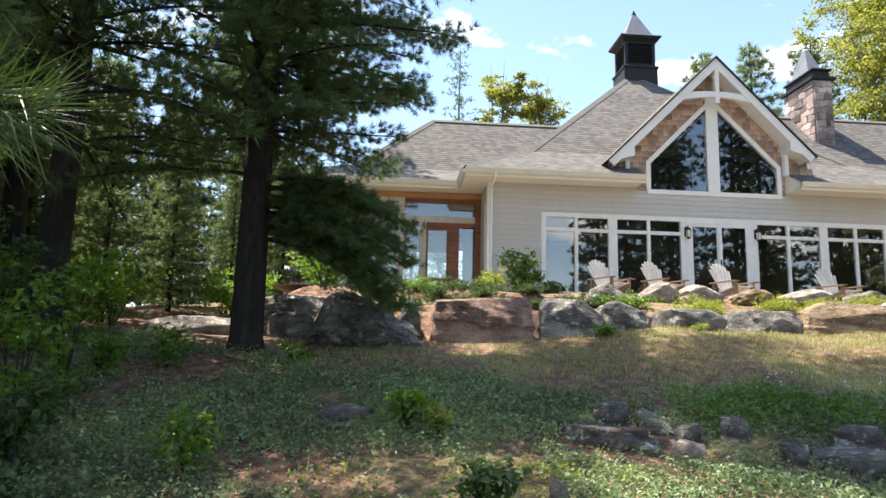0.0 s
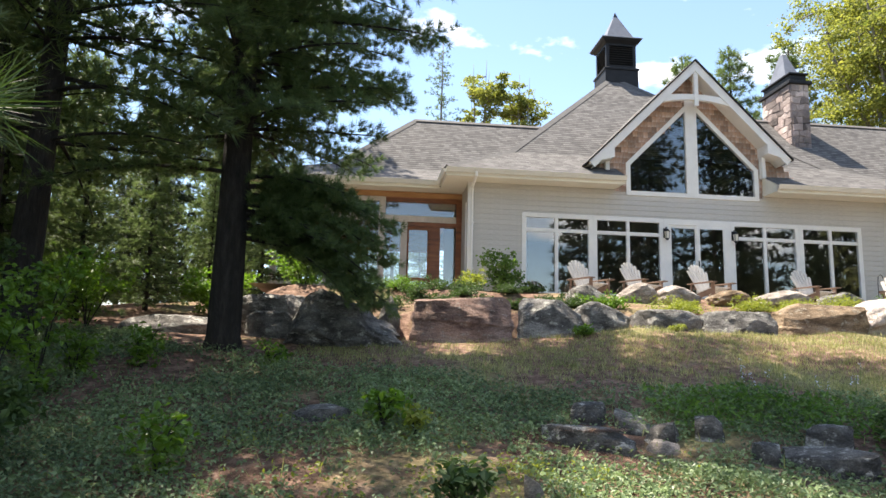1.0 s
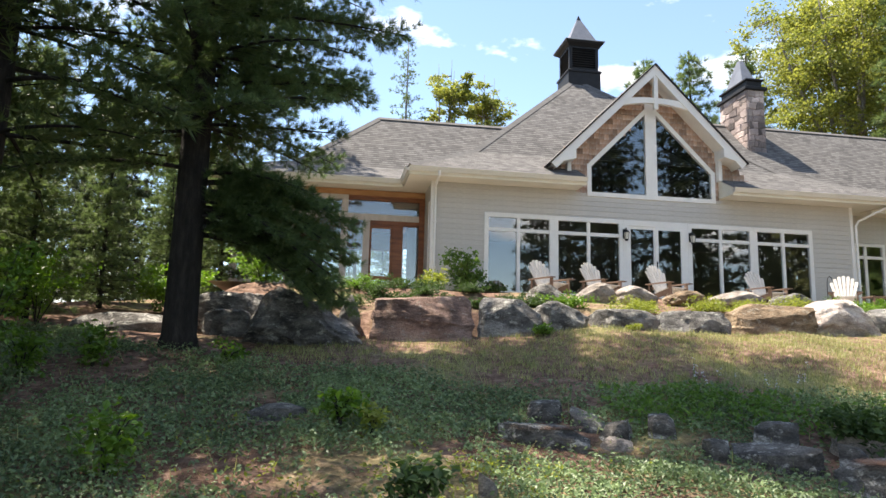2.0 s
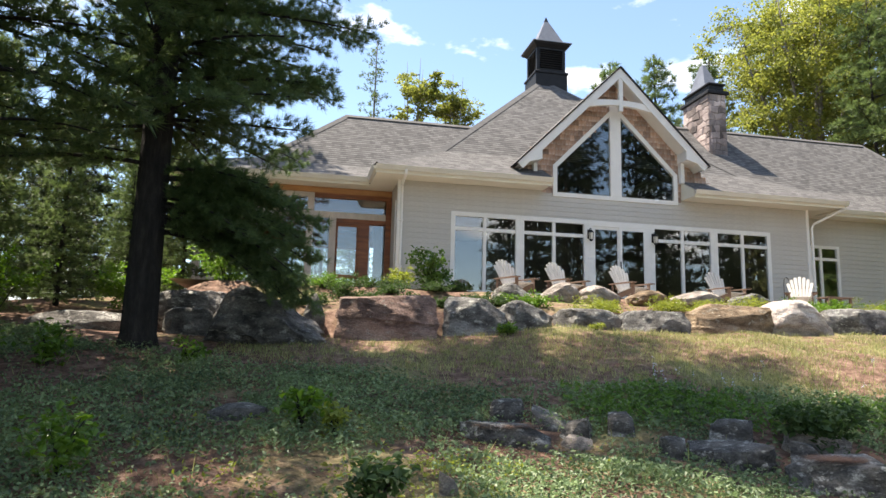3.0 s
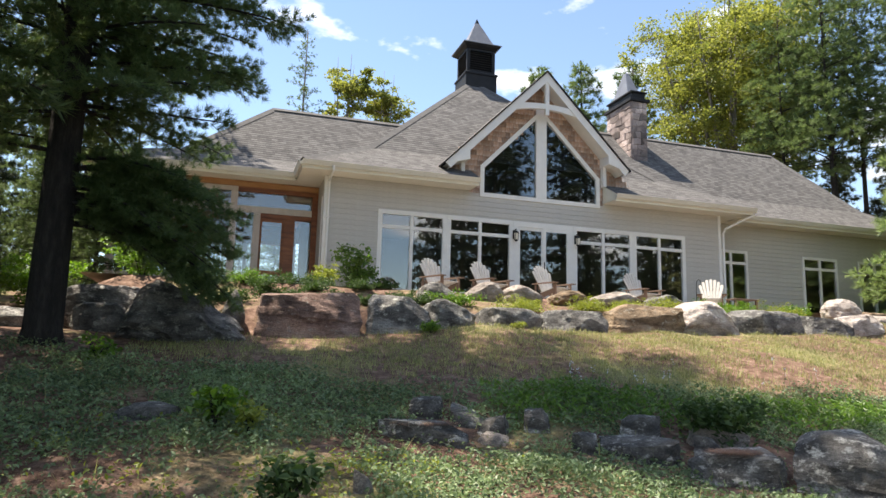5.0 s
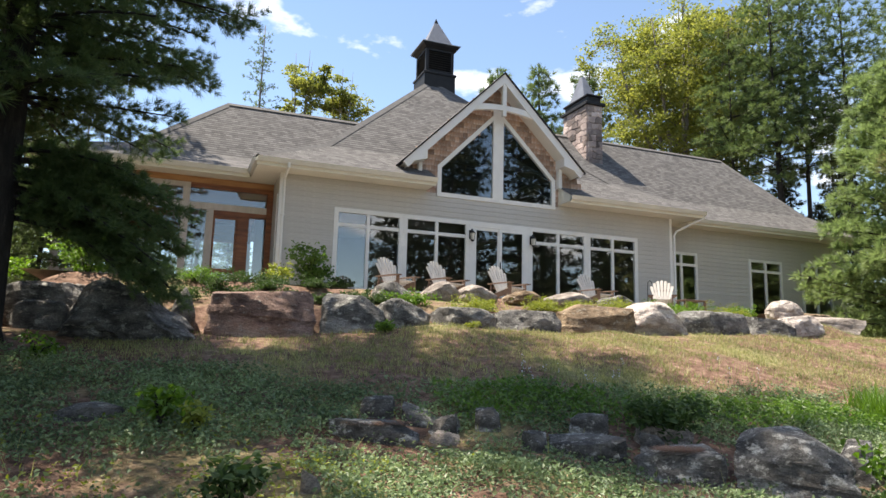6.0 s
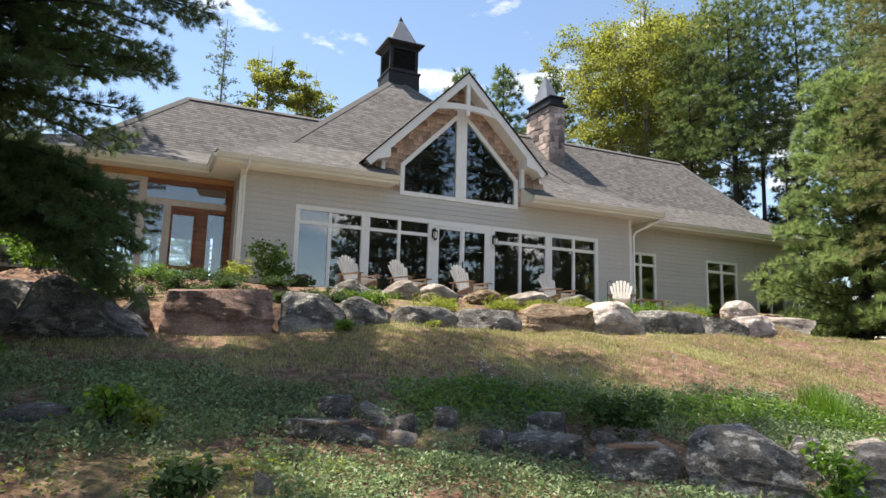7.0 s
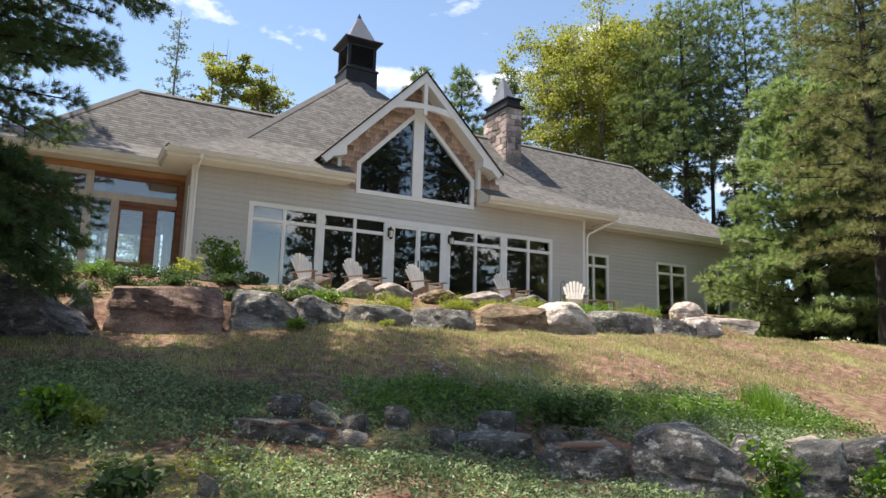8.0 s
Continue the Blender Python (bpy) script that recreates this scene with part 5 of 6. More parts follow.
def whorls(seed, z0, z1, step, n, length, rise=(0.0, 0.25), droop=(0.05, 0.3), taper=0.75, foot=1.0):
    """Rings of limbs that shorten towards the top."""
    r = random.Random(seed)
    out, z = [], z0
    while z < z1:
        u = (z - z0) / (z1 - z0)
        turn = r.random() * 6.28
        for k in range(n):
            L = length * (1 - taper * u ** 1.2) * r.uniform(0.65, 1.12) * (foot if u < 0.08 else 1)
            out.append((z + r.uniform(-0.4, 0.4) * step, turn + 6.283 * k / n + r.uniform(-0.35, 0.35), L, r.uniform(*rise) + 0.25 * u, r.uniform(*droop)))
        z += step * r.uniform(0.8, 1.25)
    return out


def ground_at(x, y):
    return float(surface_z(x, y))


def stand(tree, x, y, turn=0.0, scale=1.0, sink=0.0):
    tree.matrix_basis = pose(x, y, ground_at(x, y) - sink, 0, 0, turn) @ Matrix.Scale(scale, 4)
    return tree


def stand_copy(tree, x, y, turn, scale, sink=0.0, label=""):
    c = copy_thing(tree, pose(x, y, ground_at(x, y) - sink, 0, 0, turn) @ Matrix.Scale(scale / tree.scale[0], 4))
    if label:
        c["label"] = label
    return c


# the big pine in front of the boulders
r = random.Random(77)
limbs = whorls(7, 3.2, 6.6, 0.37, 6, 3.2, (-0.05, 0.15), (0.02, 0.2), 0.05)
limbs += whorls(8, 7.0, 20.5, 1.5, 4, 3.3, (0.05, 0.3), (0.0, 0.15), 0.8)
for z in (8.5, 10.0, 11.5, 13.0, 14.5, 16.0, 17.5):      # long boughs on the light side, above view, added to shade the ground
    for a in (-0.5, 0.1, 0.7):
        limbs.append((z + r.uniform(-0.4, 0.4), a + r.uniform(-0.25, 0.25), r.uniform(4.0, 5.6), r.uniform(0.05, 0.2), 0.08))
limbs += [(4.6, 0.15, 3.6, 0.02, 0.10), (5.1, -0.15, 3.7, 0.03, 0.12), (4.1, 0.05, 3.2, 0.03, 0.10), (5.6, 0.3, 3.7, 0.0, 0.10), (3.9, -0.35, 3.2, 0.05, 0.12),
          (2.35, -0.05, 2.09, 0.22, 0.42), (2.2, -0.3, 2.05, 0.10, 0.42), (2.55, 0.25, 2.00, 0.20, 0.32), (2.1, -0.55, 1.73, 0.02, 0.40), (2.3, -0.15, 2.18, -0.05, 0.28), (1.95, 0.1, 1.91, 0.05, 0.45),
          (2.0, -0.2, 2.14, -0.02, 0.36), (2.15, 0.02, 1.82, 0.20, 0.20), (1.9, -0.35, 2.27, 0.0, 0.40), (2.3, 0.3, 2.27, 0.06, 0.30), (2.4, -0.08, 2.37, 0.12, 0.34), (2.05, 0.2, 2.37, 0.0, 0.30), (2.5, -0.4, 2.00, 0.12, 0.3), (2.2, 0.1, 2.46, 0.04, 0.36), (1.75, -0.15, 2.00, 0.0, 0.52), (1.8, 0.1, 2.18, 0.0, 0.50), (1.7, -0.4, 1.91, 0.05, 0.55), (1.6, 0.0, 2.09, 0.05, 0.48), (1.85, -0.05, 2.37, 0.0, 0.50), (1.65, 0.25, 2.00, 0.0, 0.46),
          (2.9, 3.0, 2.4, 0.1, 0.2), (2.6, 3.6, 2.6, 0.05, 0.25), (3.2, 2.3, 2.4, 0.1, 0.2)]
# more boughs above view, added to shade the lawn and lower slope
for z in (13.0, 14.5, 16.0, 17.5, 19.0, 20.5, 22.0):
    for a in ((-0.9, -0.4, 0.2, 0.8) if z > 16.5 else (-0.2, 0.5, 0.9)):
        limbs.append((z + r.uniform(-0.4, 0.4), a + r.uniform(-0.2, 0.2), r.uniform(3.2, 4.6) * (1.0 if z < 19 else 0.8), r.uniform(0.05, 0.2), 0.08))
limbs = [q for k, q in enumerate(limbs) if q[0] > 7 or k % 5 not in (0, 2) or not 2.2 < q[1] % 6.283 < 4.3]
# unseen upper limbs thinned so that sun flecks reach the slope
limbs = [q for q in limbs if q[0] < 7 or not 2.7 < q[1] % 6.283 < 4.0]
limbs = [q for k, q in enumerate(limbs) if q[0] < 7.5 or k % 5 in (0, 2) or 0.3 < q[1] < 2.2]
limbs = [(q[0], q[1], min(q[2], 2.55 if q[0] < 4.9 else 3.1), q[3], q[4]) if 2.9 < q[0] < 6.7 and math.cos(q[1]) > 0.4 else q for q in limbs]
# long unseen boughs added to cast shade over the lawn
for z in (11.0, 12.5, 14.0, 15.5, 17.0):
    for a in (0.8, 1.15, 1.5):
        limbs.append((z + r.uniform(-0.4, 0.4), a + r.uniform(-0.15, 0.15), r.uniform(4.6, 5.6), r.uniform(0.05, 0.2), 0.06))
limbs = [q for k, q in enumerate(limbs) if q[0] < 10 or k % 4]
limbs = [q for k, q in enumerate(limbs) if q[0] > 7 or not (2.0 < q[1] % 6.283 < 4.4 and q[0] > 3.0 and k % 3 == 0)]
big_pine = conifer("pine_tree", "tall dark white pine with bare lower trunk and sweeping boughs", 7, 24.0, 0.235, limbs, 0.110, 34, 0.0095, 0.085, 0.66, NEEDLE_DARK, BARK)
stand(big_pine, -4.03, -8.45)

WOODS = "pines of the shoreline wood"
limbs = whorls(21, 3.2, 11.8, 0.56, 5, 3.3, (-0.1, 0.2), (0.0, 0.25), 0.75)
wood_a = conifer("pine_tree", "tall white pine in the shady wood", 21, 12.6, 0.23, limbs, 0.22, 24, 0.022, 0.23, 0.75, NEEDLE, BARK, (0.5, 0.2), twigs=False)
tagged(wood_a, group=WOODS)
stand(wood_a, -6.75, -8.9, 40)
limbs = whorls(31, 0.7, 13.0, 0.55, 6, 2.8, (-0.05, 0.2), (0.0, 0.2), 0.85)
wood_b = conifer("pine_tree", "bushy mid-green white pine", 31, 13.5, 0.16, limbs, 0.30, 24, 0.028, 0.33, 0.65, NEEDLE, BARK, twigs=False)
tagged(wood_b, group=WOODS)
stand(wood_b, -9.5, -1.5, 10, 0.5)
r = random.Random(5)
# (-9.6, -9.2) and the last two: out of view, added to shade the left slope
for x, y, s in ((-8.3, -6.8, 0.95), (-9.6, -9.2, 1.3), (-12.0, -5.5, 0.9), (-15.5, -1.0, 1.15), (-13.0, -10.5, 1.0), (-18.0, 5.0, 1.2), (-7.0, -16.8, 1.0), (-8.2, -13.6, 1.05)):
    stand_copy(wood_a, x, y, r.uniform(0, 360), s)
for x, y, s in ((-12.8, 1.0, 0.6), (-7.6, 5.8, 0.75), (-11.0, 4.0, 0.55), (-9.4, 2.4, 0.42), (-13.0, 6.5, 0.6), (-6.6, 10.5, 0.5), (-10.5, 10.0, 0.6), (-16.5, 3.0, 0.6), (-6.4, 3.2, 0.40), (-11.6, -2.4, 0.40), (-7.0, -2.6, 0.36), (-4.9, 0.2, 0.36), (-6.1, -0.6, 0.30), (-22.0, -8.0, 1.1), (-18.0, -12.0, 1.0), (-24.0, 6.0, 1.3), (-20.0, 13.0, 1.2), (-27.0, -3.0, 1.3), (-16.0, -15.5, 0.9), (-16.0, -6.0, 1.1), (-11.0, -7.2, 0.7), (-8.2, 8.5, 0.5), (-20.0, 0.0, 1.2), (-14.5, 9.0, 0.6), (-9.8, -12.0, 0.6), (-8.9, -5.4, 0.5), (-7.8, -4.3, 0.42), (-10.5, -7.9, 0.5)):
    stand_copy(wood_b, x, y, r.uniform(0, 360), s)

# small trees beyond the porch
for x, y, s in ((-5.5, 15.0, 0.5), (-2.6, 16.0, 0.55), (0.5, 15.5, 0.5), (-4.0, 19.5, 0.6), (-8.5, 14.0, 0.55), (-1.0, 21.0, 0.65)):
    stand_copy(wood_b, x, y, r.uniform(0, 360), s, label="small bushy pine beyond the porch")

# behind the house
limbs = whorls(41, 3.0, 23.8, 0.85, 5, 3.7, (-0.05, 0.2), (0.0, 0.2), 0.80)
spruce = conifer("spruce_tree", "thin old spruce with ragged sparse branches", 41, 24.5, 0.20, limbs, 0.20, 14, 0.030, 0.30, 0.34, NEEDLE, BARK_PALE, category="spruce tree", twigs=False)
stand(spruce, 2.43, 26.5, 0, 0.84)
stand_copy(spruce, -7.2, 24.0, 80, 0.62, label="thin young spruce with sparse branches")
stand_copy(wood_b, 21.0, 21.5, 0, 1.42, label="pine rising behind the roof")
stand_copy(wood_b, 25.3, 22.0, 130, 1.5, label="pine rising behind the roof")
stand_copy(wood_b, 19.0, 24.0, 230, 1.45, label="pine rising behind the roof")


def crown_tree(name, label, seed, height, centre, radii, clumps, leaves, leaf, mat, bark, trunk=0.25, clump=1.2, category="maple tree", forks=7):
    """A trunk that forks into limbs; the crown is many uneven clumps of leaves, each on its own twig, with gaps between."""
    rs = np.random.RandomState(seed)
    tree = thing(name, label, category)
    C = np.array([0, 0, centre])
    R = np.array(radii)
    fork = np.array([rs.uniform(-0.2, 0.2), rs.uniform(-0.2, 0.2), centre - radii[2] * 0.95])
    pieces = [tube_arrays([(0, 0, -0.4), (0.1, 0, fork[2] * 0.4), tuple(fork)], [trunk * 1.25, trunk, trunk * 0.75], 9)]
    nodes = []
    for k in range(forks):
        a = 6.283 * k / forks + rs.uniform(-0.3, 0.3)
        out = 0.15 if k == 0 else rs.uniform(0.35, 0.72)
        tip = C + R * np.array([math.cos(a) * out, math.sin(a) * out, rs.uniform(0.25, 0.85) if k else 0.9])
        bend = (fork + tip) / 2 + np.array([math.cos(a), math.sin(a), 0]) * R[0] * 0.10
        path = [fork * (1 - u) ** 2 + 2 * bend * u * (1 - u) + tip * u * u for u in np.linspace(0, 1, 8)]
        pieces.append(tube_arrays(path, [trunk * 0.55 * (1 - 0.85 * u) for u in np.linspace(0, 1, 8)], 6))
        nodes += path[2:]
    nodes = np.array(nodes)
    d = unit_rows(rs.normal(size=(clumps, 3)))
    reach = rs.uniform(0.35, 1.0, clumps) ** 0.55 * (0.80 + 0.22 * np.sin(3.1 * d[:, 0] + seed) * np.sin(2.7 * d[:, 1] + 1.3 * seed) + 0.12 * np.sin(5.3 * d[:, 2]))
    tips = C + d * R * reach[:, None]
    P = []
    for q in tips:
        low = nodes[:, 2] < q[2] + 0.5
        pool = nodes[low] if low.any() else nodes
        j = pool[np.argmin(np.linalg.norm(pool - q, axis=1))]
        m = (j + q) / 2 + np.array([0, 0, 0.12 * np.linalg.norm(q - j)])
        pieces.append(tube_arrays([j, m, q], [0.05, 0.03, 0.012], 4))
        size = clump * rs.uniform(0.55, 1.35)
        n = int(leaves * rs.uniform(0.5, 1.4) / clumps)
        sub = q + rs.normal(size=(7, 3)) * size * np.array([0.55, 0.55, 0.28])
        pick = sub[rs.randint(0, 7, n)]
        P.append(pick + rs.normal(size=(n, 3)) * size * np.array([0.27, 0.27, 0.15]))
    v, f = joined(pieces)
    mesh_part("trunk", v, f, bark, tree, smooth=True)
    v, f = leaf_arrays(rs, np.concatenate(P), leaf, 0.5, 0.8)
    mesh_part("crown", v, f, mat, tree)
    return tree


maple = crown_tree("maple_tree", "tall sunlit maple with yellow-green crown", 4, 24.0, 16.6, (6.6, 5.4, 8.8), 120, 46000, 0.18, LEAF_MAPLE, BARK_PALE, 0.34, 1.2)
stand(maple, 28.2, 16.0, 0)
stand_copy(maple, 32.6, 19.0, 140, 1.05)
birch = crown_tree("birch_tree", "slender yellow-green tree behind the roof", 9, 18.0, 14.6, (1.9, 1.8, 4.6), 44, 8000, 0.19, LEAF_MAPLE, BARK_PALE, 0.13, 0.62, "tree", 5)
stand(birch, 5.1, 25.0, 0, 1.0)
stand_copy(birch, 7.9, 25.5, 100, 0.97)

# pines on the far side
limbs = whorls(51, 10.5, 21.3, 0.95, 5, 3.8, (0.0, 0.25), (0.0, 0.2), 0.6)
tall_pine = conifer("pine_tree", "tall pine with long bare trunk and layered boughs", 51, 22.0, 0.17, limbs, 0.36, 17, 0.042, 0.34, 0.8, NEEDLE, BARK, twigs=False)
tagged(tall_pine, group="pines beyond the wing")
stand(tall_pine, 30.9, 10.4)
for x, y, t_, s in ((33.6, 8.0, 70, 1.0), (29.2, 9.0, 15, 0.92), (28.0, 11.0, 260, 0.85), (32.0, 9.4, 130, 0.96), (39.5, 8.5, 160, 1.1), (37.0, 3.0, 220, 1.0), (41.0, -2.0, 300, 1.0), (46.0, 5.0, 250, 1.2), (31.5, -3.5, 35, 0.9), (48.0, 12.0, 180, 1.3)):
    stand_copy(tall_pine, x, y, t_, s)
stand_copy(tall_pine, -6.2, 5.0, 50, 0.8, label="tall pine beside the porch roof")
# unseen pine at the wood edge, added so its crown shades the near slope
stand_copy(tall_pine, -6.6, -12.0, 120, 0.95, label="bare-trunked pine out of view, added to shade the slope")
limbs = whorls(61, 0.5, 9.6, 0.42, 7, 3.8, (0.05, 0.35), (0.0, 0.2), 0.72)
young_pine = conifer("pine_tree", "bushy bright green young white pine beside the wing", 61, 10.4, 0.17, limbs, 0.27, 32, 0.028, 0.20, 0.66, NEEDLE_BLUE, BARK, twigs=False)
stand(young_pine, 21.2, -3.6)
stand_copy(young_pine, 26.0, -3.5, 130, 1.15)
for x, y, t_, s in ((29.5, -6.5, 40, 0.6), (36.5, -6.0, 200, 0.7), (31.5, -1.5, 300, 0.6), (35.0, 2.0, 120, 0.6)):
    stand_copy(wood_b, x, y, t_, s, label="bushy pine at the edge of the lawn")
limbs = whorls(71, 3.0, 15.0, 0.55, 6, 3.3, (-0.05, 0.2), (0.0, 0.25), 0.7)
rusty_pine = conifer("pine_tree", "red pine with grey trunk and rust-tinged needles", 71, 16.0, 0.21, limbs, 0.23, 26, 0.018, 0.20, 0.62, NEEDLE_RUSTY, BARK)
stand(rusty_pine, 20.2, -6.8, 30)

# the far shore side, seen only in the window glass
# a darker copy of the pine needles, its colour standing in for shade
NEEDLE_SHADE = leaf_material("shaded_pine_needles", (0.018, 0.030, 0.014), (0.055, 0.075, 0.030), 0.6, 0.12)
limbs = whorls(51, 4.0, 21.0, 0.75, 5, 3.6, (0.0, 0.25), (0.0, 0.2), 0.65)
shore_pine = conifer("pine_tree", "tall shoreline pine mirrored in the windows, needles darkened as shade", 52, 22.0, 0.24, limbs, 0.36, 20, 0.05, 0.34, 0.8, NEEDLE_SHADE, BARK, twigs=False)
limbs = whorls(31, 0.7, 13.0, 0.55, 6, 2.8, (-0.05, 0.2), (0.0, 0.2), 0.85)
shore_bush = conifer("pine_tree", "bushy shoreline pine mirrored in the windows, needles darkened as shade", 32, 13.5, 0.16, limbs, 0.30, 24, 0.034, 0.33, 0.65, NEEDLE_SHADE, BARK, twigs=False)
stand(shore_pine, 46.0, -27.0)
stand(shore_bush, 47.0, -23.0)
# the same shade-coloured needles, set where the wood would look too bright
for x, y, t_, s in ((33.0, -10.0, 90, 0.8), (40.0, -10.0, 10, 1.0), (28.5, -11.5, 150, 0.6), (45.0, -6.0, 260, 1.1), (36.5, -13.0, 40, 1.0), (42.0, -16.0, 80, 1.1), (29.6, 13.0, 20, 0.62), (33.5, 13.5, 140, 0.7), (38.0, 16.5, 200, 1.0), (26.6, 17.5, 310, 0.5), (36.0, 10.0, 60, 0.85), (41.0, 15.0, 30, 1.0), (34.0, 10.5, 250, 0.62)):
    stand_copy(shore_bush, x, y, t_, s, label="bushy pine of the wood, needles darkened as shade")
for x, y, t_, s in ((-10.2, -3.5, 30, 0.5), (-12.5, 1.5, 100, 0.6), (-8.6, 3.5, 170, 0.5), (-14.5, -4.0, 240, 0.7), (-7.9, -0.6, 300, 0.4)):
    stand_copy(shore_bush, x, y, t_, s, label="bushy pine deep in the shoreline wood, needles darkened as shade")
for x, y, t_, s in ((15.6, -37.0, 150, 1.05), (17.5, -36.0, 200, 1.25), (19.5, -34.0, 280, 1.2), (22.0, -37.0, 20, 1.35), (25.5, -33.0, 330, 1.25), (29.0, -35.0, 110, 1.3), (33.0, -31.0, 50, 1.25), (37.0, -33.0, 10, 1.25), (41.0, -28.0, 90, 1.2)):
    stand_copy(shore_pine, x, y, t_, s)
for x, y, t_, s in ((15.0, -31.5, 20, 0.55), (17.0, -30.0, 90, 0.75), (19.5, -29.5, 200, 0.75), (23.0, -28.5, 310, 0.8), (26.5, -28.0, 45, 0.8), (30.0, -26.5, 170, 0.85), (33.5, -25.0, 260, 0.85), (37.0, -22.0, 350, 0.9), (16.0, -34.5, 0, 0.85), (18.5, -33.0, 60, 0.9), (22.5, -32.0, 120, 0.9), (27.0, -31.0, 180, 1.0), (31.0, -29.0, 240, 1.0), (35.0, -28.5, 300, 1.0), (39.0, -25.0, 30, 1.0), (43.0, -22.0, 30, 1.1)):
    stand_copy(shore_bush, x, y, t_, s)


def shrub(name, label, seed, x, y, radius, height, leaves, leaf, mat, category="shrub", stems=7, up=0.5, z=None, low=0.0):
    """Stems from one foot, leaves along their outer ends."""
    rs = np.random.RandomState(seed)
    zz = ground_at(x, y) if z is None else z
    plant = thing(name, label, category, at=(x, y, zz))
    pieces, ends = [], []
    for k in range(stems):
        a = 6.283 * k / stems + rs.uniform(-0.4, 0.4)
        q = np.array([math.cos(a), math.sin(a), 0]) * radius * rs.uniform(0.3, 1.0) + np.array([0, 0, height * rs.uniform(0.6, 1.0)])
        m = q * np.array([0.4, 0.4, 0.6])
        pieces.append(tube_arrays([(0, 0, -0.05), m, q], [0.012, 0.008, 0.003], 4))
        for _ in range(max(3, leaves // (stems * 22))):
            u = rs.uniform(low, 1.0)
            ends.append((m * (1 - u) + q * u if rs.rand() < 0.7 else m * u) + rs.normal(scale=radius * 0.22, size=3) * np.array([1, 1, 0.7]))
    ends = np.array(ends)
    ends[:, 2] = np.abs(ends[:, 2])
    n = max(1, leaves // len(ends))
    P = np.repeat(ends, n, 0) + rs.normal(scale=max(leaf * 0.9, radius * 0.10), size=(len(ends) * n, 3)) * np.array([1, 1, 0.6])
    P[:, 2] = np.maximum(P[:, 2], 0.01)
    v, f = joined(pieces)
    tagged(mesh_part("stem", v, f, BARK, plant), kind="stuff")
    v, f = broad_leaf_arrays(rs, P, leaf, up, 0.72)
    mesh_part("foliage", v, f, mat, plant)
    return plant


shrub("bush", "leafy dark green bush against the siding", 1, 1.55, -1.0, 0.46, 1.30, 1700, 0.10, LEAF_MID, z=-0.40)
shrub("bush", "leafy dark green bush against the siding", 2, 2.15, -1.2, 0.36, 0.5, 900, 0.09, LEAF_DARK, z=-0.40)
shrub("bush", "lime-green spirea bush by the porch corner", 3, 0.50, -2.2, 0.40, 0.70, 1700, 0.06, LEAF_LIME, z=-0.40)
for k, (x, y, rad, h, mt, lab) in enumerate((
        (-0.5, -5.6, 0.4, 0.24, LEAF_DARK, "low green perennial behind the boulders"), (0.3, -5.4, 0.42, 0.26, LEAF_DARK, "low green perennial behind the boulders"),
        (1.0, -5.6, 0.4, 0.24, LEAF_DARK, "low green perennial behind the boulders"), (1.7, -5.5, 0.5, 0.24, LEAF_DARK, "low green perennial behind the boulders"),
        (0.1, -4.2, 0.42, 0.24, LEAF_DARK, "low green perennial behind the boulders"), (1.1, -4.0, 0.42, 0.26, LEAF_DARK, "low green perennial behind the boulders"),
        (2.2, -5.3, 0.4, 0.2, LEAF_DARK, "low green perennial behind the boulders"), (-1.6, -5.6, 0.5, 0.22, LEAF_DARK, "low green perennial behind the boulders"),
        (-0.4, -3.7, 0.5, 0.45, LEAF_DARK, "low green perennial below the porch"), (-1.3, -4.1, 0.55, 0.45, LEAF_MID, "low green perennial below the porch"), (-2.2, -4.4, 0.55, 0.5, LEAF_DARK, "low green perennial below the porch"), (-0.9, -4.9, 0.5, 0.4, LEAF_DARK, "low green perennial below the porch"), (0.4, -3.2, 0.5, 0.4, LEAF_DARK, "low green perennial below the porch"),
        (2.7, -6.0, 0.50, 0.36, LEAF_BRIGHT, "bright green mounded perennial on the bed"), (4.15, -6.0, 0.62, 0.28, LEAF_LIME, "yellow-green sedum mat on the bed"),
        (5.7, -5.9, 0.60, 0.24, LEAF_LIME, "yellow-green sedum mat on the bed"), (6.6, -5.8, 0.5, 0.22, LEAF_LIME, "yellow-green sedum mat on the bed"), (7.7, -5.6, 0.6, 0.30, LEAF_LIME, "yellow-green sedum mat on the bed"),
        (4.85, -5.0, 0.16, 0.30, LEAF_LIME, "small yellow-green grass tuft"), (8.4, -4.9, 0.20, 0.32, LEAF_LIME, "small yellow-green grass tuft"),
        (9.3, -5.4, 0.6, 0.38, LEAF_BRIGHT, "bright green mounded perennial on the bed"), (10.2, -5.2, 0.6, 0.38, LEAF_BRIGHT, "bright green mounded perennial on the bed"), (11.2, -5.4, 0.6, 0.32, LEAF_LIME, "yellow-green sedum mat on the bed"),
        (12.3, -4.8, 0.55, 0.42, LEAF_BRIGHT, "bright green mounded perennial on the bed"), (8.9, -6.2, 0.3, 0.25, LEAF_BRIGHT, "bright green mounded perennial on the bed"), (1.75, -7.45, 0.20, 0.25, LEAF_BRIGHT, "green sprig at the foot of a boulder"), (3.4, -7.4, 0.12, 0.15, LEAF_LIME, "green sprig at the foot of a boulder"))):
    shrub("perennial", lab, 20 + k, x, y, rad, h * (0.5 if mt is LEAF_LIME else 0.52), int((2200 if mt is LEAF_LIME else 1500) * rad / 0.5), 0.036 if mt is LEAF_LIME else 0.046, mt, "garden plant", 9, 0.6)
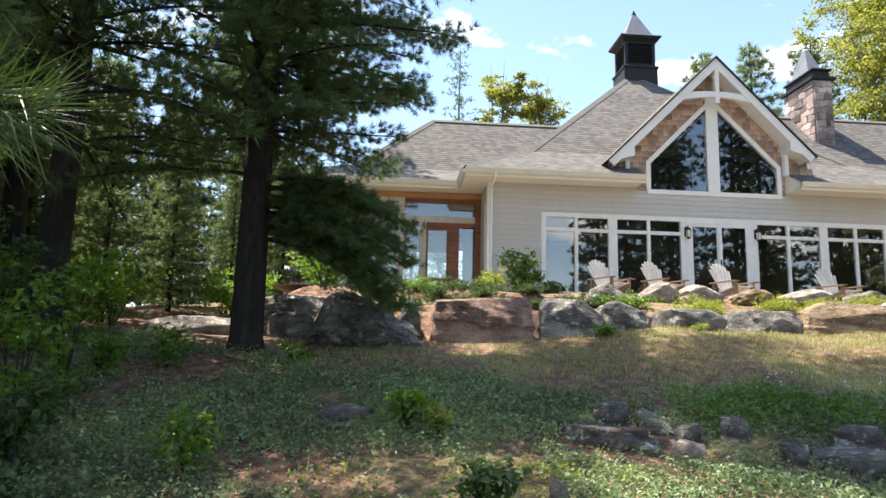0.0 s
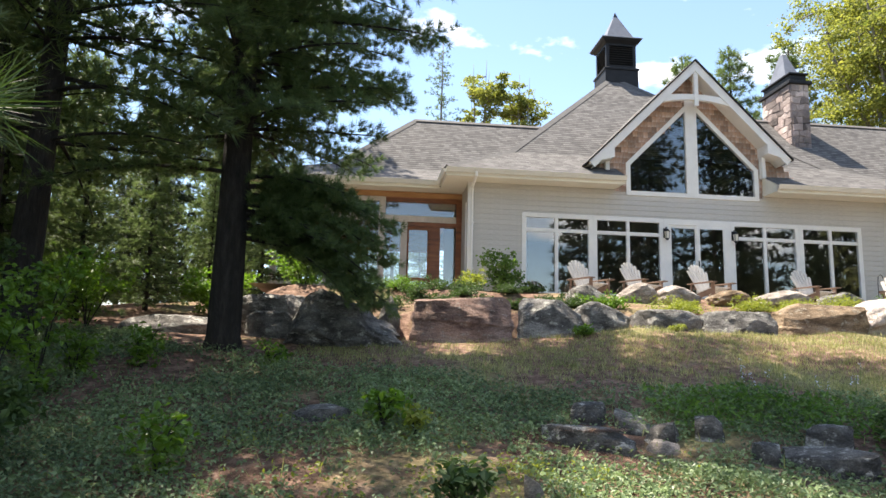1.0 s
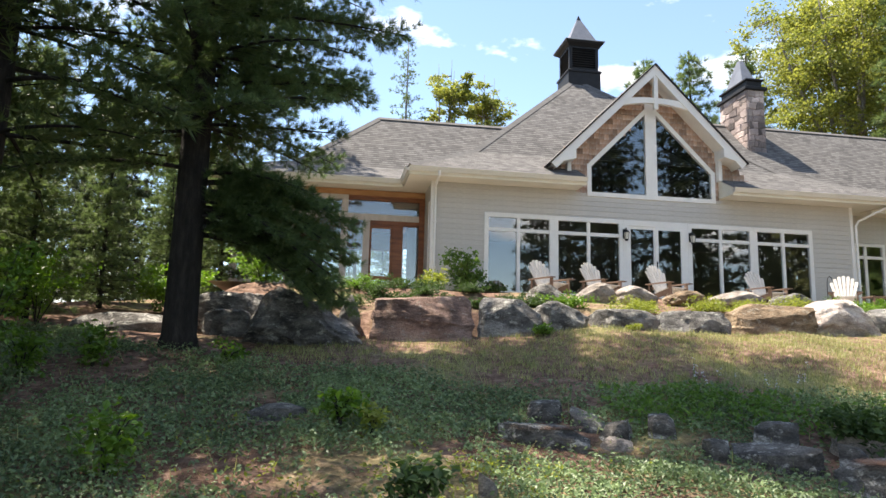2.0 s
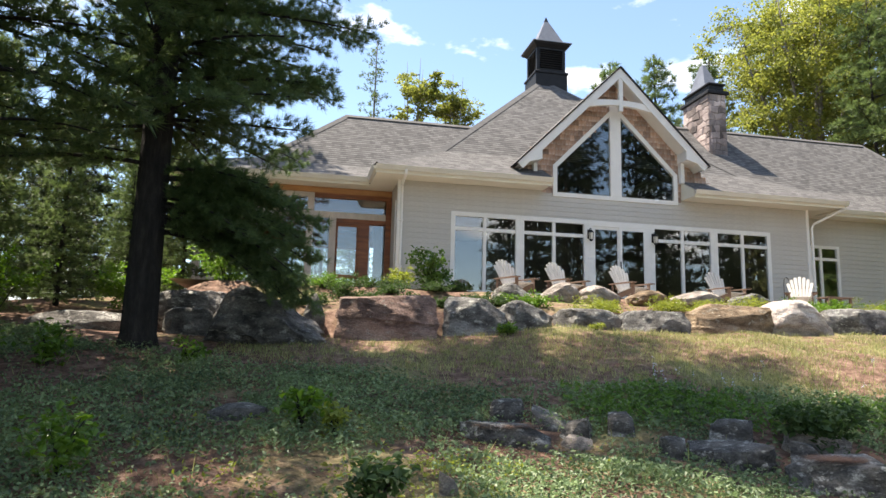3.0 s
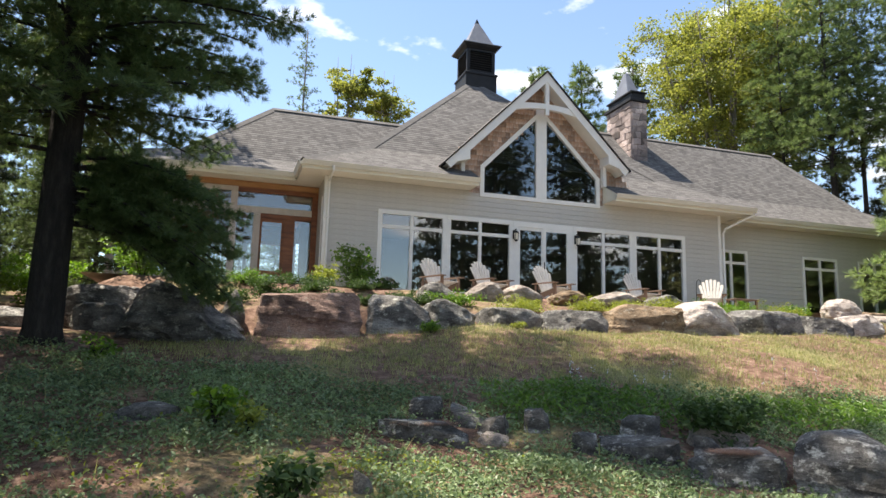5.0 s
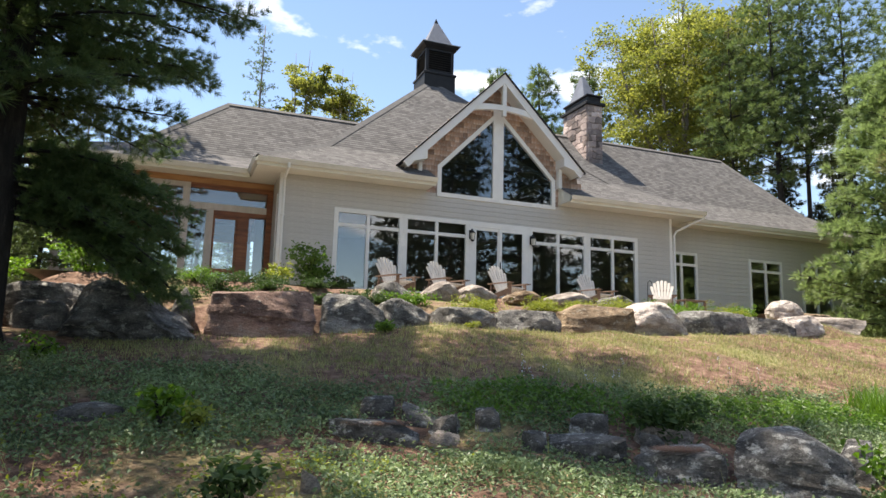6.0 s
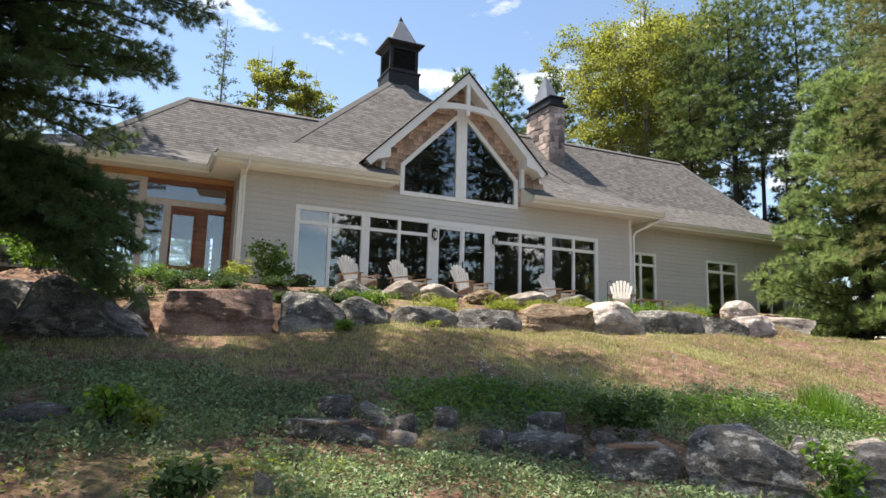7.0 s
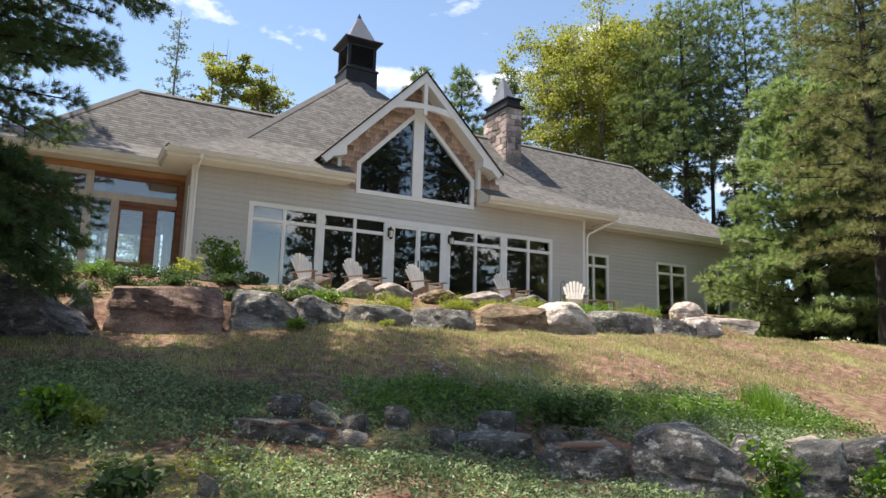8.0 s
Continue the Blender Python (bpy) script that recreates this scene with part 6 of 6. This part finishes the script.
# saplings and leafy stems on the slope
# sunlit saplings get the lighter leaf colour, shaded ones the darker, in place of light
for k, (x, y, rad, h, n, mt, lab) in enumerate((
        (-5.25, -12.3, 0.50, 1.45, 600, LEAF_BRIGHT, "tall leafy maple sapling at the wood edge"), (-5.35, -11.2, 0.55, 1.65, 700, LEAF_BRIGHT, "tall leafy maple sapling at the wood edge"),
        (-4.75, -13.3, 0.40, 0.65, 900, LEAF_DARK, "leafy bush at the wood edge"), (-6.3, -11.0, 0.8, 1.9, 1000, LEAF_DARK, "shaded leafy sapling in the wood edge"), (-4.4, -14.3, 0.30, 0.38, 500, LEAF_DARK, "leafy bush at the wood edge"),
        (-7.6, -9.6, 0.9, 1.7, 2400, LEAF_BRIGHT, "leafy maple sapling among the pines"), (-8.4, -7.4, 0.9, 1.6, 2000, LEAF_BRIGHT, "sunlit leafy sapling among the pines"), (-5.4, -3.0, 0.9, 1.0, 2200, LEAF_BRIGHT, "sunlit leafy bush beyond the boulders"),
        (-3.4, -3.4, 0.8, 0.7, 1800, LEAF_BRIGHT, "sunlit leafy bush beyond the boulders"), (-8.6, -3.0, 1.0, 1.6, 2200, LEAF_BRIGHT, "sunlit leafy sapling among the pines"), (-7.0, -5.8, 0.8, 1.2, 1800, LEAF_BRIGHT, "sunlit leafy sapling among the pines"),
        (-3.53, -13.05, 0.24, 0.48, 300, LEAF_BRIGHT, "small bright maple seedling in the ground cover"), (-1.75, -12.1, 0.16, 0.40, 240, LEAF_BRIGHT, "slender green seedling in the ground cover"),
        (-1.45, -12.3, 0.13, 0.30, 140, LEAF_LIME, "slender yellow-green seedling in the ground cover"), (-1.27, -14.2, 0.20, 0.34, 380, LEAF_DARK, "dark green leafy clump in the ground cover"),
        (3.35, -12.7, 0.36, 0.42, 1300, LEAF_DARK, "dark green leafy clump behind the stones"), (4.1, -14.75, 0.3, 0.55, 320, LEAF_BRIGHT, "leafy stems growing over the rocks"), (5.0, -15.2, 0.3, 0.45, 260, LEAF_BRIGHT, "leafy stems growing over the rocks"),
        (-4.7, -9.9, 0.25, 0.5, 300, LEAF_BRIGHT, "bright maple seedling near the trunk"), (-5.2, -10.6, 0.3, 0.55, 300, LEAF_BRIGHT, "bright maple seedling near the trunk"), (-3.2, -9.3, 0.2, 0.3, 200, LEAF_BRIGHT, "green sprig near the trunk"))):
    shrub("sapling", lab, 60 + k, x, y, rad, h, n, 0.080, mt, "sapling", 6, 0.7, None, 0.2)


for k, (x, y, rad, h) in enumerate(((23.5, -7.2, 1.6, 1.5), (26.5, -9.0, 2.0, 2.2), (30.0, -12.5, 2.4, 2.6), (24.0, -4.6, 1.6, 1.4), (35.0, -13.0, 3.0, 3.5), (22.8, -1.6, 1.4, 1.2))):
    shrub("bush", "dark leafy undergrowth below the pines", 120 + k, x, y, rad, h, 2600, 0.20, LEAF_DARK, "shrub", 9, 0.5)


# ---- ground cover, lawn and litter ----
def field(rs, n, xr, yr, keep):
    x = rs.uniform(*xr, n)
    y = rs.uniform(*yr, n)
    k = rs.uniform(size=n) < keep(x, y)
    return x[k], y[k]


def blotch(x, y, s, seed):
    """Uneven patches, about 0 to 1: waves of many sizes and headings, added up."""
    r_ = random.Random(int(seed * 100))
    t, norm = 0.0, 0.0
    for k in range(14):
        a = r_.uniform(0, 6.283)
        q = s * 1.55 ** (k / 2) * r_.uniform(0.8, 1.25)
        w = 1.0 / (1 + 0.22 * k)
        t = t + w * np.sin(q * (math.cos(a) * x + math.sin(a) * y) + r_.uniform(0, 6.283))
        norm += w * w
    return np.clip(0.5 + 0.27 * t / math.sqrt(norm / 2), 0, 1)


def cover_edge(x):
    return np.interp(x, [-12, -6, -4.6, -2.5, 0.2, 3, 9], [-5.5, -6.5, -8.6, -9.3, -10.7, -10.9, -11.2])


def cover_keep(x, y):
    inside = smooth01(0.35, -0.35, y - cover_edge(x))
    bare = blotch(x, y, 0.95, 1.7)
    lit = np.exp(-((x + 2.7) / 0.9) ** 2 - ((y + 13.1) / 0.55) ** 2) + np.exp(-((x - 1.0) / 1.5) ** 2 - ((y + 12.45) / 0.28) ** 2)
    for gx, gy, gw in GARDEN:      # thin close to the stones
        lit = lit + 0.9 * np.exp(-((x - gx) / (0.5 * gw + 0.05)) ** 2 - ((y - gy + 0.05) / (0.25 * gw + 0.12)) ** 2)
    return inside * np.clip(2.1 - 2.5 * bare, 0.05, 1) * (1 - np.clip(lit, 0, 0.92))


rs = np.random.RandomState(12)
x, y = field(rs, 560000, (-11, 9), (-19.5, -5.5), lambda x, y: cover_keep(x, y) * smooth01(-19.5, -16.5, y))
P = np.stack([x, y, surface_z(x, y) + 0.015 + 0.09 * rs.uniform(size=len(x)) ** 1.3 * (0.4 + blotch(x, y, 2.2, 0.4))], 1)
v, f = leaf_arrays(rs, P, 0.047, 0.7, 0.62)
cover = mesh_part("ground_cover", v, f, LEAF_COVER)
tagged(cover, "carpet of glossy blue-green periwinkle leaves", "ground cover", kind="stuff")
x, y = field(rs, 17000, (1.2, 9), (-12.9, -10.6), lambda x, y: np.clip(1.4 - 1.3 * blotch(x, y, 1.4, 2.9), 0, 1) * smooth01(0.9, 1.9, x) * smooth01(0.3, -0.2, np.abs(y + 11.85 + 0.14 * (x - 4)) - 0.42))
P = np.stack([x, y, surface_z(x, y) + 0.03 + 0.16 * rs.uniform(size=len(x))], 1)
v, f = leaf_arrays(rs, P, 0.075, 0.6, 0.5)
tagged(mesh_part("leafy_plants", v, f, LEAF_MID), "band of bright green leafy plants above the stones", "ground cover", kind="stuff")


x, y = field(rs, 15000, (-4.6, 1.2), (-15.2, -11.8), lambda x, y: np.clip(2.6 * blotch(x, y, 1.3, 6.1) - 1.25, 0, 1) * np.exp(-((x + 1.5) / 1.7) ** 2 - ((y + 13.2) / 1.1) ** 2))
P = np.stack([x, y, surface_z(x, y) + 0.02 + 0.10 * rs.uniform(size=len(x))], 1)
v, f = leaf_arrays(rs, P, 0.045, 0.6, 0.5)
tagged(mesh_part("weeds", v, f, LEAF_LIME), "yellow-green weeds between the ground cover", "ground cover", kind="stuff")


def blade_arrays(rs, x, y, h, w):
    n = len(x)
    a = rs.uniform(0, 6.283, n)
    base = np.stack([x, y, surface_z(x, y) - 0.005], 1)
    side = np.stack([np.cos(a), np.sin(a), np.zeros(n)], 1) * (w / 2)
    bend = np.stack([np.sin(a), -np.cos(a), np.zeros(n)], 1)
    H = h * rs.uniform(0.4, 1.3, n)
    tip = base + bend * (H * rs.uniform(0.1, 0.8, n))[:, None]
    tip[:, 2] += H
    v = np.stack([base - side, base + side, tip], 1).reshape(-1, 3)
    return v, np.arange(len(v)).reshape(-1, 3)


x, y = field(rs, 230000, (-3, 20), (-13.5, -5.0), lambda x, y: smooth01(-0.3, 0.4, y - cover_edge(x)) * np.clip(2.1 - 3.0 * blotch(x, y, 0.9, 0.9), 0.04, 1) * (0.25 + 0.75 * smooth01(-7.4, -8.3, y - 0.12 * x)) * np.where(x < 11, smooth01(-7.0, -7.5, y), 1))
v, f = blade_arrays(rs, x, y, 0.055, 0.010)
tagged(mesh_part("lawn_grass", v, f, GRASS), "thin dry lawn grass among needle litter", "grass", kind="stuff")
cx, cy = field(rs, 900, (-1, 16), (-12, -6.8), lambda x, y: smooth01(-0.3, 0.4, y - cover_edge(x)) * np.where(x < 11, smooth01(-7.2, -7.6, y), 1))
n = len(cx) * 16
v, f = blade_arrays(rs, np.repeat(cx, 16) + rs.normal(scale=0.05, size=n), np.repeat(cy, 16) + rs.normal(scale=0.05, size=n), 0.085, 0.011)
tagged(mesh_part("grass_clumps", v, f, GRASS), "greener grass clumps dotted over the lawn", "grass", kind="stuff")
x, y = field(rs, 5200, (-8, 9), (-17, -9), lambda x, y: 0.5 * np.clip(blotch(x, y, 1.1, 4.2) * 1.5 - 0.4, 0, 1))
v, f = blade_arrays(rs, x, y, 0.16, 0.012)
tagged(mesh_part("tall_grass", v, f, GRASS), "scattered taller grass blades on the slope", "grass", kind="stuff")
for k, (cx, cy) in enumerate(((7.6, -12.1), (7.9, -11.7))):
    n = 260
    v, f = blade_arrays(rs, cx + rs.normal(scale=0.14, size=n), cy + rs.normal(scale=0.12, size=n), 0.40, 0.018)
    tagged(mesh_part("grass_tuft", v, f, LEAF_BRIGHT), "tall bright green grass tuft on the lawn", "grass")
x, y = field(rs, 60000, (-9, 16), (-16, -6.5), lambda x, y: np.clip(blotch(x, y, 0.7, 2.2), 0.1, 0.9))
x2, y2 = field(rs, 26000, (-0.6, 3.6), (-14.2, -12.0), lambda x, y: smooth01(0.45, 0.1, np.abs(y + 12.45 + 0.35 * np.clip(x - 1.0, 0, 9))))
x3, y3 = field(rs, 9000, (-4.2, -1.6), (-13.9, -12.4), lambda x, y: np.exp(-((x + 2.7) / 0.8) ** 2 - ((y + 13.1) / 0.5) ** 2))
x, y = np.concatenate([x, x2, x3]), np.concatenate([y, y2, y3])
LITTER = leaf_material("needle_litter", (0.12, 0.062, 0.04), (0.38, 0.23, 0.16), 0.8, 0.1)
a = rs.uniform(0, 6.283, len(x))
base = np.stack([x, y, surface_z(x, y) + 0.006], 1)
along = np.stack([np.cos(a), np.sin(a), rs.uniform(-0.05, 0.15, len(x))], 1) * rs.uniform(0.03, 0.07, len(x))[:, None]
# litter also lies on the low slabs
for cx, cy, rx, ry, zz in ((0.24, -12.22, 0.36, 0.18, -2.525), (2.74, -13.66, 0.26, 0.2, -2.65)):
    k = rs.permutation(len(x))[:2200]
    t_ = rs.uniform(0, 6.283, len(k))
    q = np.sqrt(rs.uniform(size=len(k)))
    base[k] = np.stack([cx + rx * q * np.cos(t_), cy + ry * q * np.sin(t_), zz + rs.uniform(-0.015, 0.012, len(k))], 1)
side = np.stack([-np.sin(a), np.cos(a), np.zeros(len(x))], 1) * 0.003
v = np.stack([base - side, base + side, base + along], 1).reshape(-1, 3)
tagged(mesh_part("needle_litter", v, np.arange(len(v)).reshape(-1, 3), LITTER), "fallen rust-brown pine needles", "litter", kind="stuff")

# a bough that hangs close to the path
rs = np.random.RandomState(4)
bough = thing("pine_bough", "close green pine bough with long soft needles", "pine branch", at=(0, 0, 0))
lp = [np.array([-3.6, -17.3, -1.30]), np.array([-2.85, -17.75, -1.46]), np.array([-2.55, -17.86, -1.54]), np.array([-2.48, -17.88, -1.55])]
v, f = tube_arrays(lp, [0.02, 0.012, 0.006, 0.004], 6)
mesh_part("twig", v, f, BARK, bough, smooth=True)
P = np.concatenate([np.linspace(lp[1], lp[2], 7), np.linspace(lp[2], lp[3], 3)])
W = np.tile(unit_rows(np.array([[0.9, -0.15, -0.1]])), (len(P), 1))
v, f = needle_arrays(rs, P, W, np.full(len(P), 0.125), 44, 0.0032)
mesh_part("needles", v, f, NEEDLE_NEAR, bough)


# ---- terrace furniture ----
def adirondack():
    c = thing("adirondack_chair", "weathered grey-white slatted Adirondack chair on the terrace", "chair", "chairs along the terrace")
    back = Matrix.Translation((0, 0.18, 0.26)) @ Matrix.Rotation(radians(-22), 4, "X")
    for k in range(7):
        u = k - 3
        m = back @ Matrix.Rotation(radians(u * 4.2), 4, "Y") @ Matrix.Translation((u * 0.055, 0, 0))
        top = 0.81 - 0.016 * u * u
        bm = bmesh.new()
        add_prism(bm, [(-0.026, 0.0), (0.026, 0.0), (0.042, top - 0.03), (0.030, top), (-0.030, top), (-0.042, top - 0.03)], -0.010, 0.010, lambda a, b, w, m=m: m @ Vector((a, w, b)))
        part("back_slat", bm, CHAIR_WOOD, c)
    for zz in (0.10, 0.45):
        box_part("back_rail", -0.27, 0.27, 0.012, 0.04, zz, zz + 0.07, CHAIR_BROWN, c, m=back)
    for k in range(6):
        yy = -0.36 + k * 0.092
        box_part("seat_slat", -0.27, 0.27, yy, yy + 0.082, 0.36 - 0.022 * k, 0.38 - 0.022 * k, CHAIR_WOOD, c)
    for s in (-1, 1):
        bm = bmesh.new()
        add_prism(bm, [(s * 0.25, -0.46), (s * 0.40, -0.46), (s * 0.41, -0.30), (s * 0.36, 0.40), (s * 0.29, 0.40), (s * 0.27, -0.10)], 0.47, 0.495, lambda a, b, w: Vector((a, b, w)))
        part("armrest", bm, CHAIR_BROWN, c, "brown wooden armrest")
        box_part("front_leg", s * 0.28 - 0.012, s * 0.28 + 0.012, -0.40, -0.30, 0.0, 0.47, CHAIR_BROWN, c)
        bm = bmesh.new()
        add_prism(bm, [(-0.38, 0.24), (-0.38, 0.36), (0.30, 0.20), (0.62, 0.0), (0.48, 0.0)], s * 0.27 - 0.012, s * 0.27 + 0.012, lambda a, b, w: Vector((w, a, b)))
        part("side_rail", bm, CHAIR_BROWN, c)
        box_part("arm_post", s * 0.30 - 0.02, s * 0.30 + 0.02, 0.30, 0.34, 0.20, 0.47, CHAIR_BROWN, c)
    return c


TZ = -0.392
chair = adirondack()
spots = ((3.38, -2.7, 26), (4.72, -2.7, 24), (6.45, -2.75, 20), (9.3, -2.6, 14), (11.75, -2.4, -38))
for k, (x, y, a) in enumerate(spots):
    m = pose(x, y, TZ, 0, 0, a)
    if k == 0:
        chair.matrix_basis = m
    else:
        copy_thing(chair, m)
table = thing("side_table", "low brown wooden side table on the terrace", "table", at=(13.0, -2.2, TZ))
for k in range(4):
    box_part("top_slat", -0.42, 0.42, -0.24 + k * 0.12, -0.13 + k * 0.12, 0.42, 0.45, CHAIR_BROWN, table, bevel=0.004)
for a in (-0.36, 0.36):
    for b in (-0.18, 0.18):
        box_part("leg", a - 0.03, a + 0.03, b - 0.03, b + 0.03, 0, 0.42, CHAIR_BROWN, table)

PETAL = mottled("pale_petals", [(0.3, (0.55, 0.55, 0.65)), (0.7, (0.75, 0.75, 0.82))], 5, 40, 0.7, 0.0)
rs = np.random.RandomState(31)
fx = np.concatenate([rs.uniform(2.2, 6.5, 12), rs.uniform(2.5, 5.0, 6)])
fy = np.concatenate([rs.uniform(-11.3, -10.3, 12), rs.uniform(-11.0, -10.6, 6)])
P, pieces = [], []
for a, b in zip(fx, fy):
    g = ground_at(a, b)
    hgt = rs.uniform(0.18, 0.36)
    pieces.append(tube_arrays([(a, b, g), (a + 0.02, b, g + hgt)], [0.003, 0.002], 3))
    for k in range(7):
        P.append((a + 0.02 + rs.normal(scale=0.012), b + rs.normal(scale=0.012), g + hgt * rs.uniform(0.6, 1.05)))
v, f = joined(pieces)
blooms = mesh_part("hosta_flowers", v, f, LEAF_MID)
tagged(blooms, "thin stalks of pale hosta flowers on the lawn edge", "flowers", kind="stuff")
v, f = leaf_arrays(rs, np.array(P), 0.026, 0.1, 0.6)
mesh_part("petals", v, f, PETAL, blooms, "pale lilac petals")

hook = thing("garden_hook", "thin dark metal shepherd's hook beside a chair", "garden hook", at=(11.15, -2.5, TZ))
v, f = tube_arrays([(0, 0, 0), (0, 0, 0.70), (0.02, 0, 0.86), (0.08, 0, 0.92), (0.14, 0, 0.88), (0.15, 0, 0.82)], [0.010] * 6, 6)
mesh_part("rod", v, f, BLACK, hook)
